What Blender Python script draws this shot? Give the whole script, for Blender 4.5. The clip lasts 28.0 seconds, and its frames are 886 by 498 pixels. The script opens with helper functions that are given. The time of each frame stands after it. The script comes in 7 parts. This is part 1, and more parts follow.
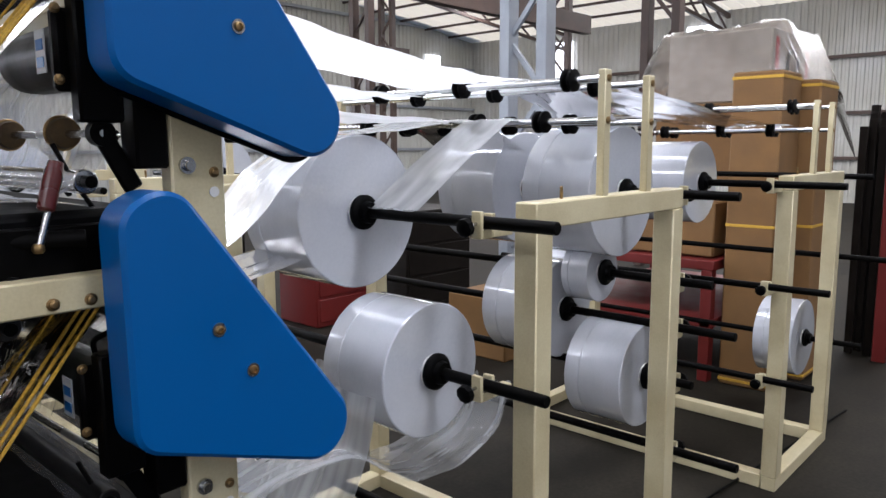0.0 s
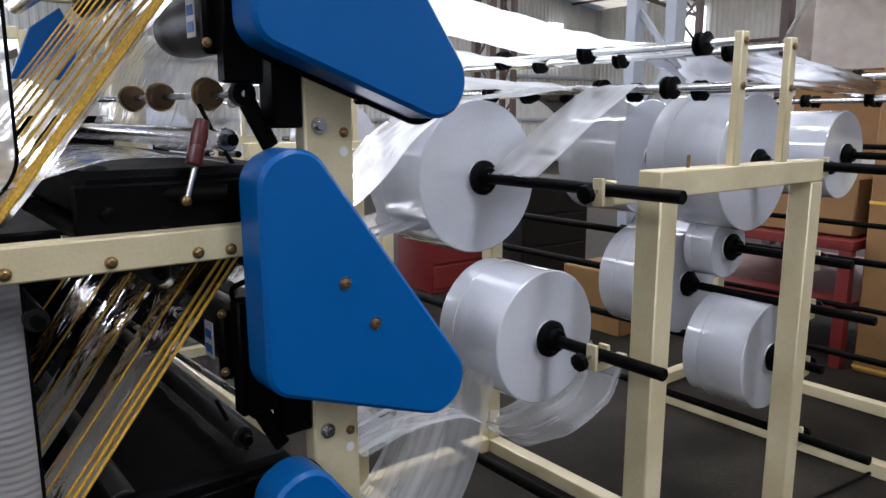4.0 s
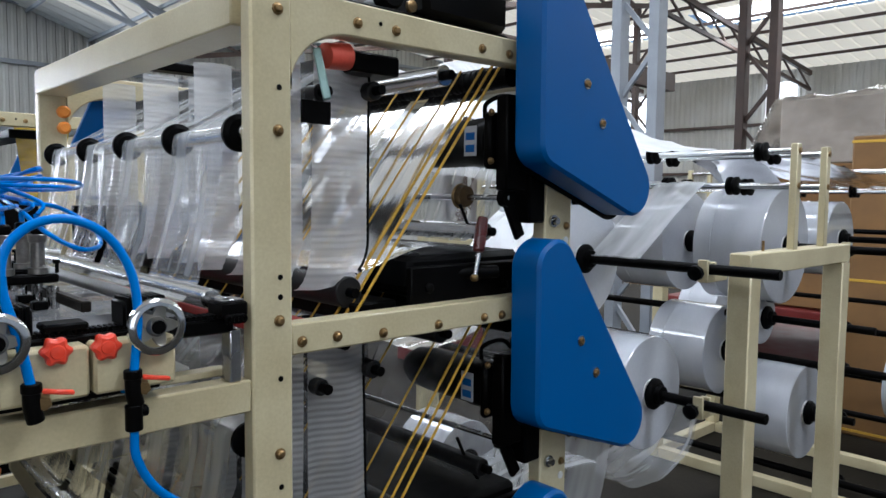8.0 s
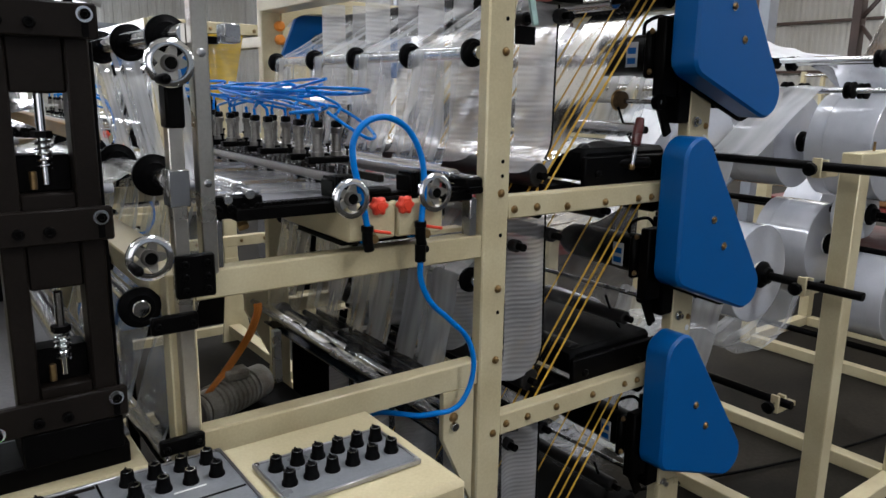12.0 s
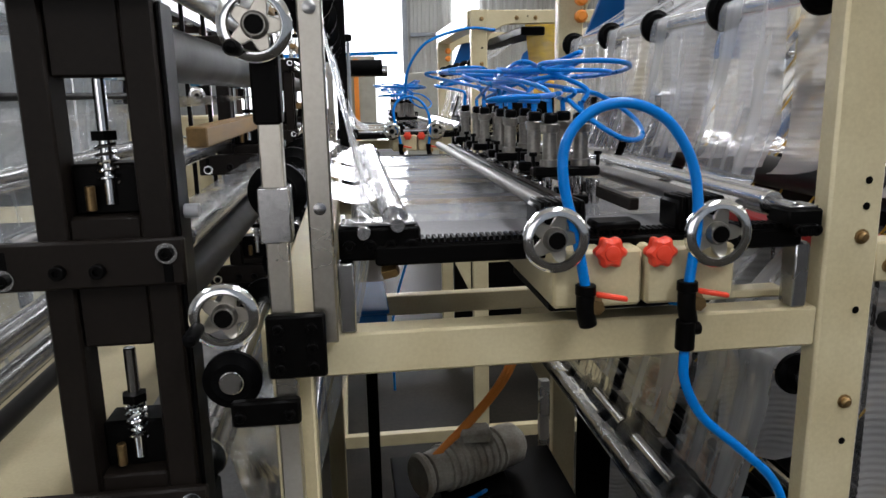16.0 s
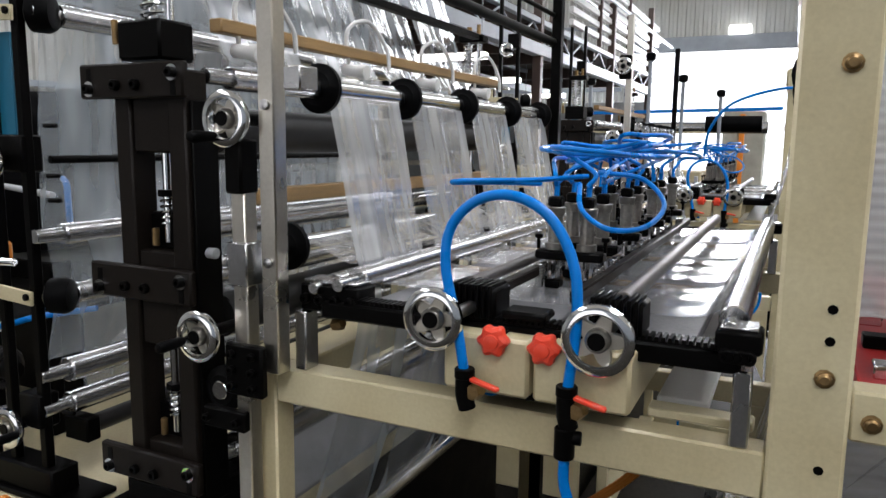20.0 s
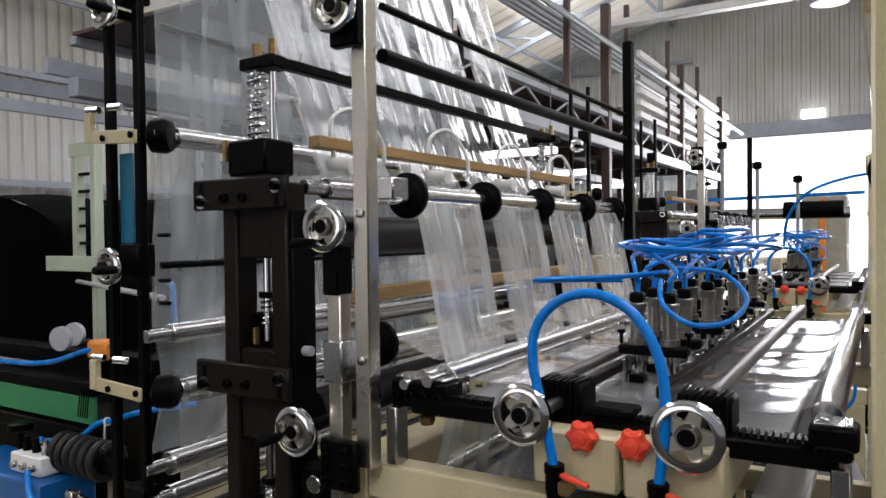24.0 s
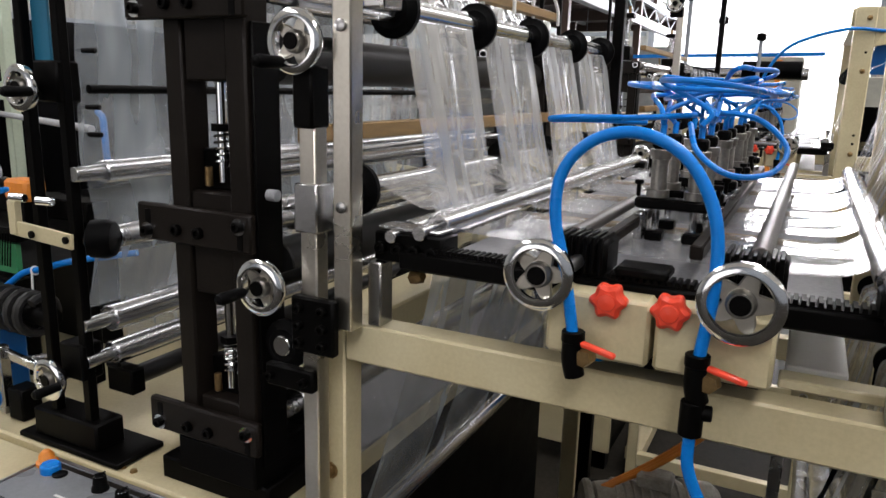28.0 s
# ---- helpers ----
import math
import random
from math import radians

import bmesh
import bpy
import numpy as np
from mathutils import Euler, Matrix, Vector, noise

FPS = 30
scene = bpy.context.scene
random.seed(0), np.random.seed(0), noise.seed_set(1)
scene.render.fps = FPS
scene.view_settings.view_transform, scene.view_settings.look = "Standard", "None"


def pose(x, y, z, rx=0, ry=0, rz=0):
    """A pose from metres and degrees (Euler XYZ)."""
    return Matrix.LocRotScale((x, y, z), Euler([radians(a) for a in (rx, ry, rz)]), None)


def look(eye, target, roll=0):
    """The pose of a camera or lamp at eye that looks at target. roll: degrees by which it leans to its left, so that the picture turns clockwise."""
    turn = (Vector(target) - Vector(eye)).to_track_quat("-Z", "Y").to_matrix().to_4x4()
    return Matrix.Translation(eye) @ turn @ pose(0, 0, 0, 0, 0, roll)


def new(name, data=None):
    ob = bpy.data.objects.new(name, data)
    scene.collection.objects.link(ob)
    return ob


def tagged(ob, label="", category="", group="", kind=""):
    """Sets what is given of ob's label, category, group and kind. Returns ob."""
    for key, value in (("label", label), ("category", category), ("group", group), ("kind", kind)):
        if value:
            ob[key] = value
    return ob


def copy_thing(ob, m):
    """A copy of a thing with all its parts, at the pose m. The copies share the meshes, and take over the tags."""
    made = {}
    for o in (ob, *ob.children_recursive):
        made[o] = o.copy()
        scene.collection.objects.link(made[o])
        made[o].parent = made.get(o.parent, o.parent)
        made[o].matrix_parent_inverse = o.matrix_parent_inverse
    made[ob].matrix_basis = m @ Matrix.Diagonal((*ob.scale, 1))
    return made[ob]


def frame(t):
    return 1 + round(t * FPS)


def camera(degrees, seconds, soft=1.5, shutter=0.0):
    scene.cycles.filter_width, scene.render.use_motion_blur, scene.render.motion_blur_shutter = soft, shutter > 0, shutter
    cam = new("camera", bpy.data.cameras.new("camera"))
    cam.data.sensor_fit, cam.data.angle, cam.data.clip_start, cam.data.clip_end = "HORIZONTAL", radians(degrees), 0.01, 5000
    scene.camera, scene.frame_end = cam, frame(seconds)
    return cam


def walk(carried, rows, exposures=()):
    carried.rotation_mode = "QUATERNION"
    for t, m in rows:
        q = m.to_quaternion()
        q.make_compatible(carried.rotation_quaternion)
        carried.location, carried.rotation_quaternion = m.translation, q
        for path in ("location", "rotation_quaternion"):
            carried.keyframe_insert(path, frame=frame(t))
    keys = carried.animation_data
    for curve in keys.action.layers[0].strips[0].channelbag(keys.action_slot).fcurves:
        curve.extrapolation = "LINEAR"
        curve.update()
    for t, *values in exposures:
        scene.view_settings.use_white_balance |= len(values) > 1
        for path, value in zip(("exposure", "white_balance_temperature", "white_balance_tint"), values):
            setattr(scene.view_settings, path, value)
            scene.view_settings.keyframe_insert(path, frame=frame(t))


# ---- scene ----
cam = camera(63.0, 28.0)
PATH = [
    (0, (0.464, -0.2, 1.713), (1.925, 1.136, 1.431), -0.3),
    (0.5, (0.466, -0.204, 1.716), (1.915, 1.144, 1.429), -0.2),
    (1, (0.483, -0.201, 1.717), (1.925, 1.149, 1.406), -0.2),
    (1.5, (0.492, -0.194, 1.714), (1.92, 1.167, 1.388), -0.5),
    (2, (0.482, -0.197, 1.71), (1.901, 1.176, 1.39), -0.3),
    (2.5, (0.471, -0.201, 1.71), (1.879, 1.182, 1.389), -0.1),
    (3, (0.458, -0.196, 1.707), (1.841, 1.209, 1.37), 0.1),
    (3.5, (0.445, -0.202, 1.702), (1.744, 1.285, 1.379), -0.3),
    (4, (0.448, -0.203, 1.699), (1.67, 1.339, 1.339), 0.1),
    (4.5, (0.44, -0.2, 1.705), (1.609, 1.382, 1.343), 0.1),
    (6.5, (0.139, 0.026, 1.739), (1.481, 1.472, 1.412), -0.5),
    (7, (0.005, 0.039, 1.733), (1.357, 1.487, 1.459), 1.7),
    (7.5, (-0.096, -0.028, 1.729), (1.279, 1.406, 1.499), 1.0),
    (8, (-0.228, -0.119, 1.738), (1.127, 1.344, 1.591), 0.6),
    (8.5, (-0.318, -0.173, 1.755), (0.944, 1.377, 1.689), 0.2),
    (9, (-0.412, -0.171, 1.765), (0.851, 1.372, 1.607), 0.8),
    (9.5, (-0.53, -0.18, 1.765), (0.746, 1.349, 1.577), 0.3),
    (10, (-0.603, -0.21, 1.768), (0.624, 1.349, 1.515), 0.7),
    (10.5, (-0.659, -0.248, 1.762), (0.522, 1.337, 1.459), 0.4),
    (11, (-0.677, -0.289, 1.756), (0.466, 1.315, 1.411), 0.7),
    (11.5, (-0.686, -0.298, 1.753), (0.492, 1.272, 1.37), 0.6),
    (13.5, (-0.658, -0.308, 1.755), (0.347, 1.333, 1.209), 0.5),
    (14, (-0.605, -0.246, 1.742), (0.319, 1.447, 1.215), -0.6),
    (14.5, (-0.486, -0.162, 1.732), (0.255, 1.63, 1.241), 0.5),
    (15, (-0.378, -0.106, 1.716), (0.113, 1.783, 1.279), 1.8),
    (15.5, (-0.319, -0.016, 1.717), (-0.063, 1.92, 1.288), -0.4),
    (16, (-0.262, 0.095, 1.719), (-0.022, 2.035, 1.296), -1.1),
    (16.5, (-0.165, 0.189, 1.731), (-0.257, 2.147, 1.332), 0.2),
    (17, (-0.044, 0.239, 1.745), (-0.485, 2.158, 1.395), 1.6),
    (17.5, (-0.032, 0.203, 1.753), (-0.51, 2.112, 1.398), 0.3),
    (18, (0.024, 0.174, 1.761), (-0.549, 2.062, 1.435), 0.4),
    (18.5, (0.168, 0.164, 1.746), (-0.619, 1.968, 1.393), 3.1),
    (19, (0.267, 0.148, 1.738), (-0.576, 1.926, 1.379), 2.4),
    (19.5, (0.301, 0.138, 1.746), (-0.508, 1.938, 1.426), 1.6),
    (20, (0.319, 0.121, 1.76), (-0.539, 1.904, 1.47), 0.7),
    (20.5, (0.327, 0.104, 1.764), (-0.584, 1.861, 1.476), 1.1),
    (21, (0.339, 0.101, 1.764), (-0.599, 1.865, 1.689), 1.3),
    (21.5, (0.346, 0.103, 1.759), (-0.658, 1.832, 1.817), 0.6),
    (23.5, (0.328, 0.074, 1.776), (-0.718, 1.775, 1.892), -0.8),
    (24, (0.324, 0.071, 1.774), (-0.716, 1.779, 1.735), -0.7),
    (24.5, (0.316, 0.079, 1.765), (-0.713, 1.79, 1.638), 0.3),
    (25, (0.307, 0.082, 1.759), (-0.72, 1.784, 1.542), 0.7),
    (25.5, (0.306, 0.09, 1.75), (-0.7, 1.792, 1.445), 0.8),
    (26, (0.303, 0.098, 1.743), (-0.68, 1.801, 1.377), 0.7),
    (26.5, (0.298, 0.108, 1.742), (-0.674, 1.815, 1.365), 0.8),
    (27, (0.291, 0.119, 1.737), (-0.668, 1.828, 1.337), 1.1),
    (27.5, (0.265, 0.13, 1.738), (-0.664, 1.848, 1.31), 2.0),
    (28, (0.186, 0.173, 1.741), (-0.687, 1.919, 1.305), 1.5),
]
walk(cam, [(t, look(eye, target, roll)) for t, eye, target, roll in PATH],
     exposures=[(0, -0.52, 6050, 17), (4.5, -0.54, 6000, 17), (7, -0.62, 5750, 10), (8.6, -0.84, 5950, 12), (10, -0.92, 6200, 14), (14, -0.86, 6300, 14), (16, -0.78, 6400, 14), (17, -0.58, 6350, 13), (20, -0.80, 6350, 14), (21.5, -0.72, 6250, 13), (24.5, -0.98, 6600, 16), (28, -0.72, 6650, 16)])

# ---------- world, sun, large lights ----------
SKYROT = radians(-35)
world = bpy.data.worlds.new("world")
scene.world = world
world.use_nodes = True
wn = world.node_tree
sky = wn.nodes.new("ShaderNodeTexSky")
sky.sky_type, sky.sun_disc = "NISHITA", False
sky.sun_elevation, sky.sun_rotation = radians(48), SKYROT
wn.links.new(sky.outputs[0], wn.nodes["Background"].inputs[0])
wn.nodes["Background"].inputs[1].default_value = 0.14

sun_data = bpy.data.lights.new("sun", "SUN")
sun_data.energy, sun_data.angle, sun_data.color = 5.0, radians(0.6), (1, 0.95, 0.87)
sun = new("sun", sun_data)
sun.matrix_basis = look((6, 40, 40), (0, 12, 0))


def area(name, at, to, sx, sy, watts, colour=(1, 1, 1)):
    """Daylight that enters by one of the hall's openings, or by the added near gate."""
    d = bpy.data.lights.new(name, "AREA")
    d.shape, d.size, d.size_y, d.energy, d.color = "RECTANGLE", sx, sy, watts, colour
    ob = new(name, d)
    ob.matrix_basis = look(at, to)
    return ob


area("gate_daylight", (-1.2, 19.2, 2.3), (-1.0, 0, 1.6), 4.8, 4.2, 2700, (0.95, 0.98, 1.0))
for sx, power in ((-6.0, 200), (2.2, 90)):
    for j, sy in enumerate((-4.5, 1.5, 7.5, 13.5)):
        area("skylight_daylight", (sx, sy, 6.55), (sx, sy, 0), 1.2, 4.6, power * (3.6 if sy < 2 and sx > 0 else 1.0), (0.95, 0.98, 1.0))
for sx in (10.5, 18.5):
    for sy in (-4.5, 1.5, 7.5, 13.5):
        area("skylight_daylight", (sx, sy, 5.9), (sx, sy, 0), 1.2, 4.6, 230, (1.0, 0.97, 0.9))

# fill lamp at an added near gate, for faces turned to the camera
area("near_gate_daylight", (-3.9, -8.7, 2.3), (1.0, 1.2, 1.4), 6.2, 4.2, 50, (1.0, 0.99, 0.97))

# ---------- materials ----------
MATS = {}


def mat(name, colour, rough=0.5, metal=0.0, spec=0.5, vary=0.12, scale=9.0, bump=0.05, fine=180.0, stain=None, coat=0.0, emit=0.0, stretch=(1, 1, 1)):
    """A surface with grain and larger stains in its colour, gloss and relief."""
    m = bpy.data.materials.new(name)
    m.use_nodes = True
    t, b = m.node_tree, m.node_tree.nodes["Principled BSDF"]
    n, l = t.nodes.new, t.links.new
    co = n("ShaderNodeTexCoord")
    mp = n("ShaderNodeMapping")
    mp.inputs["Scale"].default_value = stretch
    l(co.outputs["Object"], mp.inputs[0])
    big, small = n("ShaderNodeTexNoise"), n("ShaderNodeTexNoise")
    big.inputs["Scale"].default_value, big.inputs["Detail"].default_value = scale, 5
    small.inputs["Scale"].default_value, small.inputs["Detail"].default_value = fine, 3
    l(mp.outputs[0], big.inputs["Vector"])
    l(mp.outputs[0], small.inputs["Vector"])
    ramp = n("ShaderNodeValToRGB")
    ramp.color_ramp.elements[0].position, ramp.color_ramp.elements[1].position = 0.32, 0.72
    dark = stain or tuple(c * (1 - 2 * vary) for c in colour)
    ramp.color_ramp.elements[0].color = (*dark, 1)
    ramp.color_ramp.elements[1].color = (*colour, 1)
    l(big.outputs["Fac"], ramp.inputs[0])
    mix = n("ShaderNodeMix")
    mix.data_type, mix.blend_type = "RGBA", "OVERLAY"
    mix.inputs[0].default_value = min(0.5, vary * 1.6)
    l(ramp.outputs[0], mix.inputs[6])
    l(small.outputs["Fac"], mix.inputs[7])
    l(mix.outputs[2], b.inputs["Base Color"])
    mr = n("ShaderNodeMapRange")
    mr.inputs[3].default_value, mr.inputs[4].default_value = max(0.03, rough - 0.12), min(1, rough + 0.12)
    l(big.outputs["Fac"], mr.inputs[0])
    l(mr.outputs[0], b.inputs["Roughness"])
    b.inputs["Metallic"].default_value = metal
    b.inputs["Specular IOR Level"].default_value = spec
    b.inputs["Coat Weight"].default_value = coat
    bp = n("ShaderNodeBump")
    bp.inputs["Strength"].default_value, bp.inputs["Distance"].default_value = bump, 0.002
    l(small.outputs["Fac"], bp.inputs["Height"])
    l(bp.outputs[0], b.inputs["Normal"])
    if emit:
        b.inputs["Emission Color"].default_value = (*colour, 1)
        b.inputs["Emission Strength"].default_value = emit
    MATS[name] = m
    return m


def film_mat(name, colour, clear, rough, ripple=0.35, scale=(7, 7, 25), gloss=0.35, forward=0.55, most=1.0):
    """Thin polythene: part clear, part milky, with glossy wrinkles."""
    m = bpy.data.materials.new(name)
    m.use_nodes = True
    t = m.node_tree
    n, l = t.nodes.new, t.links.new
    t.nodes.remove(t.nodes["Principled BSDF"])
    out = t.nodes["Material Output"]
    co, mp = n("ShaderNodeTexCoord"), n("ShaderNodeMapping")
    mp.inputs["Scale"].default_value = scale
    l(co.outputs["Object"], mp.inputs[0])
    w1, w2 = n("ShaderNodeTexNoise"), n("ShaderNodeTexNoise")
    w1.inputs["Scale"].default_value, w1.inputs["Detail"].default_value, w1.inputs["Distortion"].default_value = 1.0, 4, 0.6
    w2.inputs["Scale"].default_value, w2.inputs["Detail"].default_value = 2.3, 1.5
    l(mp.outputs[0], w1.inputs["Vector"])
    l(mp.outputs[0], w2.inputs["Vector"])
    bp = n("ShaderNodeBump")
    bp.inputs["Strength"].default_value, bp.inputs["Distance"].default_value = ripple, 0.02
    w3, fine, total = n("ShaderNodeTexNoise"), n("ShaderNodeMath"), n("ShaderNodeMath")
    w3.inputs["Scale"].default_value, w3.inputs["Detail"].default_value = 9.0, 3
    l(mp.outputs[0], w3.inputs["Vector"])
    fine.operation, total.operation = "MULTIPLY", "ADD"
    fine.inputs[1].default_value = 0.05
    l(w3.outputs["Fac"], fine.inputs[0])
    l(w1.outputs["Fac"], total.inputs[0])
    l(fine.outputs[0], total.inputs[1])
    l(total.outputs[0], bp.inputs["Height"])
    dif, tra, glo, clr = n("ShaderNodeBsdfDiffuse"), n("ShaderNodeBsdfTranslucent"), n("ShaderNodeBsdfGlossy"), n("ShaderNodeBsdfTransparent")
    for s in (dif, tra):
        s.inputs["Color"].default_value = (*colour, 1)
    glo.inputs["Color"].default_value, glo.inputs["Roughness"].default_value = (1, 1, 1, 1), rough
    for s in (dif, glo):
        l(bp.outputs[0], s.inputs["Normal"])
    milk, body, top = n("ShaderNodeMixShader"), n("ShaderNodeMixShader"), n("ShaderNodeMixShader")
    milk.inputs[0].default_value = forward
    l(dif.outputs[0], milk.inputs[1])
    l(tra.outputs[0], milk.inputs[2])
    mr = n("ShaderNodeMapRange")
    mr.inputs[1].default_value, mr.inputs[2].default_value = 0.25, 0.72
    mr.inputs[3].default_value, mr.inputs[4].default_value = max(0, clear - 0.18), min(1, clear + 0.10)
    l(w2.outputs["Fac"], mr.inputs[0])
    l(mr.outputs[0], body.inputs[0])
    l(milk.outputs[0], body.inputs[1])
    l(clr.outputs[0], body.inputs[2])
    lw = n("ShaderNodeLayerWeight")
    lw.inputs[0].default_value = gloss
    l(bp.outputs[0], lw.inputs["Normal"])
    cap = n("ShaderNodeMath")
    cap.operation = "MINIMUM"
    cap.inputs[1].default_value = most
    l(lw.outputs["Fresnel"], cap.inputs[0])
    l(cap.outputs[0], top.inputs[0])
    l(body.outputs[0], top.inputs[1])
    l(glo.outputs[0], top.inputs[2])
    l(top.outputs[0], out.inputs["Surface"])
    MATS[name] = m
    return m


def glow_mat(name, colour, strength):
    m = bpy.data.materials.new(name)
    m.use_nodes = True
    t = m.node_tree
    t.nodes.remove(t.nodes["Principled BSDF"])
    e = t.nodes.new("ShaderNodeEmission")
    e.inputs[0].default_value, e.inputs[1].default_value = (*colour, 1), strength
    t.links.new(e.outputs[0], t.nodes["Material Output"].inputs[0])
    return m


CREAM = mat("cream_paint", (0.60, 0.535, 0.345), 0.36, spec=0.4, vary=0.08, scale=6, bump=0.04, stain=(0.47, 0.40, 0.24))
BLUE = mat("blue_paint", (0, 0.0861, 0.2952), 0.36, spec=0.28, vary=0.02, scale=5, bump=0.03, fine=320)
BLACK = mat("black_oxide_steel", (0.0022, 0.002, 0.0019), 0.42, spec=0.055, vary=0.2, scale=14, bump=0.05)
SLATE = mat("grey_brown_steel_plate", (0.0125, 0.0098, 0.008), 0.42, spec=0.10, vary=0.15, scale=10)
RUBBER = mat("black_rubber", (0.002, 0.002, 0.0022), 0.5, spec=0.055, vary=0.2, scale=20)
CHROME = mat("chrome", (0.82, 0.83, 0.84), 0.10, metal=1.0, vary=0.04, scale=12, bump=0.01)
DULLCHROME = mat("dull_cast_metal", (0.30, 0.285, 0.26), 0.34, metal=0.9, vary=0.2, scale=40)
STEEL = mat("brushed_steel", (0.50, 0.50, 0.50), 0.26, metal=1.0, vary=0.1, scale=8, bump=0.05)
ROLLER = mat("aluminium_roller", (0.62, 0.62, 0.63), 0.22, metal=1.0, vary=0.08, scale=7, bump=0.03)
GREY_ROLLER = mat("grey_rubber_roller", (0.014, 0.0135, 0.0135), 0.42, spec=0.25, vary=0.1)
BRASS = mat("worn_brass", (0.36, 0.235, 0.105), 0.36, metal=0.9, vary=0.2, scale=60)
RED = mat("red_plastic", (0.78, 0.06, 0.025), 0.35, vary=0.05)
FELT = mat("brown_felt", (0.085, 0.05, 0.016), 0.8, vary=0.2, scale=40)
ORANGE = mat("orange_hose", (0.80, 0.26, 0.03), 0.4, vary=0.1)
MAROON = mat("dark_red_grip", (0.09, 0.012, 0.012), 0.3, vary=0.1)
HOSE = mat("blue_hose", (0.0, 0.18, 0.60), 0.28, spec=0.2, vary=0.05, bump=0.01)
ROPE = mat("yellow_rope", (0.72, 0.42, 0.04), 0.7, vary=0.25, scale=240, bump=0.5, fine=700)
WHITE = mat("white_plastic", (0.75, 0.75, 0.73), 0.45, vary=0.06)
TRIM = mat("dull_aluminium_trim", (0.40, 0.40, 0.41), 0.32, metal=0.9, vary=0.1)
CONSOLE = mat("dark_grey_control_panel", (0.20, 0.21, 0.225), 0.30, vary=0.12, scale=12)
PANEL = mat("grey_control_panel", (0.42, 0.43, 0.45), 0.4, vary=0.06)
CARD = mat("cardboard", (0.205, 0.105, 0.033), 0.8, vary=0.12, scale=5)
WOOD = mat("yellow_wood_bar", (0.33, 0.20, 0.075), 0.5, vary=0.2, scale=8, stretch=(8, 1, 8))
GREEN = mat("green_belt", (0.03, 0.24, 0.09), 0.6, vary=0.1)
CONCRETE = mat("stained_concrete", (0.030, 0.0262, 0.0200), 0.6, spec=0.08, vary=0.31, scale=1.9, bump=0.3, fine=45, stain=(0.0055, 0.0047, 0.0036))
SHEETMETAL = mat("pale_corrugated_sheet", (0.53, 0.54, 0.53), 0.5, vary=0.08, scale=0.7, stain=(0.40, 0.39, 0.35))
ROOFMETAL = mat("white_roof_sheet", (0.66, 0.67, 0.66), 0.55, vary=0.1, scale=0.5, stain=(0.5, 0.48, 0.42))
ROOFCREAM = mat("aged_cream_roof_sheet", (0.76, 0.72, 0.60), 0.6, vary=0.12, scale=0.6, stain=(0.48, 0.41, 0.30))
for m_roof, share in ((ROOFCREAM, 0.75), (ROOFMETAL, 0.34)):
    # thin weathered sheet lets some daylight through
    tr = m_roof.node_tree
    through_light, blend = tr.nodes.new("ShaderNodeBsdfTranslucent"), tr.nodes.new("ShaderNodeMixShader")
    through_light.inputs["Color"].default_value = (0.9, 0.84, 0.68, 1) if share > 0.2 else (0.9, 0.92, 0.93, 1)
    blend.inputs[0].default_value = share
    tr.links.new(tr.nodes["Principled BSDF"].outputs[0], blend.inputs[1])
    tr.links.new(through_light.outputs[0], blend.inputs[2])
    tr.links.new(blend.outputs[0], tr.nodes["Material Output"].inputs["Surface"])
GIRDER = mat("brown_girder_paint", (0.075, 0.045, 0.035), 0.55, vary=0.2, scale=3)
GREYSTEEL = mat("grey_column_paint", (0.33, 0.36, 0.40), 0.5, vary=0.12, scale=3)
CLOTH = mat("black_cloth", (0.0014, 0.0014, 0.0016), 0.95, spec=0.02, vary=0.3, scale=6)
DARKSTEEL = mat("dull_grey_steel", (0.20, 0.185, 0.175), 0.42, metal=0.85, vary=0.12, scale=9)
BEDSTEEL = mat("worn_grey_bed_plate", (0.30, 0.30, 0.31), 0.45, metal=0.6, vary=0.15, scale=6)
PALEGREEN = mat("pale_green_paint", (0.44, 0.50, 0.38), 0.5, vary=0.08)
SATIN = mat("satin_stainless_steel", (0.60, 0.57, 0.50), 0.30, metal=1.0, vary=0.08, scale=8, bump=0.03)
GLOSSBLACK = mat("glossy_dark_steel", (0.012, 0.018, 0.026), 0.18, spec=0.6, vary=0.3, scale=7, bump=0.08, fine=30)
HOUSING = mat("aged_cream_grey_housing", (0.50, 0.48, 0.42), 0.55, vary=0.2, scale=18, stain=(0.25, 0.22, 0.17))
TEAL = mat("teal_paint", (0.01, 0.14, 0.24), 0.4, vary=0.06)
RACKRED = mat("dark_red_rack", (0.15, 0.012, 0.010), 0.5, vary=0.1)
DARKRED = mat("dark_red_rail", (0.42, 0.022, 0.022), 0.5, vary=0.1)
ROLLWHITE = mat("wound_film", (0.60, 0.62, 0.67), 0.13, spec=1.0, vary=0.05, scale=4, bump=0.02, coat=1.0, stain=(0.47, 0.49, 0.54), stretch=(0.6, 1.6, 0.6))
ROLLFACE = mat("wound_film_edge", (0.87, 0.85, 0.83), 0.42, vary=0.04, scale=9, bump=0.03)
rf = ROLLFACE.node_tree
gco, gmp, grad, gno, gmix = (rf.nodes.new(k) for k in ("ShaderNodeTexCoord", "ShaderNodeMapping", "ShaderNodeTexGradient", "ShaderNodeTexNoise", "ShaderNodeMix"))
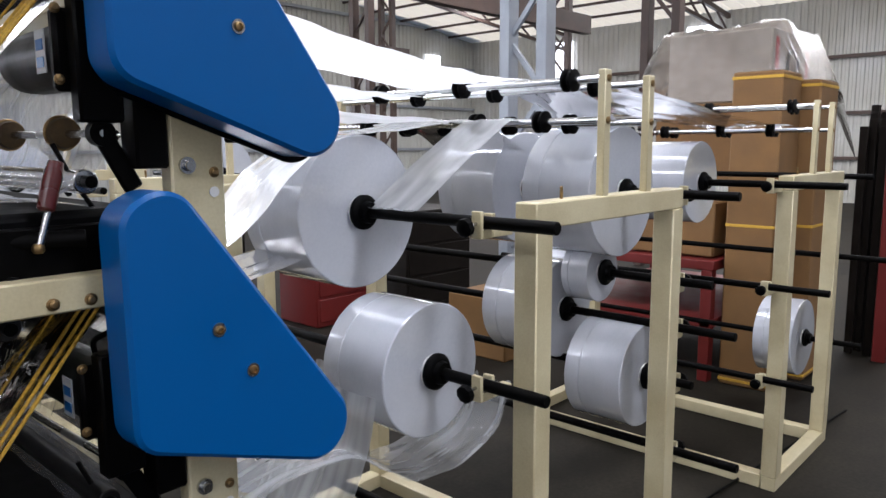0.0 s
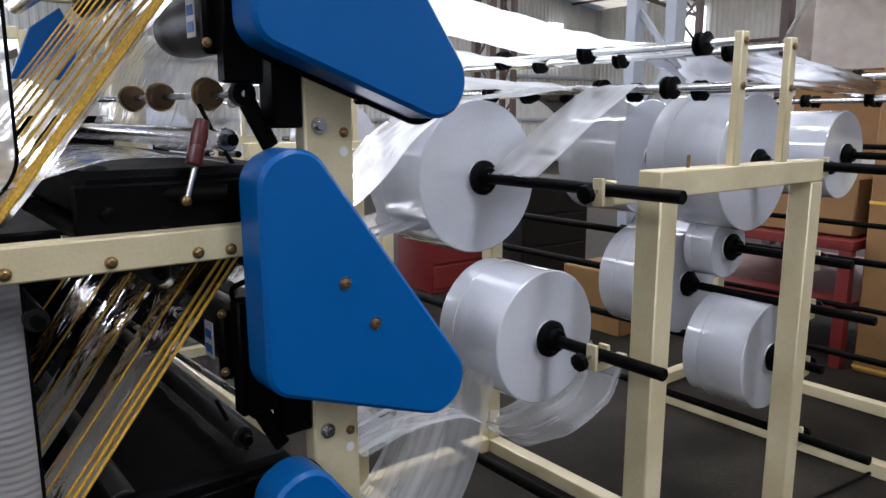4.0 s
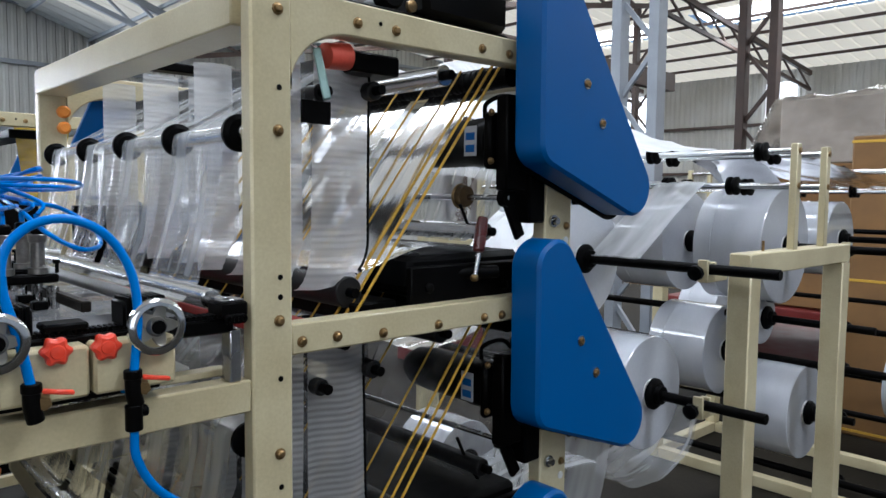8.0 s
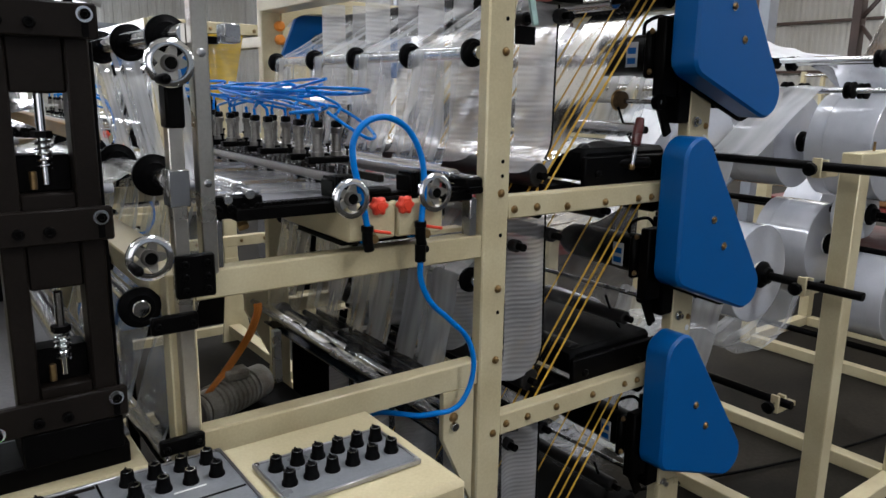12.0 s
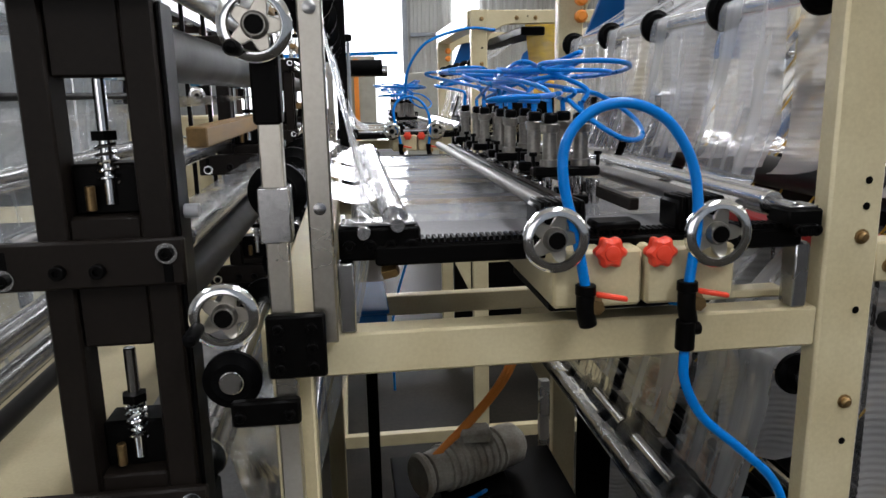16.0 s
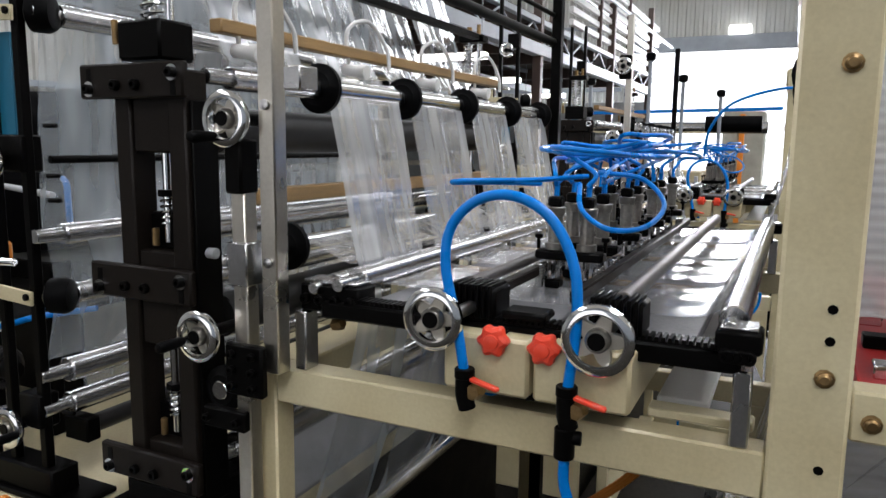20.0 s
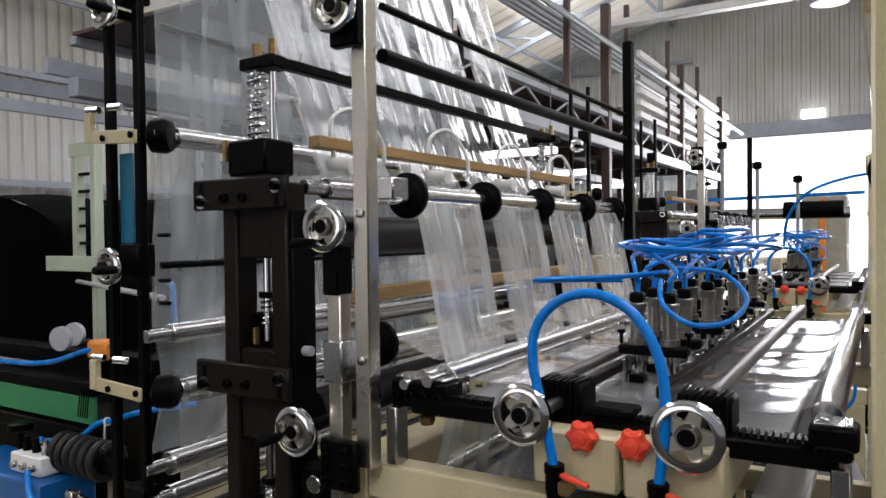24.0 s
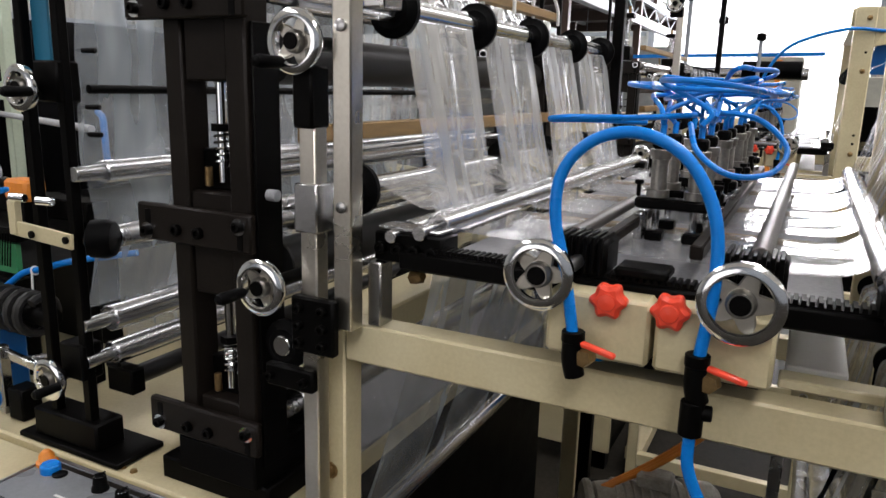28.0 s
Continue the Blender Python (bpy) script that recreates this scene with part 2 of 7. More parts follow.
# radial sheen of the wound layers, painted into the colour as faint milky sectors
gmp.inputs["Rotation"].default_value = (radians(90), 0, 0)
grad.gradient_type = "RADIAL"
gno.noise_dimensions = "1D"
gno.inputs["Scale"].default_value, gno.inputs["Detail"].default_value = 14, 4
gmix.data_type, gmix.blend_type = "RGBA", "MULTIPLY"
gmix.inputs[0].default_value = 0.75
rb = rf.nodes["Principled BSDF"]
was = rb.inputs["Base Color"].links[0].from_socket
rf.links.new(gco.outputs["Object"], gmp.inputs[0])
rf.links.new(gmp.outputs[0], grad.inputs[0])
rf.links.new(grad.outputs["Fac"], gno.inputs["W"])
gramp = rf.nodes.new("ShaderNodeValToRGB")
gramp.color_ramp.elements[0].position, gramp.color_ramp.elements[1].position = 0.35, 0.6
gramp.color_ramp.elements[0].color, gramp.color_ramp.elements[1].color = (0.82, 0.82, 0.82, 1), (1, 1, 1, 1)
rf.links.new(gno.outputs["Fac"], gramp.inputs[0])
rf.links.new(was, gmix.inputs[6])
rf.links.new(gramp.outputs[0], gmix.inputs[7])
rf.links.new(gmix.outputs[2], rb.inputs["Base Color"])
FILM = film_mat("clear_film", (0.86, 0.88, 0.90), 0.66, 0.15, ripple=0.085, scale=(1.2, 13, 1.2), gloss=0.14, forward=0.35, most=0.32)
FILMWHITE = film_mat("milky_film", (0.86, 0.88, 0.90), 0.77, 0.17, ripple=0.055, scale=(1.2, 12, 1.2), gloss=0.065, forward=0.22, most=0.07)
FILMGREY = film_mat("clear_flat_film", (0.80, 0.81, 0.83), 0.70, 0.15, ripple=0.026, scale=(6, 9, 6), gloss=0.30, most=0.45)
FILMMILK = film_mat("milky_wide_film", (0.90, 0.92, 0.94), 0.50, 0.2, ripple=0.10, scale=(2.2, 9, 2.2), gloss=0.26)
FILMUP = film_mat("rising_film", (0.80, 0.83, 0.86), 0.74, 0.10, ripple=0.08, scale=(2.0, 13, 2.0), gloss=0.08, most=0.2)
FILMROPE = film_mat("streaky_wide_film", (0.90, 0.92, 0.94), 0.60, 0.14, ripple=0.09, scale=(1.6, 14, 1.6), gloss=0.26)
FILMSHEET = film_mat("hanging_film_sheet", (0.74, 0.81, 0.86), 0.73, 0.22, ripple=0.05, scale=(2.2, 9, 2.2), gloss=0.30, most=0.22)
FILMCLEAR = film_mat("very_clear_film", (0.8, 0.81, 0.83), 0.92, 0.14, ripple=0.08, scale=(2.5, 11, 2.5), gloss=0.08)
FILMBRIGHT = film_mat("bright_white_film", (0.96, 0.97, 0.98), 0.10, 0.14, ripple=0.16, scale=(2.2, 10, 2.2), gloss=0.12, forward=0.6, most=0.3)
FILMWIDE = film_mat("glossy_white_film", (0.92, 0.94, 0.96), 0.30, 0.14, ripple=0.14, scale=(2.2, 10, 2.2), gloss=0.30)
DUSTFILM = film_mat("dusty_sheet", (0.60, 0.58, 0.55), 0.88, 0.22, ripple=0.18, scale=(3, 3, 3), gloss=0.25)
CRINKLE = film_mat("crinkled_glossy_film", (0.7, 0.7, 0.72), 0.95, 0.09, ripple=0.4, scale=(9, 12, 9), gloss=0.13)
FILMYELLOW = film_mat("yellow_film", (0.55, 0.36, 0.02), 0.25, 0.15)
CURTAIN = film_mat("ribbed_plastic_curtain", (0.80, 0.80, 0.80), 0.50, 0.25, ripple=0.02, scale=(3, 3, 3), gloss=0.25)
OUTSIDE = glow_mat("bright_outdoors", (0.96, 0.98, 1.0), 4.5)
# added glow beyond the near gate, fills the front faces
NEARFILL = glow_mat("near_fill_glow", (1.0, 0.99, 0.97), 2.2)
SKYPANE = glow_mat("bright_sky_pane", (0.97, 0.99, 1.0), 11.0)
LAMPGLOW = glow_mat("lamp_glow", (1.0, 0.98, 0.92), 6.0)
LEDRED = glow_mat("led_red", (1.0, 0.10, 0.03), 2.5)
LEDGREEN = glow_mat("led_green", (0.2, 1.0, 0.08), 2.0)


# ---------- mesh tools ----------
class Form:
    """Collects the faces of one mesh, in world metres."""

    def __init__(self):
        self.v, self.f = [], []

    def add(self, verts, faces):
        k = len(self.v)
        self.v += [tuple(p) for p in verts]
        self.f += [tuple(i + k for i in f) for f in faces]
        return self

    def solid(self, verts, faces):
        """Faces of a convex body, turned outwards."""
        c = sum((Vector(p) for p in verts), Vector()) / len(verts)
        good = []
        for f in faces:
            a, b, d = (Vector(verts[i]) for i in f[:3])
            good.append(f if (b - a).cross(d - a).dot(a - c) > 0 else tuple(reversed(f)))
        return self.add(verts, good)

    def box(self, x0, x1, y0, y1, z0, z1, b=0.0015):
        lo, hi = (min(x0, x1), min(y0, y1), min(z0, z1)), (max(x0, x1), max(y0, y1), max(z0, z1))
        b = min(b, 0.3 * min(hi[i] - lo[i] for i in range(3)))
        verts, idx = [], {}
        for s in [(i, j, k) for i in (0, 1) for j in (0, 1) for k in (0, 1)]:
            for a in range(3):
                p = [(hi if s[i] else lo)[i] for i in range(3)]
                for i in range(3):
                    if i != a:
                        p[i] += -b if s[i] else b
                idx[s, a] = len(verts)
                verts.append(p)
        faces = []
        for a in range(3):
            u, w = [i for i in range(3) if i != a]
            for e in (0, 1):
                ring = []
                for i, j in ((0, 0), (1, 0), (1, 1), (0, 1)):
                    s = [0, 0, 0]
                    s[a], s[u], s[w] = e, i, j
                    ring.append(idx[tuple(s), a])
                faces.append(tuple(ring))
            for i in (0, 1):
                for j in (0, 1):
                    s0, s1 = [0, 0, 0], [0, 0, 0]
                    s0[a], s1[a] = 0, 1
                    for s in (s0, s1):
                        s[u], s[w] = i, j
                    s0, s1 = tuple(s0), tuple(s1)
                    faces.append((idx[s0, u], idx[s1, u], idx[s1, w], idx[s0, w]))
        for s in [(i, j, k) for i in (0, 1) for j in (0, 1) for k in (0, 1)]:
            faces.append((idx[s, 0], idx[s, 1], idx[s, 2]))
        return self.solid(verts, faces)

    def beam(self, p0, p1, w, h, b=0.0015):
        """A bar of section w x h from p0 to p1."""
        p0, p1 = Vector(p0), Vector(p1)
        d = (p1 - p0).normalized()
        side = d.cross(Vector((0, 0, 1)))
        side = side.normalized() if side.length > 1e-4 else Vector((1, 0, 0))
        up = side.cross(d)
        f = Form().box(-w / 2, w / 2, -h / 2, h / 2, 0, (p1 - p0).length, b)
        return self.add([p0 + side * v[0] + up * v[1] + d * v[2] for v in f.v], [tuple(reversed(q)) for q in f.f] if side.cross(up).dot(d) < 0 else f.f)

    def lathe(self, p0, axis, rings, seg=20):
        """Rings of (distance along the axis, radius)."""
        p0, d = Vector(p0), Vector(axis).normalized()
        u = d.orthogonal().normalized()
        w = d.cross(u)
        verts, faces = [], []
        for s, r in rings:
            for k in range(seg):
                a = 2 * math.pi * k / seg
                verts.append(p0 + d * s + (u * math.cos(a) + w * math.sin(a)) * r)
        for i in range(len(rings) - 1):
            for k in range(seg):
                k2 = (k + 1) % seg
                faces.append((i * seg + k, i * seg + k2, (i + 1) * seg + k2, (i + 1) * seg + k))
        if rings[0][1] > 0:
            faces.append(tuple(reversed(range(seg))))
        if rings[-1][1] > 0:
            faces.append(tuple(range((len(rings) - 1) * seg, len(rings) * seg)))
        return self.add(verts, faces)

    def cyl(self, p0, p1, r, seg=18, b=0.001):
        n = (Vector(p1) - Vector(p0)).length
        b = min(b, r * 0.4, n * 0.3)
        return self.lathe(p0, Vector(p1) - Vector(p0), [(0, r - b), (b, r), (n - b, r), (n, r - b)], seg)

    def tube(self, pts, r, seg=8, closed=False):
        pts = [Vector(p) for p in pts]
        n = len(pts)
        verts, faces = [], []
        u = None
        for i, p in enumerate(pts):
            a = pts[(i - 1) % n] if closed or i else p
            c = pts[(i + 1) % n] if closed or i < n - 1 else p
            d = (c - a).normalized()
            u = d.orthogonal().normalized() if u is None else (u - d * u.dot(d)).normalized()
            w = d.cross(u)
            verts += [p + (u * math.cos(2 * math.pi * k / seg) + w * math.sin(2 * math.pi * k / seg)) * r for k in range(seg)]
        for i in range(n if closed else n - 1):
            j = (i + 1) % n
            for k in range(seg):
                k2 = (k + 1) % seg
                faces.append((i * seg + k, i * seg + k2, j * seg + k2, j * seg + k))
        if not closed:
            faces += [tuple(reversed(range(seg))), tuple(range((n - 1) * seg, n * seg))]
        return self.add(verts, faces)

    def ring(self, c, axis, R, r, seg=32, small=8):
        d = Vector(axis).normalized()
        u = d.orthogonal().normalized()
        w = d.cross(u)
        return self.tube([Vector(c) + (u * math.cos(2 * math.pi * k / seg) + w * math.sin(2 * math.pi * k / seg)) * R for k in range(seg)], r, small, True)

    def prism(self, outline, y0, y1, b=0.003):
        """An outline in x and z, turning from x to z, pushed from y0 (near) to y1."""
        n = len(outline)
        cx, cz = sum(p[0] for p in outline) / n, sum(p[1] for p in outline) / n

        def shrink(q):
            out = []
            for i in range(n):
                a, p, c = Vector(q[i - 1]), Vector(q[i]), Vector(q[(i + 1) % n])
                e = (c - a).normalized()
                out.append((p.x - e.y * b, p.y + e.x * b))
            return out

        inner = shrink(outline)
        rows = [(inner, y0), (outline, y0 + b), (outline, y1 - b), (inner, y1)] if b else [(outline, y0), (outline, y1)]
        verts = [(x, y, z) for q, y in rows for x, z in q]
        faces = [tuple(range(n))]
        for i in range(len(rows) - 1):
            for k in range(n):
                k2 = (k + 1) % n
                faces.append((i * n + k2, i * n + k, (i + 1) * n + k, (i + 1) * n + k2))
        faces.append(tuple(reversed(range((len(rows) - 1) * n, len(rows) * n))))
        return self.add(verts, faces)

    def sheet(self, fn, nu, nv, thick=0.0):
        """A surface fn(u, v) over the unit square."""
        verts = [fn(i / nu, j / nv) for i in range(nu + 1) for j in range(nv + 1)]
        faces = [(i * (nv + 1) + j, (i + 1) * (nv + 1) + j, (i + 1) * (nv + 1) + j + 1, i * (nv + 1) + j + 1) for i in range(nu) for j in range(nv)]
        return self.add(verts, faces)


ORIGIN = {}


def thing(name, label, category, at=(0, 0, 0), group="", kind=""):
    ob = new(name)
    ob.empty_display_size = 0.05
    ob.matrix_basis = pose(*at)
    ORIGIN[ob.name] = Vector(at)
    return tagged(ob, label, category, group, kind)


def mesh_of(name, form, material, at=Vector(), sharp=38):
    me = bpy.data.meshes.new(name)
    me.from_pydata([Vector(p) - at for p in form.v], [], form.f)
    me.materials.append(material)
    me.polygons.foreach_set("use_smooth", [True] * len(me.polygons))
    me.set_sharp_from_angle(angle=radians(sharp))
    me.update()
    return me


def part(name, form, material, parent, label="", kind=""):
    at = ORIGIN[parent.name]
    ob = new(name, mesh_of(name, form, material, at))
    ob.parent = parent
    ORIGIN[ob.name] = at
    return tagged(ob, label, kind=kind)


def lone(name, form, material, label, category, group="", kind="", at=None):
    """A thing of one mesh."""
    at = Vector(at) if at else Vector()
    ob = new(name, mesh_of(name, form, material, at))
    ob.matrix_basis = Matrix.Translation(at)
    ORIGIN[ob.name] = at
    return tagged(ob, label, category, group, kind)


def hull(circles, seg=14):
    """The outline round some circles (x, z, r), turning from x to z."""
    pts = [(x + r * math.cos(2 * math.pi * k / (seg * 4)), z + r * math.sin(2 * math.pi * k / (seg * 4))) for x, z, r in circles for k in range(seg * 4)]
    pts = sorted(set(pts))

    def half(seq):
        out = []
        for p in seq:
            while len(out) > 1 and (out[-1][0] - out[-2][0]) * (p[1] - out[-2][1]) - (out[-1][1] - out[-2][1]) * (p[0] - out[-2][0]) <= 1e-9:
                out.pop()
            out.append(p)
        return out

    a, b = half(pts), half(reversed(pts))
    return a[:-1] + b[:-1]


def smooth(pts, n=8):
    """A Catmull-Rom line through the points."""
    p = [Vector(q) for q in pts]
    p = [2 * p[0] - p[1]] + p + [2 * p[-1] - p[-2]]
    out = []
    for i in range(1, len(p) - 2):
        a, b, c, d = p[i - 1:i + 3]
        for k in range(n):
            t = k / n
            out.append(0.5 * ((2 * b) + (c - a) * t + (2 * a - 5 * b + 4 * c - d) * t * t + (3 * b - a - 3 * c + d) * t ** 3))
    return out + [p[-2]]


def bolt(parent, x, y, z, r=0.0072, material=None, axis=(0, -1, 0)):
    f = Form().lathe((x, y, z), axis, [(0, r * 1.35), (0.0015, r * 1.35), (0.002, r), (0.006, r * 0.95), (0.008, r * 0.6)], 10)
    return part("bolt", f, material or BRASS, parent)


def socket_bolt(parent, x, y, z, r=0.007, material=None):
    f = Form().lathe((x, y, z), (0, -1, 0), [(0, r), (0.007, r), (0.008, r * 0.85), (0.008, r * 0.5), (0.004, r * 0.45), (0.004, 0)], 12)
    return part("bolt", f, material or BLACK, parent)

# ---------- the hall ----------
lone("floor", Form().box(-14, 30, -12, 40, -0.2, 0, 0), CONCRETE, "stained grey concrete factory floor", "floor", kind="structure")


def corrugated(a, b, z0, z1, pitch=0.20, depth=0.035):
    """A wall of ribbed sheet between two points of the plan."""
    a, b = Vector((*a, 0)), Vector((*b, 0))
    d = b - a
    n = int(d.length / pitch)
    side = Vector((-d.y, d.x, 0)).normalized() * depth
    f = Form()
    rows = []
    for k in range(n):
        for s, o in ((0, 0), (0.35, 0), (0.5, 1), (0.85, 1)):
            rows.append(a + d * ((k + s) / n) + side * o)
    rows.append(b)
    for z in (z0, z1):
        f.v += [(p.x, p.y, z) for p in rows]
    m = len(rows)
    f.f = [(i, i + 1, m + i + 1, m + i) for i in range(m - 1)]
    return f


# end wall with the gate, then the side walls
GX0, GX1, GH, YE = -3.7, 1.2, 4.1, 19.6
wall_far = Form()
for (a, b, z0, z1) in (((-10.5, YE), (GX0, YE), 0, 8.4), ((GX0, YE), (GX1, YE), GH, 8.8), ((GX1, YE), (6.4, YE), 0, 8.4), ((6.4, YE), (24, YE), 0, 6.8)):
    g = corrugated(a, b, z0, z1)
    wall_far.add(g.v, g.f)
lone("wall_far", wall_far, SHEETMETAL, "pale ribbed sheet-metal end wall with an open gate", "wall", kind="structure")
lone("wall_left", corrugated((-10.5, -9), (-10.5, YE), 0, 6), SHEETMETAL, "white ribbed sheet-metal side wall", "wall", kind="structure")
lone("wall_right", corrugated((24, YE), (24, -9), 0, 6.0), SHEETMETAL, "pale ribbed sheet-metal side wall", "wall", kind="structure")
# near wall is unseen; its gate is added to let fill light in
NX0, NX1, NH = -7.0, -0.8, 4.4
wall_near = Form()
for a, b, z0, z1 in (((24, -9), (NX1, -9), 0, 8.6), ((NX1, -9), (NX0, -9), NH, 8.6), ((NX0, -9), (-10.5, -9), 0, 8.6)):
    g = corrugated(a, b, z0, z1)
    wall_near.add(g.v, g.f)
lone("wall_near", wall_near, GREYSTEEL, "unseen ribbed sheet-metal wall with an added gate opening", "wall", kind="structure")
lone("door_2", Form().box(NX0 - 0.12, NX0, -9.1, -8.9, 0, NH, 0.01).box(NX1, NX1 + 0.12, -9.1, -8.9, 0, NH, 0.01).box(NX0 - 0.12, NX1 + 0.12, -9.1, -8.9, NH, NH + 0.3, 0.01), GREYSTEEL, "grey steel frame of the added, unseen near gate", "gate frame", kind="structure")
lone("backdrop", Form().add([(-14, -14, -0.1), (6, -14, -0.1), (6, -14, 7), (-14, -14, 7)], [(0, 1, 2, 3)]), NEARFILL, "glowing backdrop added behind the near gate for fill light", "backdrop", kind="structure")
lone("door_1", Form().box(GX0 - 0.12, GX0, YE - 0.12, YE + 0.1, 0, GH, 0.01).box(GX1, GX1 + 0.12, YE - 0.12, YE + 0.1, 0, GH, 0.01)
     .box(GX0 - 0.12, GX1 + 0.12, YE - 0.14, YE + 0.1, GH, GH + 0.35, 0.01), GREYSTEEL, "grey steel frame of the open factory gate", "gate frame", kind="structure")
lone("backdrop", Form().add([(-9, YE + 7, -0.1), (8, YE + 7, -0.1), (8, YE + 7, 8), (-9, YE + 7, 8)], [(3, 2, 1, 0)]), OUTSIDE, "bright daylight outside the gate", "backdrop", kind="structure")
lone("gate_lamp", Form().box(-1.35, -0.85, YE - 0.22, YE + 0.02, GH + 0.36, GH + 0.56, 0.02), LAMPGLOW, "lit lamp box over the factory gate", "lamp")


def roof(x0, z0, x1, z1, y0, y1, slots, material, name, label):
    """A ribbed roof slope with skylight openings (x0, x1, y0, y1)."""
    f = Form()
    pitch = 0.45
    ys = [y0 + i * pitch for i in range(int((y1 - y0) / pitch) + 1)]
    xs = sorted({x0, x1, *[s for q in slots for s in q[:2]]})
    for yv in ys:
        for a, b in zip(xs, xs[1:]):
            mid = (a + b) / 2
            if any(q[0] < mid < q[1] and q[2] <= yv + 0.2 <= q[3] for q in slots):
                continue
            za, zb = (z0 + (z1 - z0) * (s - x0) / (x1 - x0) for s in (a, b))
            f.add([(a, yv, za), (b, yv, zb), (b, yv + 0.38, zb), (a, yv + 0.38, za)], [(3, 2, 1, 0)])
            f.add([(a, yv + 0.38, za), (b, yv + 0.38, zb), (b, yv + 0.4, zb + 0.05), (a, yv + 0.4, za + 0.05)], [(3, 2, 1, 0)])
            f.add([(a, yv + 0.4, za + 0.05), (b, yv + 0.4, zb + 0.05), (b, yv + 0.45, zb), (a, yv + 0.45, za)], [(3, 2, 1, 0)])
    return lone(name, f, material, label, "roof", kind="structure")


def slots(xc, w=1.3):
    return [(xc - w / 2, xc + w / 2, y, y + 4.6) for y in (-6.8, -0.8, 5.2, 11.2)]


roof(-10.5, 5.4, -2.0, 8.3, -9, YE + 0.4, slots(-6.0), ROOFMETAL, "ceiling_left", "white ribbed roof slope with skylights")
roof(-2.0, 8.3, 6.4, 5.4, -9, YE + 0.4, slots(2.2), ROOFMETAL, "ceiling_right", "white ribbed roof slope with skylights")
roof(6.4, 5.4, 15.0, 6.9, -9, YE + 0.4, slots(10.5), ROOFCREAM, "ceiling_bay_left", "aged cream roof slope with skylights")
roof(15.0, 6.9, 24.0, 5.9, -9, YE + 0.4, slots(18.5), ROOFCREAM, "ceiling_bay_right", "aged cream roof slope with skylights")

# skylight panes glow with the sky behind them
for xc, zc, tilt in ((-6.0, 6.94, 1), (2.2, 6.85, -1), (10.5, 6.12, 1), (18.5, 6.5, -1)):
    for y in (-6.8, -0.8, 5.2, 11.2):
        s = 0.34 if xc < 6 else 0.2 if xc < 15 else 0.11
        g = Form().add([(xc - 0.65, y, zc - 0.65 * s * tilt + 0.08), (xc + 0.65, y, zc + 0.65 * s * tilt + 0.08), (xc + 0.65, y + 4.6, zc + 0.65 * s * tilt + 0.08), (xc - 0.65, y + 4.6, zc - 0.65 * s * tilt + 0.08)], [(3, 2, 1, 0)])
        lone("skylight", g, SKYPANE, "bright milky roof skylight", "skylight", group="roof skylights", kind="structure")


def truss(x0, z0, x1, z1, y, material, name="roof_truss"):
    t = thing(name, "steel lattice roof truss", "truss", (x0, y, 0), group="roof trusses", kind="structure")
    part("rafter", Form().beam((x0, y, z0 - 0.15), (x1, y, z1 - 0.15), 0.10, 0.14), material, t)
    part("chord", Form().beam((x0, y, z0 - 0.75), (x1, y, z1 - 0.65), 0.08, 0.10), material, t)
    n = 8
    for k in range(n):
        a, b = k / n, (k + 1) / n
        p = Vector((x0, y, z0 - 0.15)).lerp(Vector((x1, y, z1 - 0.15)), a)
        q = Vector((x0, y, z0 - 0.75)).lerp(Vector((x1, y, z1 - 0.65)), b)
        part("brace", Form().beam(p, q, 0.05, 0.05), material, t)


for y in (-3.0, 3.0, 9.0, 15.0):
    truss(-10.4, 5.4, -2.0, 8.2, y, GREYSTEEL)
    truss(-2.0, 8.2, 6.3, 5.4, y, GREYSTEEL)
    truss(6.5, 5.4, 15.0, 6.8, y, GIRDER)
    truss(15.0, 6.8, 23.9, 5.85, y, GIRDER)

for x, z in [(-10 + i * 1.4, 5.35 + i * 0.478) for i in range(6)] + [(-1.2 + i * 1.4, 8.0 - i * 0.48) for i in range(6)] + [(7.2 + i * 1.3, 5.42 + i * 0.227) for i in range(6)] + [(15.8 + i * 1.35, 6.8 - i * 0.15) for i in range(6)]:
    lone("purlin", Form().box(x - 0.03, x + 0.03, -9, YE + 0.3, z - 0.1, z - 0.02, 0.004), GREYSTEEL if x < 6 else GIRDER, "steel roof purlin", "purlin", group="roof purlins", kind="structure")
for z in (1.6, 3.2, 4.8, 6.2):
    lone("girt", Form().box(-10.4, GX0 - 0.2, YE - 0.1, YE - 0.03, z - 0.05, z + 0.05, 0.004).box(GX1 + 0.2, 24, YE - 0.1, YE - 0.03, z - 0.05, z + 0.05, 0.004), GREYSTEEL, "steel wall girt", "girt", group="wall girts", kind="structure")
for z in (1.3, 2.6, 4.2):
    lone("girt", Form().box(-10.4, -10.33, -9, YE, z - 0.05, z + 0.05, 0.004), GREYSTEEL, "steel wall girt", "girt", group="wall girts", kind="structure")
    lone("girt", Form().box(23.9, 23.97, -9, YE, z - 0.05, z + 0.05, 0.004), GIRDER, "brown steel wall girt", "girt", group="wall girts", kind="structure")


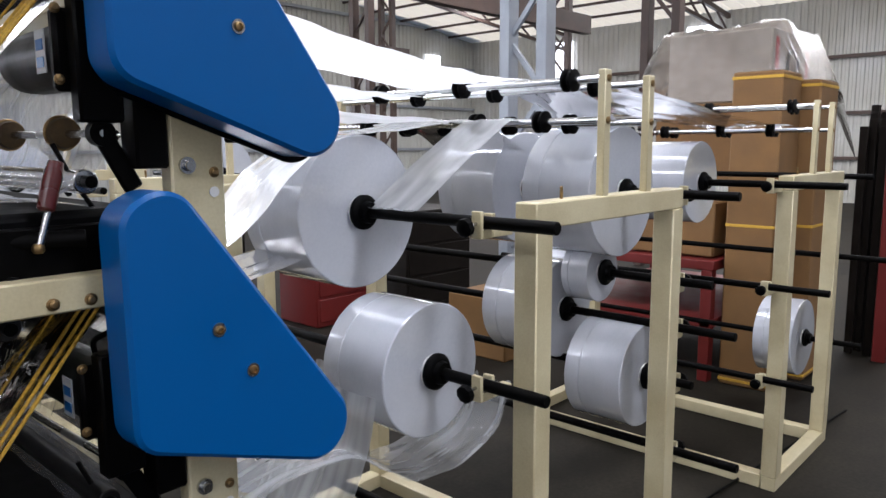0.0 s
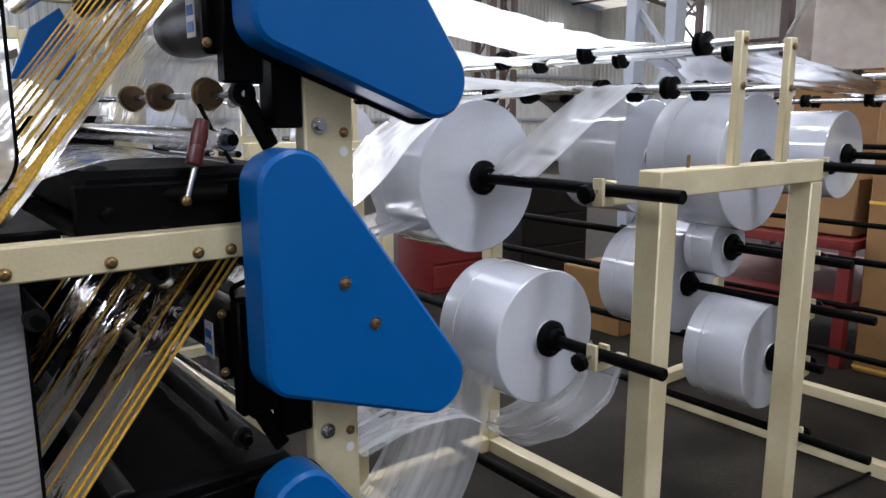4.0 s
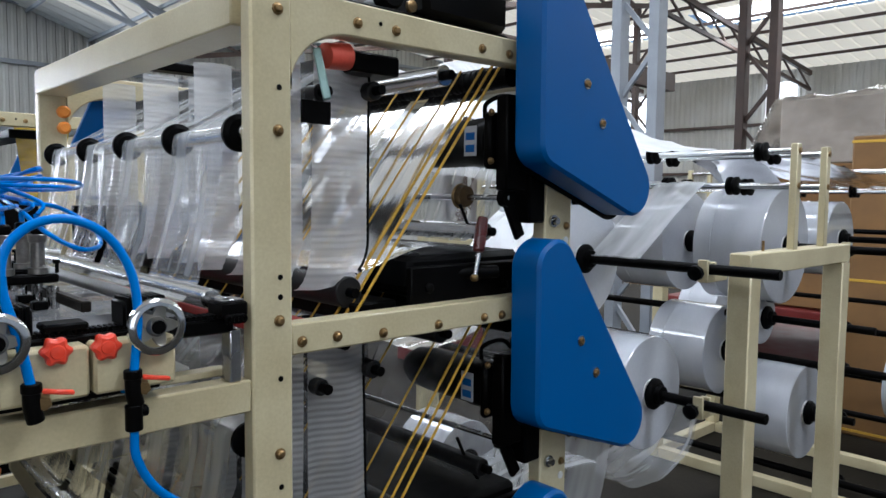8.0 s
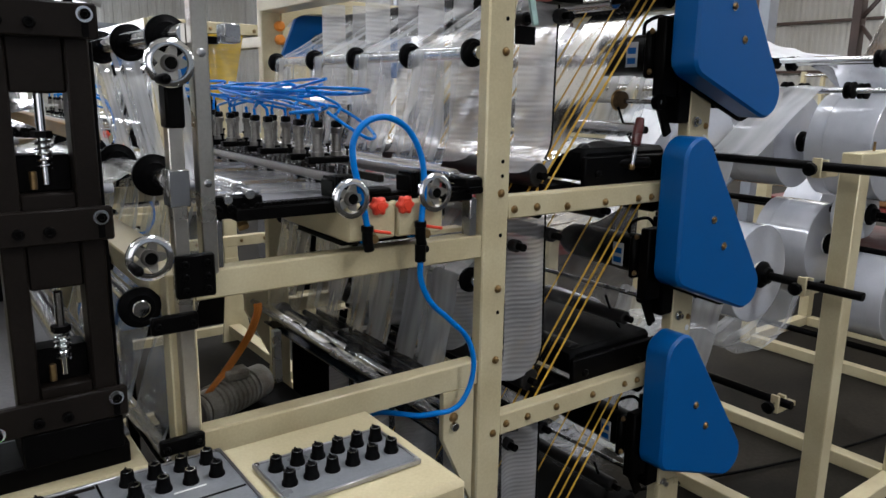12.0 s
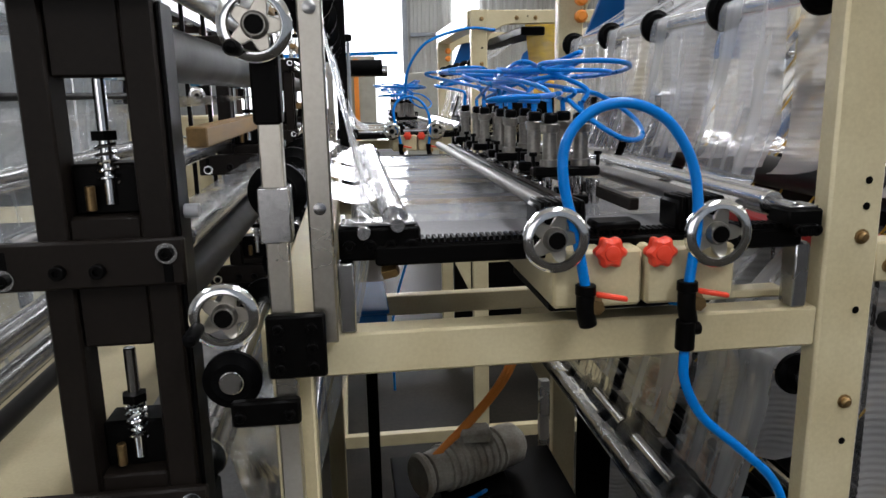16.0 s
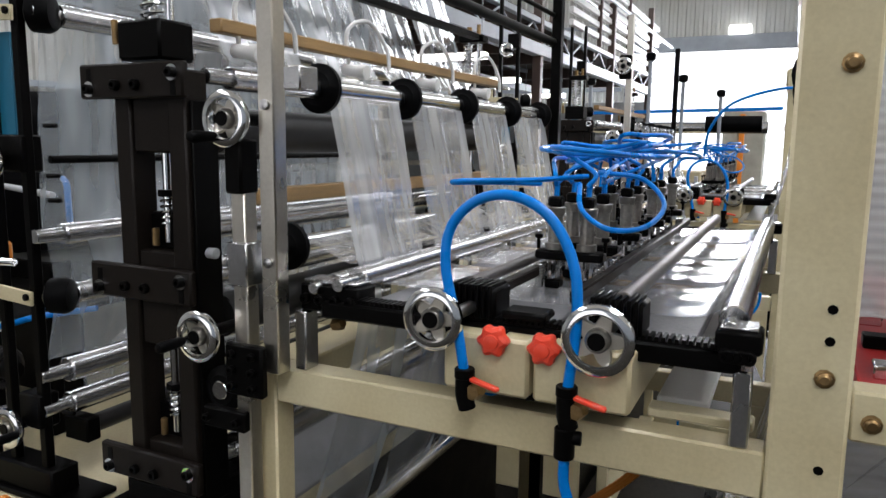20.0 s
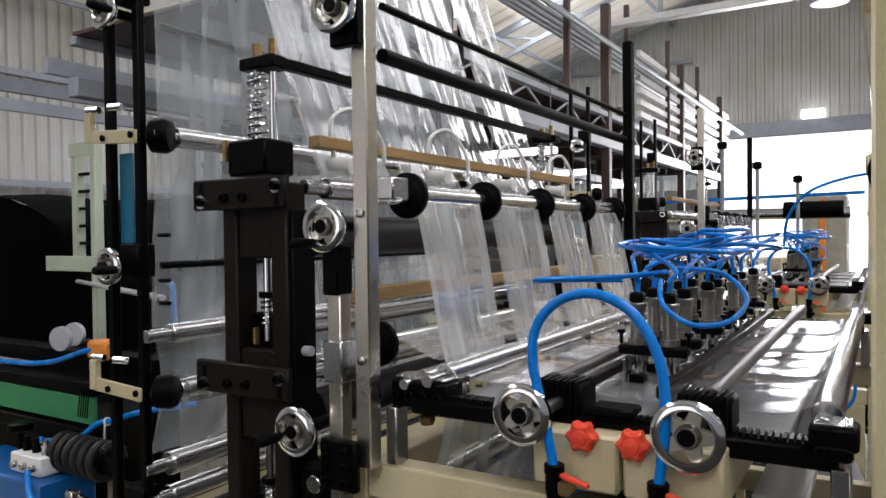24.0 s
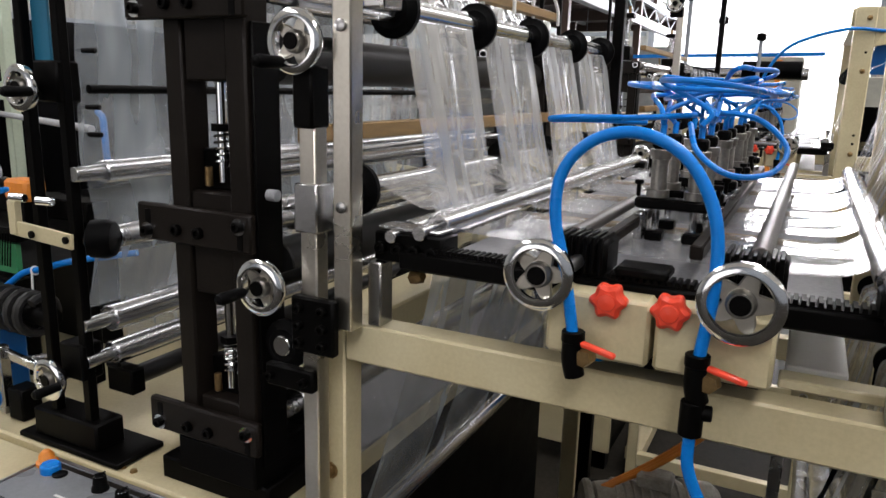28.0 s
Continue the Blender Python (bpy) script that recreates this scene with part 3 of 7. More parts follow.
def column(x, y, h, material, w=0.44, label="lattice steel column"):
    t = thing("column", label, "column", (x, y, 0), group="hall columns", kind="structure")
    for s in (-1, 1):
        part("leg", Form().box(x - 0.08, x + 0.08, y + s * w / 2 - 0.06, y + s * w / 2 + 0.06, 0, h, 0.006), material, t)
    n = int(h / 0.5)
    for k in range(n):
        a, b = (1, -1) if k % 2 else (-1, 1)
        part("brace", Form().beam((x, y + a * w / 2, 0.1 + k * h / n), (x, y + b * w / 2, 0.1 + (k + 1) * h / n), 0.04, 0.05), material, t)
    return t


for x, y, h, m in ((6.4, 4.1, 5.3, GREYSTEEL), (6.4, -1.9, 5.3, GREYSTEEL), (6.4, 10.9, 5.3, GREYSTEEL), (15.0, 9.4, 6.3, GIRDER), (15.0, 15.2, 6.3, GIRDER), (10.0, 4.45, 5.9, GIRDER), (10.0, 10.6, 5.9, GIRDER), (-10.1, 3, 5.3, GREYSTEEL), (-10.1, 9, 5.3, GREYSTEEL), (-10.1, 15, 5.3, GREYSTEEL)):
    column(x, y, h, m, label="grey lattice steel column" if m is GREYSTEEL else "brown lattice steel column")
lone("crane_beam", Form().beam((6.4, 8.8, 4.4), (15.2, 8.8, 4.4), 0.2, 0.4).beam((6.4, 14.6, 4.2), (15.2, 14.6, 4.2), 0.2, 0.4), GIRDER, "brown steel crane girder", "girder", kind="structure")
for x0, x1, y, z0, z1 in ((12.4, 13.0, YE, 2.6, 4.2), (21.1, 21.9, YE, 3.6, 5.2), (2.5, 3.2, YE, 2.3, 5.2)):
    lone("window_1", Form().box(x0, x1, y - 0.12, y - 0.06, z0, z1, 0.01), OUTSIDE, "bright translucent wall light", "window", group="wall lights", kind="structure")
for y0 in (9.4, 14.7):
    lone("window_2", Form().box(23.85, 23.95, y0, y0 + 0.95, 4.0, 5.5, 0.01), OUTSIDE, "bright translucent wall light", "window", group="wall lights", kind="structure")

# ---------- machine frame (first of two alike) ----------
YF, YB = 0.902, 2.13


def machine_frame():
    t = thing("bag_machine_frame", "cream-painted steel frame of a bag-making machine with brass bolts", "machine frame", (0.7, 1.4, 0))
    for y, s in ((YF, 1), (YB, -1)):
        y0, y1 = (y, y + 0.045) if s > 0 else (y - 0.045, y)
        part("front_post", Form().box(0.314, 0.386, y0 if s > 0 else y0 + 0.012, y1 - 0.012 if s > 0 else y1, 0, 2.066, 0.004), CREAM, t)
        part("rear_post", Form().box(1.03, 1.125, y0 + 0.004, y1 - 0.004, 0, 2.05, 0.004), CREAM, t)
        # top beam with its rounded inner corner
        arch = [(0.384, 2.064), (0.384, 1.905)] + [(0.386 + 0.115 * (1 - math.cos(a)), 1.905 + 0.10 * math.sin(a)) for a in [radians(8 + 82 * k / 10) for k in range(11)]] + [(1.03, 2.012), (1.03, 2.062)]
        part("top_beam", Form().prism(arch, y0 + 0.002, y1 - 0.002, 0.003), CREAM, t)
        part("middle_beam", Form().box(0.386, 1.03, y0 + 0.003, y1 - 0.003, 1.474, 1.526, 0.003), CREAM, t)
        part("lower_beam", Form().box(0.386, 1.03, y0 + 0.003, y1 - 0.003, 0.945, 0.998, 0.003), CREAM, t)
        foot = [(0.99, 0.0), (1.19, 0.0), (1.185, 0.10), (1.128, 0.42), (1.126, 0.60), (1.028, 0.60), (1.02, 0.40)]
        part("gusset", Form().prism(foot, y0 - 0.004, y0 + 0.012, 0.002), CREAM, t)
        part("gusset", Form().prism([(0.216, 0.98), (0.304, 0.80), (0.304, 1.095), (0.216, 1.095)], y0 + 0.004, y0 + 0.02, 0.002), CREAM, t)
        part("table_beam", Form().box(-0.318, 0.314, y0 + 0.004, y1, 1.394, 1.446, 0.003), CREAM, t)
        part("bottom_beam", Form().box(-0.318, 0.314, y0 + 0.004, y1, 1.095, 1.152, 0.003), CREAM, t)
        part("table_leg", Form().box(-0.365, -0.318, y0 + 0.003, y1, 0, 1.446, 0.003), CREAM, t)
        part("floor_beam", Form().box(-0.318, 1.03, y0 + 0.004, y1, 0.06, 0.12, 0.003), CREAM, t)
    # added black sheets stand for the interior's darkness, hiding the bright hall behind
    for z0, z1 in ((0.14, 0.92), (1.02, 1.32), (1.36, 1.70)):
        part("back_cover", Form().box(0.39, 1.026, 2.088, 2.096, z0, z1, 0.002), BLACK, t, "black sheet added at the far side to darken the interior")
    part("top_cover", Form().box(0.55, 0.66, 0.965, 2.07, 1.962, 1.999, 0.004), BLACK, t, "black cover under the top beams")
    for x, z0, z1 in ((0.345, 2.0, 2.064), (1.075, 1.98, 2.04), (-0.34, 1.40, 1.444), (-0.34, 0.06, 0.12), (1.075, 0.06, 0.12)):
        part("cross_beam", Form().box(x - 0.04, x + 0.04, YF + 0.046, YB - 0.046, z0, z1, 0.003), CREAM, t)
    for z in (2.026, 1.838, 1.535, 1.316, 1.145, 0.96):
        bolt(t, 0.361, YF, z)
    for z in (1.905, 1.605, 1.573, 1.44, 1.26):
        part("bolt_hole", Form().lathe((0.363, YF - 0.0008, z), (0, 1, 0), [(0, 0.005), (0.001, 0.0045), (0.001, 0)], 8), BLACK, t)
    for x in (0.405, 0.475, 0.575, 0.71, 0.838, 0.891, 0.96):
        bolt(t, x, YF + 0.003, 1.489 if x > 0.5 else 1.495)
        bolt(t, x, YF + 0.003, 0.972)
    for x in (0.516, 0.60, 0.82, 0.90):
        bolt(t, x, YF + 0.002, 2.03)
    part("bolt_hole", Form().lathe((0.565, YF + 0.001, 2.036), (0, 1, 0), [(0, 0.004), (0.001, 0.003), (0.001, 0)], 8), BLACK, t)
    bolt(t, -0.341, YF + 0.002, 1.232, 0.009)
    bolt(t, 0.245, YF + 0.004, 1.03, 0.009)
    for z in (1.684, 1.132, 0.60):
        f = Form().lathe((1.056, YF + 0.004, z), (0, -1, 0), [(0, 0.014), (0.006, 0.014), (0.006, 0.009), (0.016, 0.008), (0.016, 0.0)], 14)
        part("shaft_end", f, STEEL, t)
        bolt(t, 1.105, YF + 0.004, z - 0.012, 0.007)
        part("oval_hole", Form().lathe((1.103, YF + 0.003, z - 0.045), (0, -1, 0), [(0, 0.009), (0.0015, 0.009), (0.0015, 0)], 12), WHITE, t)
    return t


frame_one = machine_frame()

# ---------- blue belt guards ----------
GUARD = hull([(0.957, 1.590, 0.055), (0.968, 1.590, 0.060), (1.243, 1.212, 0.066), (0.957, 1.300, 0.052)])


def belt_guard():
    t = thing("belt_guard", "blue-painted steel belt guard bolted to the machine side", "machine guard", (1.05, 0.83, 1.16), group="belt guards")
    shell = Form().prism(GUARD, 0.814, 0.894, 0.007)
    part("cover", shell, BLUE, t)
    for x, z in ((1.047, 1.427), (1.105, 1.348)):
        part("washer", Form().lathe((x, 0.814, z), (0, -1, 0), [(0, 0.0115), (0.002, 0.0115), (0.002, 0)], 16), STEEL, t)
        part("screw", Form().lathe((x, 0.812, z), (0, -1, 0), [(0, 0.008), (0.004, 0.007), (0.005, 0.004), (0.003, 0.003), (0.003, 0)], 12), BRASS, t)
    part("back_plate", Form().prism([(p[0] + 0.015, p[1] - 0.012) for p in GUARD], 0.8945, 0.9015, 0.002), BLACK, t, "black steel back plate")
    part("mounting_block", Form().box(0.895, 0.96, 0.902, 0.935, 1.20, 1.40, 0.004), BLACK, t, "black mounting block")
    part("mounting_block", Form().box(1.13, 1.22, 0.902, 0.915, 1.17, 1.26, 0.004), BLACK, t, "black mounting block")
    return t


guard = belt_guard()
for dz in (0.550, -0.537):
    copy_thing(guard, pose(1.05, 0.83, 1.16 + dz))


# ---------- drive motors ----------
def drive_motor():
    t = thing("drive_motor", "black electric drive motor with a pale label", "motor", (0.93, 0.93, 1.80), group="drive motors")
    part("housing", Form().lathe((0.935, 0.955, 1.855), (0, 1, 0), [(0, 0.05), (0.004, 0.055), (0.06, 0.055), (0.064, 0.052), (0.20, 0.052), (0.26, 0.047), (0.285, 0.034), (0.29, 0)], 26), BLACK, t)
    part("flange", Form().box(0.878, 0.988, 0.936, 0.957, 1.795, 1.915, 0.01), BLACK, t)
    part("label_plate", Form().box(0.8785, 0.8805, 0.975, 1.012, 1.824, 1.888, 0.0004), PANEL, t, "pale rating label")
    for z in (1.848, 1.874):
        part("label_mark", Form().box(0.8775, 0.8787, 0.980, 1.007, z - 0.016, z, 0.0003), BLUE, t)
    for x, z in ((0.882, 1.812), (0.882, 1.913)):
        bolt(t, x, 0.936, z, 0.006)
    part("cable", Form().tube(smooth([(0.93, 1.0, 1.91), (0.925, 0.99, 1.94), (0.955, 0.96, 1.955), (0.99, 0.95, 1.92)], 6), 0.005), RUBBER, t)
    part("bracket", Form().box(0.975, 1.028, 0.905, 0.96, 1.68, 1.96, 0.004), BLACK, t)
    return t


motor = drive_motor()
for dz in (-0.537, -1.07):
    copy_thing(motor, pose(0.93, 0.93, 1.80 + dz))


# ---------- rollers of the frame ----------
def roller(name, x, z, r, y0, y1, material, label, group, journal=0.012, stub=0.05, ends=None):
    t = thing(name, label, "roller", (x, (y0 + y1) / 2, z - r), group=group)
    part("barrel", Form().cyl((x, y0, z), (x, y1, z), r, 26, 0.002), material, t)
    part("journal", Form().cyl((x, y0 - stub, z), (x, y0 - 0.0005, z), journal, 14), ends or STEEL, t)
    part("journal", Form().cyl((x, y1 + 0.0005, z), (x, y1 + stub, z), journal, 14), ends or STEEL, t)
    return t


Y0, Y1 = 0.99, 2.06
for x, z, r, m, lab in ((0.62, 1.935, 0.018, GREY_ROLLER, "dark rubber-grey guide roller"), (0.80, 1.985, 0.022, ROLLER, "polished steel guide roller"),
                        (0.93, 1.66, 0.020, ROLLER, "polished steel guide roller"), (0.72, 1.60, 0.026, GREY_ROLLER, "dark rubber-grey guide roller"),
                        (0.50, 1.920, 0.016, GREY_ROLLER, "dark rubber-grey guide roller"), (0.56, 1.555, 0.030, GREY_ROLLER, "dark rubber nip roller")):
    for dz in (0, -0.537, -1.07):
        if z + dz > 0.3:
            # polished rollers on the lower levels are coloured dark for the shade inside
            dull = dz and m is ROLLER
            roller("guide_roller", x, z + dz, r, Y0, Y1, GREY_ROLLER if dull else m, "dark rubber-grey guide roller" if dull else lab, "frame rollers", 0.010, 0.022, BLACK)
ribs = Form()
for k in range(60):
    y = Y0 + 0.01 + k * 0.0172
    ribs.lathe((0.957, y, 1.998), (0, 1, 0), [(0, 0.0225), (0.003, 0.0255), (0.008, 0.0255), (0.011, 0.0225)], 20)
lone("roller_ribs", ribs, BLACK, "black raised ribs round the drive roller", "roller ribs", kind="stuff")


def disc_roller(x, z, ys, r_disc=0.034, r=0.0125, name="disc_roller", label="chrome film roller with black lane discs", group="disc rollers", y0=None, y1=None, chrome=None):
    t = thing(name, label, "roller", (x, ys[0], z), group=group)
    part("rod", Form().cyl((x, y0 or ys[0] - 0.03, z), (x, y1 or ys[-1] + 0.03, z), r, 20), chrome or CHROME, t)
    for y in ys:
        f = Form().lathe((x, y - 0.011, z), (0, 1, 0), [(0, r + 0.008), (0.003, r + 0.011), (0.006, r_disc), (0.014, r_disc), (0.017, r + 0.010), (0.024, r + 0.008)], 26)
        part("disc", f, RUBBER, t, "black plastic lane disc")
    return t


DISCS = [0.991, 1.238, 1.504, 1.755, 2.034]
disc_roller(0.340, 1.837, DISCS, 0.031, 0.0145, y1=2.09)
disc_roller(0.350, 1.32, DISCS, 0.030, 0.014, y1=2.09)
TD = [1.01, 1.262, 1.515, 1.775, 2.01]
disc_roller(-0.310, 1.836, TD, 0.036, 0.016, y0=0.90, y1=2.10)
disc_roller(-0.352, 1.605, [0.985, 1.245, 1.50, 1.76, 2.02], 0.036, 0.014, y0=0.90, y1=2.10)
disc_roller(-0.409, 1.40, [0.905, 1.245, 1.50, 1.76, 2.02], 0.034, 0.014, y0=0.89, y1=2.10)

# ---------- film ----------
LANES = [(1.010, 1.216), (1.258, 1.482), (1.525, 1.735), (1.775, 2.010)]


def web(name, profile, y0, y1, material, label, nu=6, wave=0.003, seed=0, group="film webs"):
    """Film that runs over a profile of (x, z) points between y0 and y1."""
    pts = smooth([(x, 0, z) for x, z in profile], nu)

    def fn(u, v):
        p = pts[min(len(pts) - 1, int(round(u * (len(pts) - 1))))]
        o = wave * (noise.noise(Vector((p.x * 9 + seed, v * 5, p.z * 9))) + 0.6 * noise.noise(Vector((p.x * 3, v * 17 + seed, p.z * 3))))
        edge = 0.004 * noise.noise(Vector((p.x * 6, seed, p.z * 6)))
        return (p.x + o, y0 + (y1 - y0) * v + edge, p.z + o)

    f = Form().sheet(fn, len(pts) - 1, 18)
    return lone(name, f, material, label, "plastic film", group=group, at=(profile[0][0], (y0 + y1) / 2, profile[0][1]))


for k, (a, b) in enumerate(LANES):
    web("film_web", [(0.565, 1.985), (0.50, 1.944), (0.40, 1.882), (0.342, 1.8525), (0.324, 1.84), (0.317, 1.78), (0.30, 1.68), (0.276, 1.60)], a, b, FILMWHITE, "milky clear film strip running down to the table", seed=k)
    web("film_web", [(0.276, 1.601), (0.270, 1.588), (0.235, 1.5605), (0.15, 1.556), (0.0, 1.556), (-0.12, 1.556), (-0.20, 1.558)], a, b, FILMGREY, "clear film strip lying flat on the punching table", wave=0.0015, seed=k + 9)
    web("film_web", [(-0.20, 1.557), (-0.235, 1.562), (-0.25, 1.60), (-0.272, 1.70), (-0.292, 1.80), (-0.303, 1.848), (-0.315, 1.854), (-0.34, 1.846)], a, b, FILM, "clear glossy film strip rising to the disc roller", seed=k + 20)
    web("film_web", [(-0.225, 1.592), (-0.26, 1.583), (-0.31, 1.600), (-0.352, 1.615), (-0.378, 1.611), (-0.42, 1.59), (-0.50, 1.575)], a, b, FILMGREY, "clear film strip passing over the lower disc roller", wave=0.0015, seed=k + 30)
    web("film_web", [(0.46, 1.45), (0.38, 1.36), (0.345, 1.337), (0.328, 1.32), (0.322, 1.26), (0.305, 1.17), (0.285, 1.09)], a, b, FILM, "clear film strip running down to the lower table", seed=k + 40)
    web("film_web", [(0.285, 1.09), (0.275, 1.05), (0.262, 1.0245), (0.249, 1.0225), (0.238, 1.0215)], a, b, FILMCLEAR, "clear film strip turning over the lower bar", wave=0.002, seed=k + 50)

web("film_web", [(1.02, 1.60), (0.88, 1.63), (0.74, 1.632), (0.58, 1.59)], 0.99, 2.05, CRINKLE, "wide clear film web inside the machine frame", seed=70, wave=0.006)
for k, (a, b) in enumerate(LANES):
    for dz in (0, -0.537):
        web("film_web", [(0.95, 1.975 + dz), (0.845, 1.865 + dz), (0.735, 1.718 + dz), (0.63, 1.58 + dz), (0.552, 1.49 + dz)], a + 0.01, b - 0.01, CRINKLE if dz else FILMROPE, "glossy film strip running down with the ropes", seed=76 + k + dz, wave=0.006)
for dz in (0, -0.537, -1.07):
    web("film_web", [(1.125, 1.93 + dz), (1.035, 1.84 + dz), (0.988, 1.74 + dz), (0.958, 1.675 + dz), (0.90, 1.642 + dz)], 1.02, 2.04, FILMUP if dz == 0 else FILMCLEAR, "wide clear film web entering the machine frame", seed=86 + dz, wave=0.010)

# ribbed plastic curtains behind the front post
def curtain(z0, z1, x0, x1, dz=0, corded=True):
    t = thing("plastic_curtain", "ribbed translucent plastic curtain with a black edge cord" if corded else "ribbed translucent plastic curtain with a plain edge", "curtain", (x0, 1.0, z0 + dz), group="plastic curtains")
    r = 0.085

    def edge(z):
        return x1 - (r - math.sqrt(max(0, r * r - (z0 + r - z) ** 2)) if z < z0 + r else 0)

    def fn(u, v):
        z = z0 + (z1 - z0) * v
        x = x0 + (edge(z) - x0) * u
        return (x, 1.002 + 0.0011 * math.sin(z * 520) + 0.012 * math.sin(u * 9 + z * 3), z + dz)

    def leaf(u, v):
        z = z0 + 0.012 + (z1 - z0 - 0.012) * v
        x = x0 + (0.078 - 0.03 * max(0, 1 - v * 6)) * u
        return (x, 1.016 + 0.0011 * math.sin(z * 520) + 0.006 * math.sin(u * 5 + z * 4), z + dz)

    part("sheet", Form().sheet(lambda u, v: fn(0.42 + 0.58 * u, v), 16, 150), CURTAIN, t)
    part("sheet", Form().sheet(leaf, 8, 150), CURTAIN, t)
    part("clear_band", Form().sheet(lambda u, v: (x0 + 0.07 + 0.035 * u, 1.020, z0 + 0.03 + (z1 - z0 - 0.03) * v + dz), 3, 12), FILMCLEAR, t, "clear film band between the ribbed leaves")
    if not corded:
        return t
    cord = [(edge(z0 + (z1 - z0) * k / 40) + 0.002, 1.001 + 0.012 * math.sin(9 + (z0 + (z1 - z0) * k / 40) * 3), z0 + dz + (z1 - z0) * k / 40) for k in range(2, 41)]
    part("edge_cord", Form().tube(cord, 0.0028, 6), RUBBER, t, "black edge cord")
    return t


for cz0, cz1, cx1 in ((1.565, 1.99, 0.618), (1.03, 1.47, 0.605), (0.52, 0.94, 0.60)):
    curtain(cz0, cz1, 0.395, cx1)
    cu = curtain(cz0, cz1, 0.395, cx1, corded=False)
    cu.matrix_basis = pose(0.391, 1.255, cz0 + 0.006)
    for k in (2, 3):
        copy_thing(cu, pose(0.395 - 0.004 * k, 1.0 + 0.255 * k, cz0 + 0.006 * k))
t = thing("clamp", "pale green clamp with red tape holding the curtain", "clamp", (0.47, 0.93, 1.93))
part("jaw", Form().beam((0.46, 0.945, 1.985), (0.475, 0.935, 1.90), 0.018, 0.014, 0.002), mat("pale_green_metal", (0.42, 0.62, 0.58), 0.4, metal=0.4), t)
part("tape", Form().lathe((0.475, 0.945, 1.975), (1, 0.1, 0.1), [(0, 0.018), (0.002, 0.022), (0.05, 0.024), (0.052, 0.018)], 14), mat("red_tape", (0.75, 0.10, 0.06), 0.4), t, "red tape")
part("strap", Form().box(0.44, 0.50, 0.96, 0.965, 1.86, 1.90, 0.001), BLACK, t)

# yellow ropes, level by level
for dz in (0, -0.537, -1.07):
    t = thing("guide_rope", "taut yellow guide ropes round the rollers", "rope", (0.7, 1.0, 1.47 + dz), group="guide ropes")
    for k, y in enumerate([0.966, 0.992, 1.020] + ([1.09 + 0.10 * q for q in range(9)] if dz == 0 else [1.10, 1.24, 1.37, 1.50, 1.76])):
        part("rope", Form().tube([(0.942, y, 2.022 + dz), (0.735, y + 0.001, 1.752 + dz), (0.522, y, 1.473 + dz)], 0.003 if k < 3 else 0.0022, 6), ROPE, t)
    part("rope_bar", Form().cyl((0.522, 0.945, 1.468 + dz), (0.522, 2.05, 1.468 + dz), 0.011, 12), BLACK, t)
    part("rope_bar", Form().cyl((0.957, 0.945, 1.998 + dz), (0.957, 2.05, 1.998 + dz), 0.024, 18), BLACK, t)

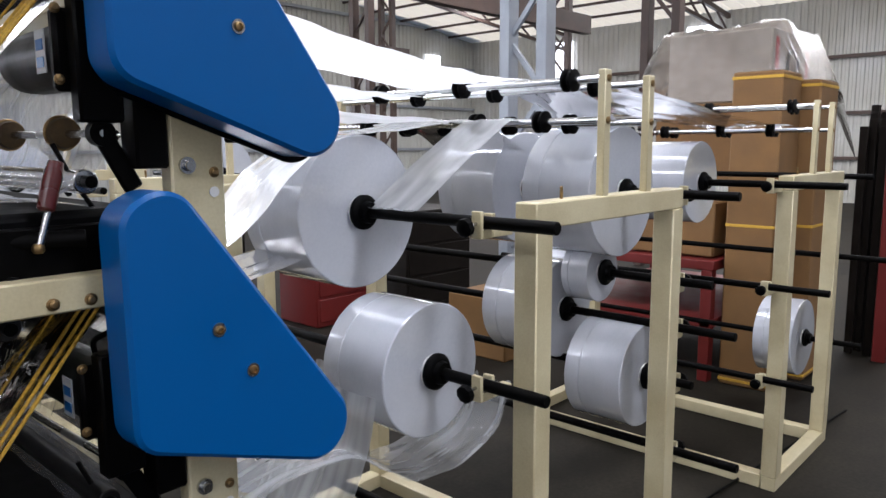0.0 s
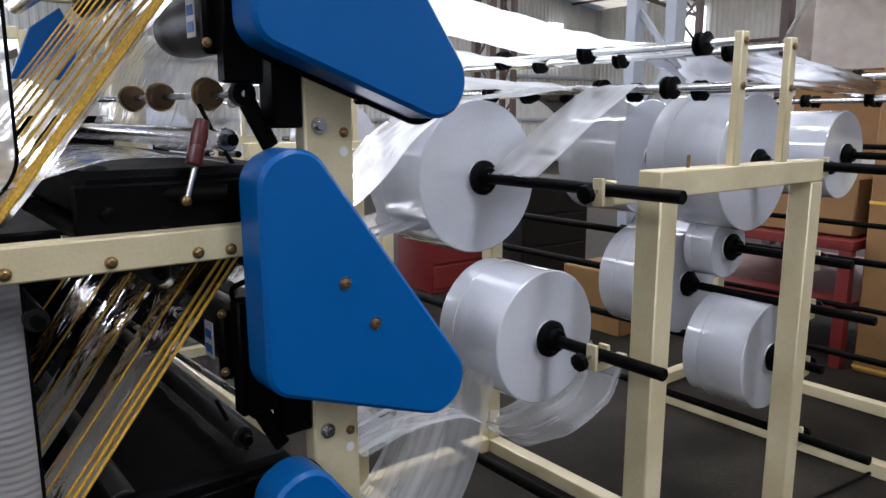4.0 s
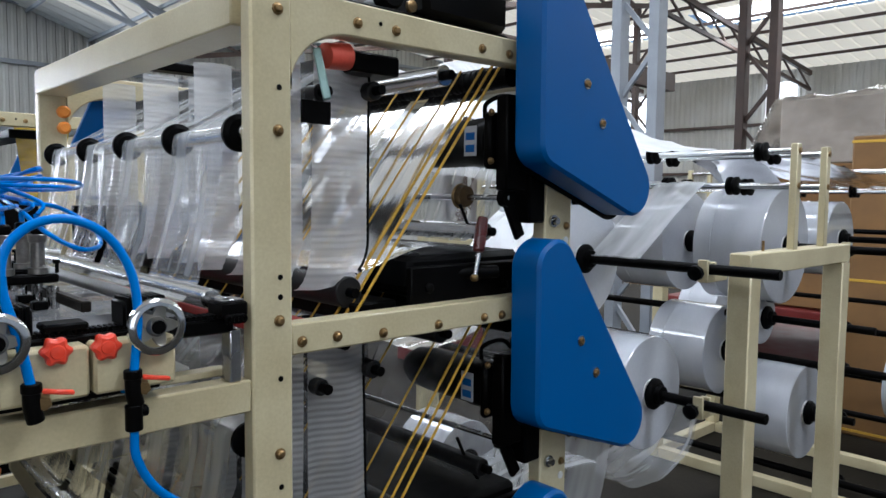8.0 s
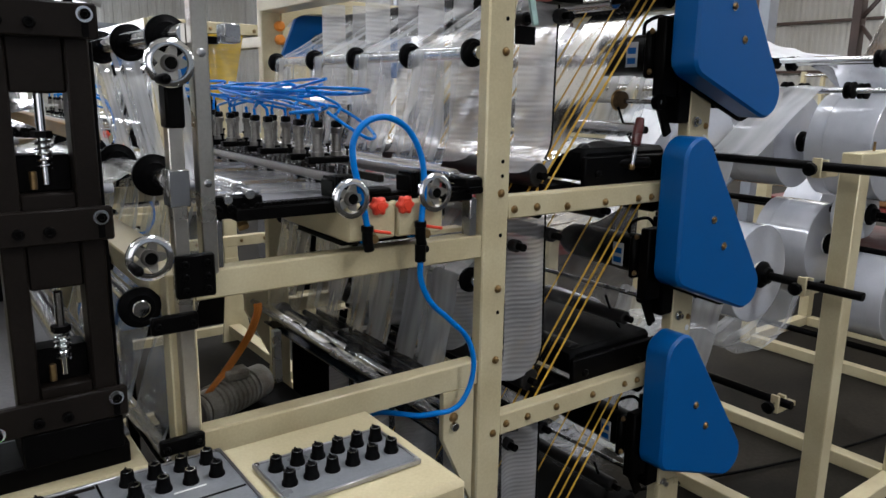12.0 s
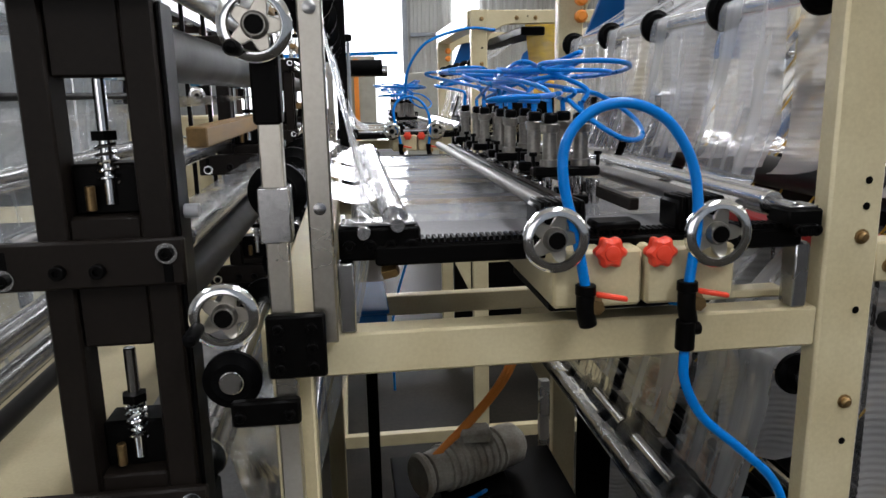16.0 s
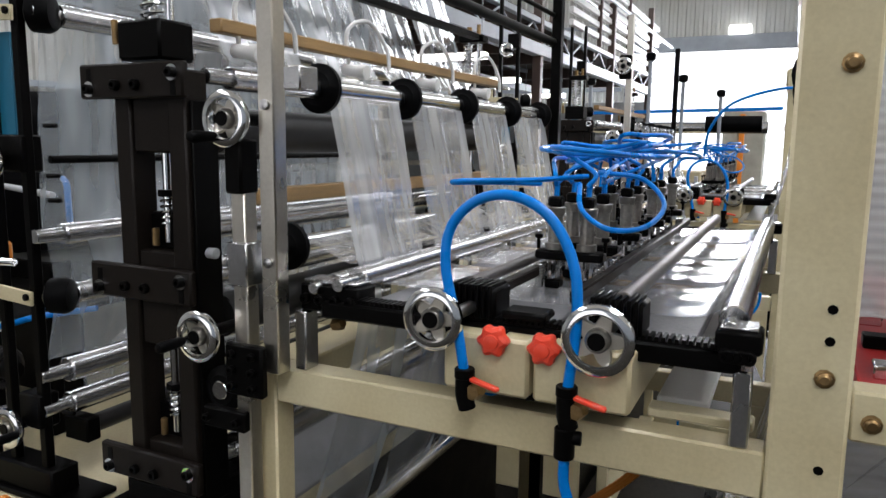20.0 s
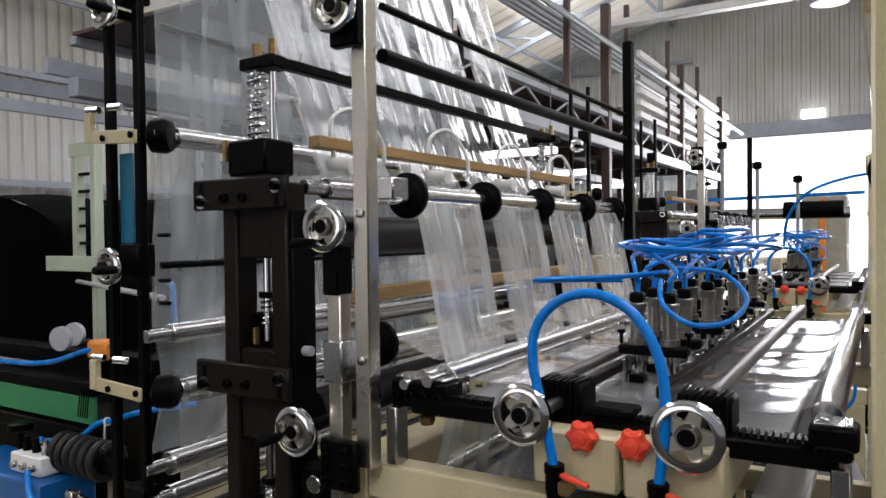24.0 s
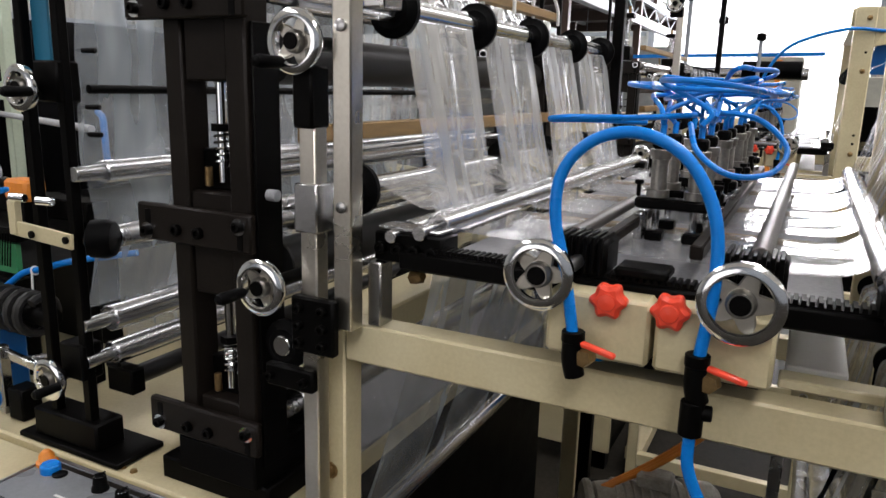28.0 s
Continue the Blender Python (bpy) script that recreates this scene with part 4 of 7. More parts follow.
# black nip housings, swing levers and edge sensors on each level
for dz in (0, -0.537, -1.07):
    t = thing("nip_unit", "black steel nip unit across the machine", "nip unit", (0.7, 1.2, 1.50 + dz), group="nip units")
    part("side_plate", Form().box(0.675, 1.02, 0.945, 0.962, 1.475 + dz, 1.598 + dz, 0.003), BLACK, t)
    part("box", Form().box(0.685, 1.015, 0.963, 2.05, 1.545 + dz, 1.618 + dz, 0.012), RUBBER, t)
    part("bar", Form().box(0.56, 0.66, 0.97, 1.99, 1.50 + dz, 1.535 + dz, 0.004), BLACK, t)
    part("bar", Form().box(0.72, 0.98, 0.97, 1.99, 1.53 + dz, 1.555 + dz, 0.004), BLACK, t)
    if dz == 0:
        part("rail", Form().box(0.40, 0.50, 0.985, 1.99, 1.488, 1.505, 0.002), DARKRED, t, "dark red rail")
        for k in range(7):
            part("rail_clip", Form().box(0.415, 0.45, 1.03 + 0.14 * k, 1.06 + 0.14 * k, 1.505, 1.522, 0.002), BLACK if k % 2 else CHROME, t)
    for x, z in ((0.72, 1.555), (0.80, 1.52), (0.94, 1.545)):
        part("nut", Form().lathe((x, 0.948, z + dz), (0, -1, 0), [(0, 0.011), (0.008, 0.011), (0.01, 0.008), (0.01, 0)], 6), BLACK, t)
    if dz == 0:
        lv = thing("hand_lever", "dark red gripped steel hand lever", "lever", (0.85, 0.98, 1.56 + dz), group="hand levers")
        part("rod", Form().cyl((0.835, 0.93, 1.572 + dz), (0.872, 0.945, 1.672 + dz), 0.0055, 10), STEEL, lv)
        part("grip", Form().lathe((0.848, 0.935, 1.622 + dz), (0.033, 0.013, 0.10), [(0, 0.009), (0.004, 0.013), (0.05, 0.014), (0.075, 0.011), (0.078, 0)], 14), MAROON, lv)
        part("knob", Form().lathe((0.833, 0.93, 1.562 + dz), (0, 0, 1), [(0, 0.006), (0.004, 0.009), (0.01, 0.009), (0.014, 0.006)], 10), BRASS, lv)
        part("pivot", Form().cyl((0.80, 0.96, 1.578 + dz), (0.90, 0.93, 1.578 + dz), 0.014, 14), BLACK, lv)
    sn = thing("swing_arm", "black swing arm with a rod and brass-rimmed rollers", "swing arm", (0.9, 0.95, 1.62 + dz), group="swing arms")
    part("arm", Form().beam((0.937, 0.940, 1.737 + dz), (0.984, 0.940, 1.648 + dz), 0.012, 0.030, 0.003), BLACK, sn)
    part("eye", Form().lathe((0.937, 0.930, 1.735 + dz), (0, 1, 0), [(0, 0.010), (0.0, 0.020), (0.02, 0.020), (0.02, 0.010)], 18), BLACK, sn)
    part("rod", Form().cyl((0.937, 0.93, 1.735 + dz), (0.898, 1.95, 1.738 + dz), 0.0065, 10), STEEL, sn)
    for y in ((1.05, 1.28, 1.45) if dz == 0 else ()):
        part("wheel", Form().lathe((0.934 - (y - 0.93) * 0.038, y, 1.737 + dz), (0, 1, 0), [(0, 0.012), (0.003, 0.024), (0.02, 0.026), (0.024, 0.024), (0.03, 0.012)], 20), FELT, sn, "brown felt wheel")
        part("rim", Form().ring((0.934 - (y - 0.93) * 0.038, y + 0.022, 1.737 + dz), (0, 1, 0), 0.0255, 0.004, 24, 6), BRASS, sn, "brass rim")
    part("cable", Form().tube(smooth([(0.905, 1.05, 1.72 + dz), (0.93, 1.04, 1.66 + dz), (0.96, 1.02, 1.60 + dz)], 6), 0.004, 6), RUBBER, sn)
    part("hose", Form().tube(smooth([(1.02, 0.95, 1.78 + dz), (0.99, 0.955, 1.77 + dz), (0.985, 0.95, 1.74 + dz)], 6), 0.003, 6), RUBBER, sn)

# blue guards behind the far side of the frame, orange caps on its post
for x, z, dx in ((0.40, 1.86, 0.16), (0.78, 1.80, 0.16)):
    t = thing("far_guard", "blue steel guard at the far side of the machine", "machine guard", (x, 2.15, z), group="far guards")
    part("plate", Form().prism([(x, z), (x + dx, z), (x + dx + 0.02, z + 0.12), (x + dx - 0.02, z + 0.20), (x + 0.06, z + 0.14)], 2.1315, 2.150, 0.003), BLUE, t)
for z in (1.958, 1.914):
    part("cap", Form().lathe((0.372, 2.084, z), (0, -1, 0), [(0, 0.017), (0.014, 0.017), (0.02, 0.011), (0.02, 0)], 16), ORANGE, frame_one, "orange plastic cap")

# dark carriage on top of the frame
t = thing("top_carriage", "dark motor carriage on top of the machine frame", "carriage", (0.75, 1.2, 2.066))
part("rail", Form().box(0.42, 0.98, 0.98, 1.03, 2.068, 2.092, 0.003), BLACK, t)
part("rail", Form().box(0.42, 0.98, 1.85, 1.90, 2.068, 2.092, 0.003), BLACK, t)
part("body", Form().box(0.72, 0.96, 0.96, 1.12, 2.09, 2.17, 0.012), BLACK, t)
part("motor", Form().cyl((0.84, 1.0, 2.15), (0.84, 1.30, 2.15), 0.05, 22, 0.006), BLACK, t)
part("wheel", Form().cyl((0.66, 0.985, 2.125), (0.66, 1.02, 2.125), 0.03, 18, 0.004), RUBBER, t)
part("brass_fitting", Form().lathe((0.70, 0.985, 2.105), (0, -1, 0), [(0, 0.012), (0.008, 0.012), (0.01, 0.006), (0.01, 0)], 10), BRASS, t)
for k in range(3):
    part("cable", Form().tube(smooth([(0.92, 1.0 + 0.05 * k, 2.16), (0.80, 1.0 + 0.05 * k, 2.20 + 0.02 * k), (0.62, 1.05, 2.15), (0.45, 1.1 + 0.1 * k, 2.09)], 8), 0.006, 6), RUBBER, t)

# ---------- punching table ----------
t = thing("punching_table", "black steel punching table with toothed racks and clear film", "work table", (0, 1.4, 1.446))
for y0 in (0.905, 2.055):
    part("side_rail", Form().box(-0.24, 0.285, y0, y0 + 0.045, 1.525, 1.548, 0.003), BLACK, t)
    teeth = []
    for k in range(64):
        x = -0.20 + k * 0.0072
        teeth += [(x, 1.5545), (x + 0.004, 1.5545), (x + 0.0045, 1.5500), (x + 0.0067, 1.5500)]
    rack = Form().prism([(-0.20, 1.5485), (0.262, 1.5485)] + list(reversed(teeth)), y0 + 0.004, y0 + 0.03, 0)
    part("toothed_rack", rack, BLACK, t, "black toothed rack")
for x in (-0.274, 0.287):
    for y in (0.905, 2.075):
        part("stand", Form().box(x - 0.0095, x + 0.0095, y, y + 0.03, 1.447, 1.53, 0.002), STEEL, t, "bare steel stand")
part("bed", Form().box(-0.19, 0.235, 0.96, 2.05, 1.532, 1.545, 0.002), BEDSTEEL, t, "grey steel bed plate")
for y in (1.237, 1.503, 1.755):
    part("strip", Form().box(-0.19, 0.235, y - 0.011, y + 0.011, 1.5455, 1.5515, 0.001), WOOD, t, "brown phenolic strip")
part("shelf", Form().box(0.19, 0.25, 0.99, 1.95, 1.452, 1.4615, 0.002), WHITE, t, "pale shelf under the table")
part("under_bar", Form().box(0.185, 0.30, 0.955, 0.985, 1.4465, 1.458, 0.002), CREAM, t)
part("under_bar", Form().box(-0.24, 0.26, 1.96, 1.99, 1.462, 1.484, 0.003), BLACK, t)
roller("edge_roller", -0.252, 1.564, 0.0135, 0.955, 2.05, STEEL, "dull steel roller beside the table edge roller", "table edge rollers", 0.008)
for x, z in ((-0.213, 1.572), (0.272, 1.572)):
    roller("edge_roller", x, z, 0.0165, 0.955, 2.05, ROLLER, "polished aluminium roller at the table edge", "table edge rollers", 0.009)
    b = thing("roller_bracket", "black clamp bracket for the table edge roller", "bracket", (x, 0.9, 1.53), group="roller brackets")
    x0, w0 = (x - 0.068, 0.095) if x < 0 else (x - 0.014, 0.046)
    for y in ((0.915, 2.052) if x < 0 else (0.896, 2.052)):
        part("block", Form().box(x0, x0 + w0, y, y + 0.045, 1.530 if x < 0 else 1.5495, 1.568 if x < 0 else 1.573, 0.003), BLACK, b)
        part("cap", Form().box(x0 + 0.004, x0 + w0 - 0.005, y + 0.004, y + 0.041, 1.5685 if x < 0 else 1.5735, 1.574 if x < 0 else 1.577, 0.002), STEEL, b)
    for k in range(4):
        socket_bolt(b, x0 + 0.012 + (w0 - 0.024) / 3 * k, 0.915 if x < 0 else 0.896, 1.548, 0.0075)
    part("shaft", Form().cyl((x, 0.93, 1.572), (x, 0.954, 1.572), 0.009, 14), STEEL, b)

b = thing("brass_elbow", "small brass elbow fitting under the roller bracket", "fitting", (-0.235, 0.92, 1.52))
part("stem", Form().cyl((-0.225, 0.925, 1.5295), (-0.225, 0.925, 1.513), 0.006, 12), BRASS, b)
part("nozzle", Form().lathe((-0.232, 0.925, 1.512), (1, -0.3, 0.3), [(0, 0.004), (0.002, 0.009), (0.016, 0.009), (0.02, 0.006), (0.02, 0)], 6), BRASS, b)

# pale terminal boxes with star knobs and valves
for x0, x1, nm in ((-0.040, 0.066, "left"), (0.071, 0.180, "right")):
    b = thing("terminal_box", "cream steel terminal box under the table edge", "terminal box", (x0, 0.87, 1.45), group="terminal boxes")
    part("body", Form().box(x0, x1, 0.872, 1.16, 1.472, 1.540, 0.004), CREAM, b)
    part("gland", Form().cyl((x0 + 0.05, 0.9, 1.462), (x0 + 0.05, 0.9, 1.472), 0.008, 10), HOSE, b)
lone("black_tray", Form().box(-0.035, 0.17, 0.905, 1.10, 1.459, 1.4705, 0.002), BLACK, "black steel tray below the terminal boxes", "tray")


def star(x, y, z, s=0.0185):
    k = thing("star_knob", "red plastic star knob", "knob", (x, y, z), group="red star knobs")
    pts = [(x + s * (1.0 + 0.12 * math.cos(6 * a)) * math.cos(a) * 0.92, z + s * (1.0 + 0.12 * math.cos(6 * a)) * math.sin(a) * 0.92) for a in [2 * math.pi * i / 48 for i in range(48)]]
    part("grip", Form().prism(pts, y - 0.012, y + 0.006, 0.004), RED, k)
    part("boss", Form().lathe((x, y - 0.012, z), (0, -1, 0), [(0, s * 0.5), (0.002, s * 0.45), (0.003, 0)], 16), RED, k)
    part("stem", Form().cyl((x, y + 0.006, z), (x, y + 0.10, z), 0.006, 10), STEEL, k)


star(0.025, 0.871, 1.538)
star(0.085, 0.871, 1.536)


def handwheel(x, y, z, R, label="chrome handwheel with a dished cast web", handle=None, axis=(0, -1, 0), stem=0.08):
    h = thing("handwheel", label, "handwheel", (x, y, z), group="chrome handwheels")
    d = Vector(axis).normalized()
    c = Vector((x, y, z))
    u = d.cross(Vector((0, 0, 1))).normalized()
    w = d.cross(u)
    rimp = Form().lathe(c + d * 0.007, -d, [(0, R - 0.010), (0, R - 0.004), (0.003, R), (0.010, R), (0.014, R - 0.003), (0.0145, R - 0.0085), (0.010, R - 0.0095), (0.003, R - 0.0115), (0, R - 0.010)], 40)
    rimp.f = [q for q in rimp.f if len(q) == 4]
    part("rim", rimp, CHROME, h)
    n = 60
    star_pts = []
    for k in range(n):
        a = 2 * math.pi * k / n + 0.3
        s = abs(math.cos(2.5 * a))
        r = (R - 0.0085) * (0.55 + 0.45 * s ** 1.7)
        star_pts.append((x + r * math.cos(a), z + r * math.sin(a)))
    part("web", Form().prism(star_pts, y + 0.002, y + 0.0075, 0.001), SATIN, h, "polished five-lobed web")
    part("hub", Form().lathe(c - d * 0.004, d, [(0, 0.014), (0.008, 0.0135), (0.012, 0.011), (0.012, 0)], 18), DULLCHROME, h, "machined hub")
    part("bore", Form().lathe(c + d * 0.0081, d, [(0, 0.0098), (0.002, 0.0092), (0.002, 0)], 16), BLACK, h, "dark bored shaft end")
    part("stem", Form().cyl(c - d * 0.012, c - d * stem, 0.009, 14), BLACK, h)
    if handle is not None:
        a = radians(handle)
        p = c + (u * math.cos(a) + w * math.sin(a)) * (R - 0.007)
        part("crank_handle", Form().lathe(p, d, [(0, 0.005), (0.004, 0.0072), (0.040, 0.0082), (0.046, 0.006), (0.048, 0)], 12), RUBBER, h, "black crank handle")
    return h


handwheel(-0.044, 0.851, 1.559, 0.037)
handwheel(0.147, 0.856, 1.557, 0.039)
handwheel(-0.351, 0.857, 1.788, 0.037, handle=52)
handwheel(-0.402, 0.846, 1.493, 0.036, handle=20)
for x in (-0.020, 0.152):
    sb = thing("slide_block", "black ribbed slide block behind a handwheel", "slide block", (x, 0.93, 1.5495), group="slide blocks")
    part("block", Form().box(x - 0.03, x + 0.03, 0.908, 0.962, 1.5495, 1.588, 0.004), BLACK, sb)
    for k in range(7):
        part("rib", Form().box(x - 0.027 + k * 0.008, x - 0.022 + k * 0.008, 0.903, 0.955, 1.552, 1.5925, 0.001), BLACK, sb)
    part("spindle", Form().cyl((x, 0.862, 1.565), (x, 0.907, 1.565), 0.008, 12), STEEL, sb)
lone("rack_cover", Form().box(0.02, 0.075, 0.90, 0.94, 1.5555, 1.566, 0.003), BLACK, "small black cover on the toothed rack", "cover")


# ball valves and the stout blue hose between them
def valve(x, z):
    v = thing("ball_valve", "brass ball valve with a red lever and black hose fitting", "valve", (x, 0.862, z), group="ball valves")
    part("body", Form().lathe((x + 0.012, 0.872, z + 0.004), (0, -1, 0), [(0, 0.010), (0.01, 0.012), (0.018, 0.009), (0.022, 0.009), (0.022, 0)], 6), BRASS, v)
    part("lever", Form().beam((x + 0.010, 0.852, z + 0.020), (x + 0.046, 0.848, z + 0.013), 0.008, 0.006, 0.002), RED, v, "red lever")
    part("elbow", Form().tube(smooth([(x, 0.858, z + 0.024), (x, 0.857, z), (x + 0.004, 0.858, z - 0.018)], 5), 0.0105, 12), BLACK, v)
    part("collar", Form().cyl((x, 0.858, z + 0.018), (x, 0.858, z + 0.03), 0.012, 14), BLACK, v)


valve(-0.006, 1.474)
valve(0.115, 1.472)
lone("tee_fitting", Form().cyl((0.115, 0.857, 1.455), (0.115, 0.857, 1.42), 0.0115, 12).cyl((0.115, 0.857, 1.444), (0.133, 0.86, 1.444), 0.008, 10), BLACK, "black plastic tee fitting on the blue hose", "fitting")
lone("air_hose", Form().tube(smooth([(-0.006, 0.857, 1.498), (-0.018, 0.858, 1.56), (-0.033, 0.86, 1.62), (-0.029, 0.865, 1.665), (0.0, 0.868, 1.696), (0.043, 0.868, 1.704), (0.087, 0.866, 1.683), (0.116, 0.862, 1.635), (0.123, 0.858, 1.575), (0.116, 0.857, 1.496)], 10), 0.0060, 14), HOSE, "stout blue air hose arching between two valves", "hose", group="blue air hoses")
lone("air_hose", Form().tube(smooth([(0.115, 0.857, 1.421), (0.118, 0.858, 1.38), (0.145, 0.862, 1.33), (0.20, 0.868, 1.28), (0.25, 0.87, 1.23), (0.272, 0.872, 1.17), (0.262, 0.873, 1.11), (0.225, 0.875, 1.07), (0.16, 0.90, 1.06), (0.05, 1.05, 1.0), (-0.05, 1.2, 0.6), (-0.05, 1.25, 0.2)], 10), 0.0060, 14), HOSE, "stout blue air hose hanging in front of the frame", "hose", group="blue air hoses")


# air cylinders on their carriages
def carriage(y):
    c = thing("punch_carriage", "black punch carriage with steel air cylinders", "punch", (0.04, y, 1.556), group="punch carriages")
    part("base", Form().box(-0.006, 0.092, y - 0.013, y + 0.013, 1.598, 1.612, 0.003), BLACK, c)
    for x in (0.002, 0.085):
        part("column", Form().cyl((x, y + 0.012, 1.5575), (x, y + 0.012, 1.592), 0.006, 12).cyl((x, y - 0.012, 1.5575), (x, y - 0.012, 1.592), 0.006, 12), STEEL, c)
    for x in (0.020, 0.066):
        part("die", Form().box(x - 0.011, x + 0.011, y - 0.011, y + 0.011, 1.557, 1.570, 0.002), BLACK, c)
        part("piston_rod", Form().cyl((x, y, 1.570), (x, y, 1.598), 0.0045, 10), CHROME, c)
    for x in (0.020, 0.066):
        part("cylinder", Form().lathe((x, y, 1.612), (0, 0, 1), [(0, 0.013), (0.001, 0.014), (0.010, 0.014), (0.0105, 0.0102), (0.048, 0.0102), (0.0485, 0.0125), (0.060, 0.014), (0.061, 0.013)], 20), DULLCHROME, c, "dull aluminium air cylinder")
        part("fitting", Form().box(x - 0.010, x + 0.010, y - 0.010, y + 0.010, 1.673, 1.688, 0.003), BLACK, c)
        part("hose_stub", Form().tube([(x, y, 1.688), (x, y + 0.004, 1.703)], 0.004, 8), HOSE, c)
    for x in (-0.004, 0.092):
        part("thumb_screw", Form().cyl((x, y, 1.612), (x, y, 1.627), 0.003, 8).cyl((x, y, 1.627), (x, y, 1.633), 0.006, 10), BLACK, c)
    return c


CY = [1.11, 1.20, 1.37, 1.45, 1.62, 1.71, 1.88]
for y in CY:
    carriage(y)
lone("punch_bar", Form().box(-0.010, 0.004, 0.965, 1.99, 1.574, 1.588, 0.002), SLATE, "dark steel bar across the table", "bar", group="table bars")
lone("punch_bar", Form().box(0.084, 0.098, 0.965, 1.99, 1.568, 1.584, 0.002), SLATE, "dark steel bar across the table", "bar", group="table bars")
lone("round_bar", Form().cyl((0.155, 0.935, 1.585), (0.157, 2.0, 1.585), 0.0105, 18), DARKSTEEL, "grey round bar across the table", "bar", group="table bars")
lone("round_bar", Form().cyl((-0.036, 0.945, 1.586), (-0.034, 1.99, 1.586), 0.0085, 18), DARKSTEEL, "grey round bar across the table", "bar", group="table bars")

# thin blue hoses looped over the cylinders
rnd = random.Random(11)
for k in range(9):
    y = CY[k % 7] + rnd.uniform(-0.01, 0.01)
    x = (0.020, 0.066)[k % 2]
    s = (-1, 1)[k % 2]
    pts = [(x, y, 1.703), (x + 0.006 * s, y + 0.01, 1.722)]
    a, px, py, pz = rnd.uniform(0, 6.3), x + rnd.uniform(-0.03, 0.05), min(1.85, y + rnd.uniform(0.08, 0.25)), rnd.uniform(1.722, 1.752)
    R1, R2, tilt = rnd.uniform(0.06, 0.105), rnd.uniform(0.12, 0.26), rnd.uniform(-0.014, 0.014)
    for i in range(rnd.choice((7, 9, 12))):
        pts.append((px + R1 * math.cos(a), max(1.0, min(2.04, py + R2 * math.sin(a))), pz + tilt * math.sin(a + k) + 0.0012 * i))
        a += s * 0.62
    pts.append((rnd.choice((0.02, 0.066)), CY[(k + 3) % 7], 1.705))
    lone("thin_air_hose", Form().tube(smooth(pts, 8), 0.0034, 8), HOSE, "thin blue air hose looped over the punches", "hose", group="thin blue air hoses")
lone("thin_air_hose", Form().tube(smooth([(0.0, 1.10, 1.705), (-0.05, 1.04, 1.708), (-0.09, 1.00, 1.708), (-0.06, 0.985, 1.712), (0.0, 1.06, 1.712), (0.05, 1.16, 1.715)], 10), 0.0036, 8), HOSE, "thin blue air hose looped over the punches", "hose", group="thin blue air hoses")
lone("thin_air_hose", Form().tube(smooth([(0.05, 1.12, 1.705), (0.07, 1.06, 1.675), (0.11, 1.05, 1.652), (0.15, 1.09, 1.655), (0.16, 1.16, 1.68), (0.12, 1.2, 1.712), (0.06, 1.18, 1.72)], 10), 0.0036, 8), HOSE, "thin blue air hose looped over the punches", "hose", group="thin blue air hoses")


# ---------- stainless guide posts beside the table ----------
t = thing("guide_post", "bright stainless steel square posts on black clamp plates", "post", (-0.30, 0.86, 1.38))
part("tall_post", Form().box(-0.311, -0.285, 0.872, 0.898, 1.447, 2.30, 0.002), SATIN, t)
part("short_post", Form().box(-0.357, -0.333, 0.868, 0.893, 1.10, 1.735, 0.002), SATIN, t)
part("clamp_plate", Form().box(-0.362, -0.298, 0.852, 0.866, 1.416, 1.488, 0.003), BLACK, t)
part("clamp_plate", Form().box(-0.405, -0.330, 0.852, 0.866, 1.362, 1.392, 0.003), BLACK, t)
part("clamp_plate", Form().box(-0.405, -0.330, 0.852, 0.866, 1.150, 1.178, 0.003), BLACK, t)
part("slide_block", Form().box(-0.360, -0.331, 0.860, 0.896, 1.69, 1.762, 0.003), BLACK, t)
part("roller_arm", Form().box(-0.262, -0.235, 0.862, 0.90, 1.823, 1.853, 0.002), STEEL, t, "bare steel roller arm")
for x in (-0.348, -0.313):
    for z in (1.430, 1.452, 1.474):
        socket_bolt(t, x, 0.852, z, 0.0062)
for x in (-0.395, -0.342):
    socket_bolt(t, x, 0.852, 1.377, 0.006)
    socket_bolt(t, x, 0.852, 1.164, 0.006)
for z in (1.806, 1.60):
    part("screw", Form().lathe((-0.298, 0.872, z), (0, -1, 0), [(0, 0.007), (0.004, 0.007), (0.005, 0.004), (0.005, 0)], 12), STEEL, t)
part("sliding_collar", Form().box(-0.362, -0.328, 0.863, 0.898, 1.565, 1.625, 0.002), STEEL, t, "dull steel sliding collar")
top_wheel = handwheel(-0.316, 0.842, 2.087, 0.037, handle=190)
lone("slide_block", Form().box(-0.335, -0.285, 0.852, 0.871, 2.035, 2.135, 0.004), BLACK, "black slide block behind a handwheel", "slide block", group="slide blocks")
for z, r in ((2.10, 0.006), (2.03, 0.011)):
    lone("cross_bar", Form().cyl((-0.285, 0.91, z), (-0.285, 2.05, z), r, 12), BLACK, "black steel cross bar over the machine", "bar", group="cross bars")
lone("guide_post", Form().box(-0.290, -0.2635, 2.04, 2.066, 1.43, 2.30, 0.002), BLACK, "black square post at the far side of the machine", "post")


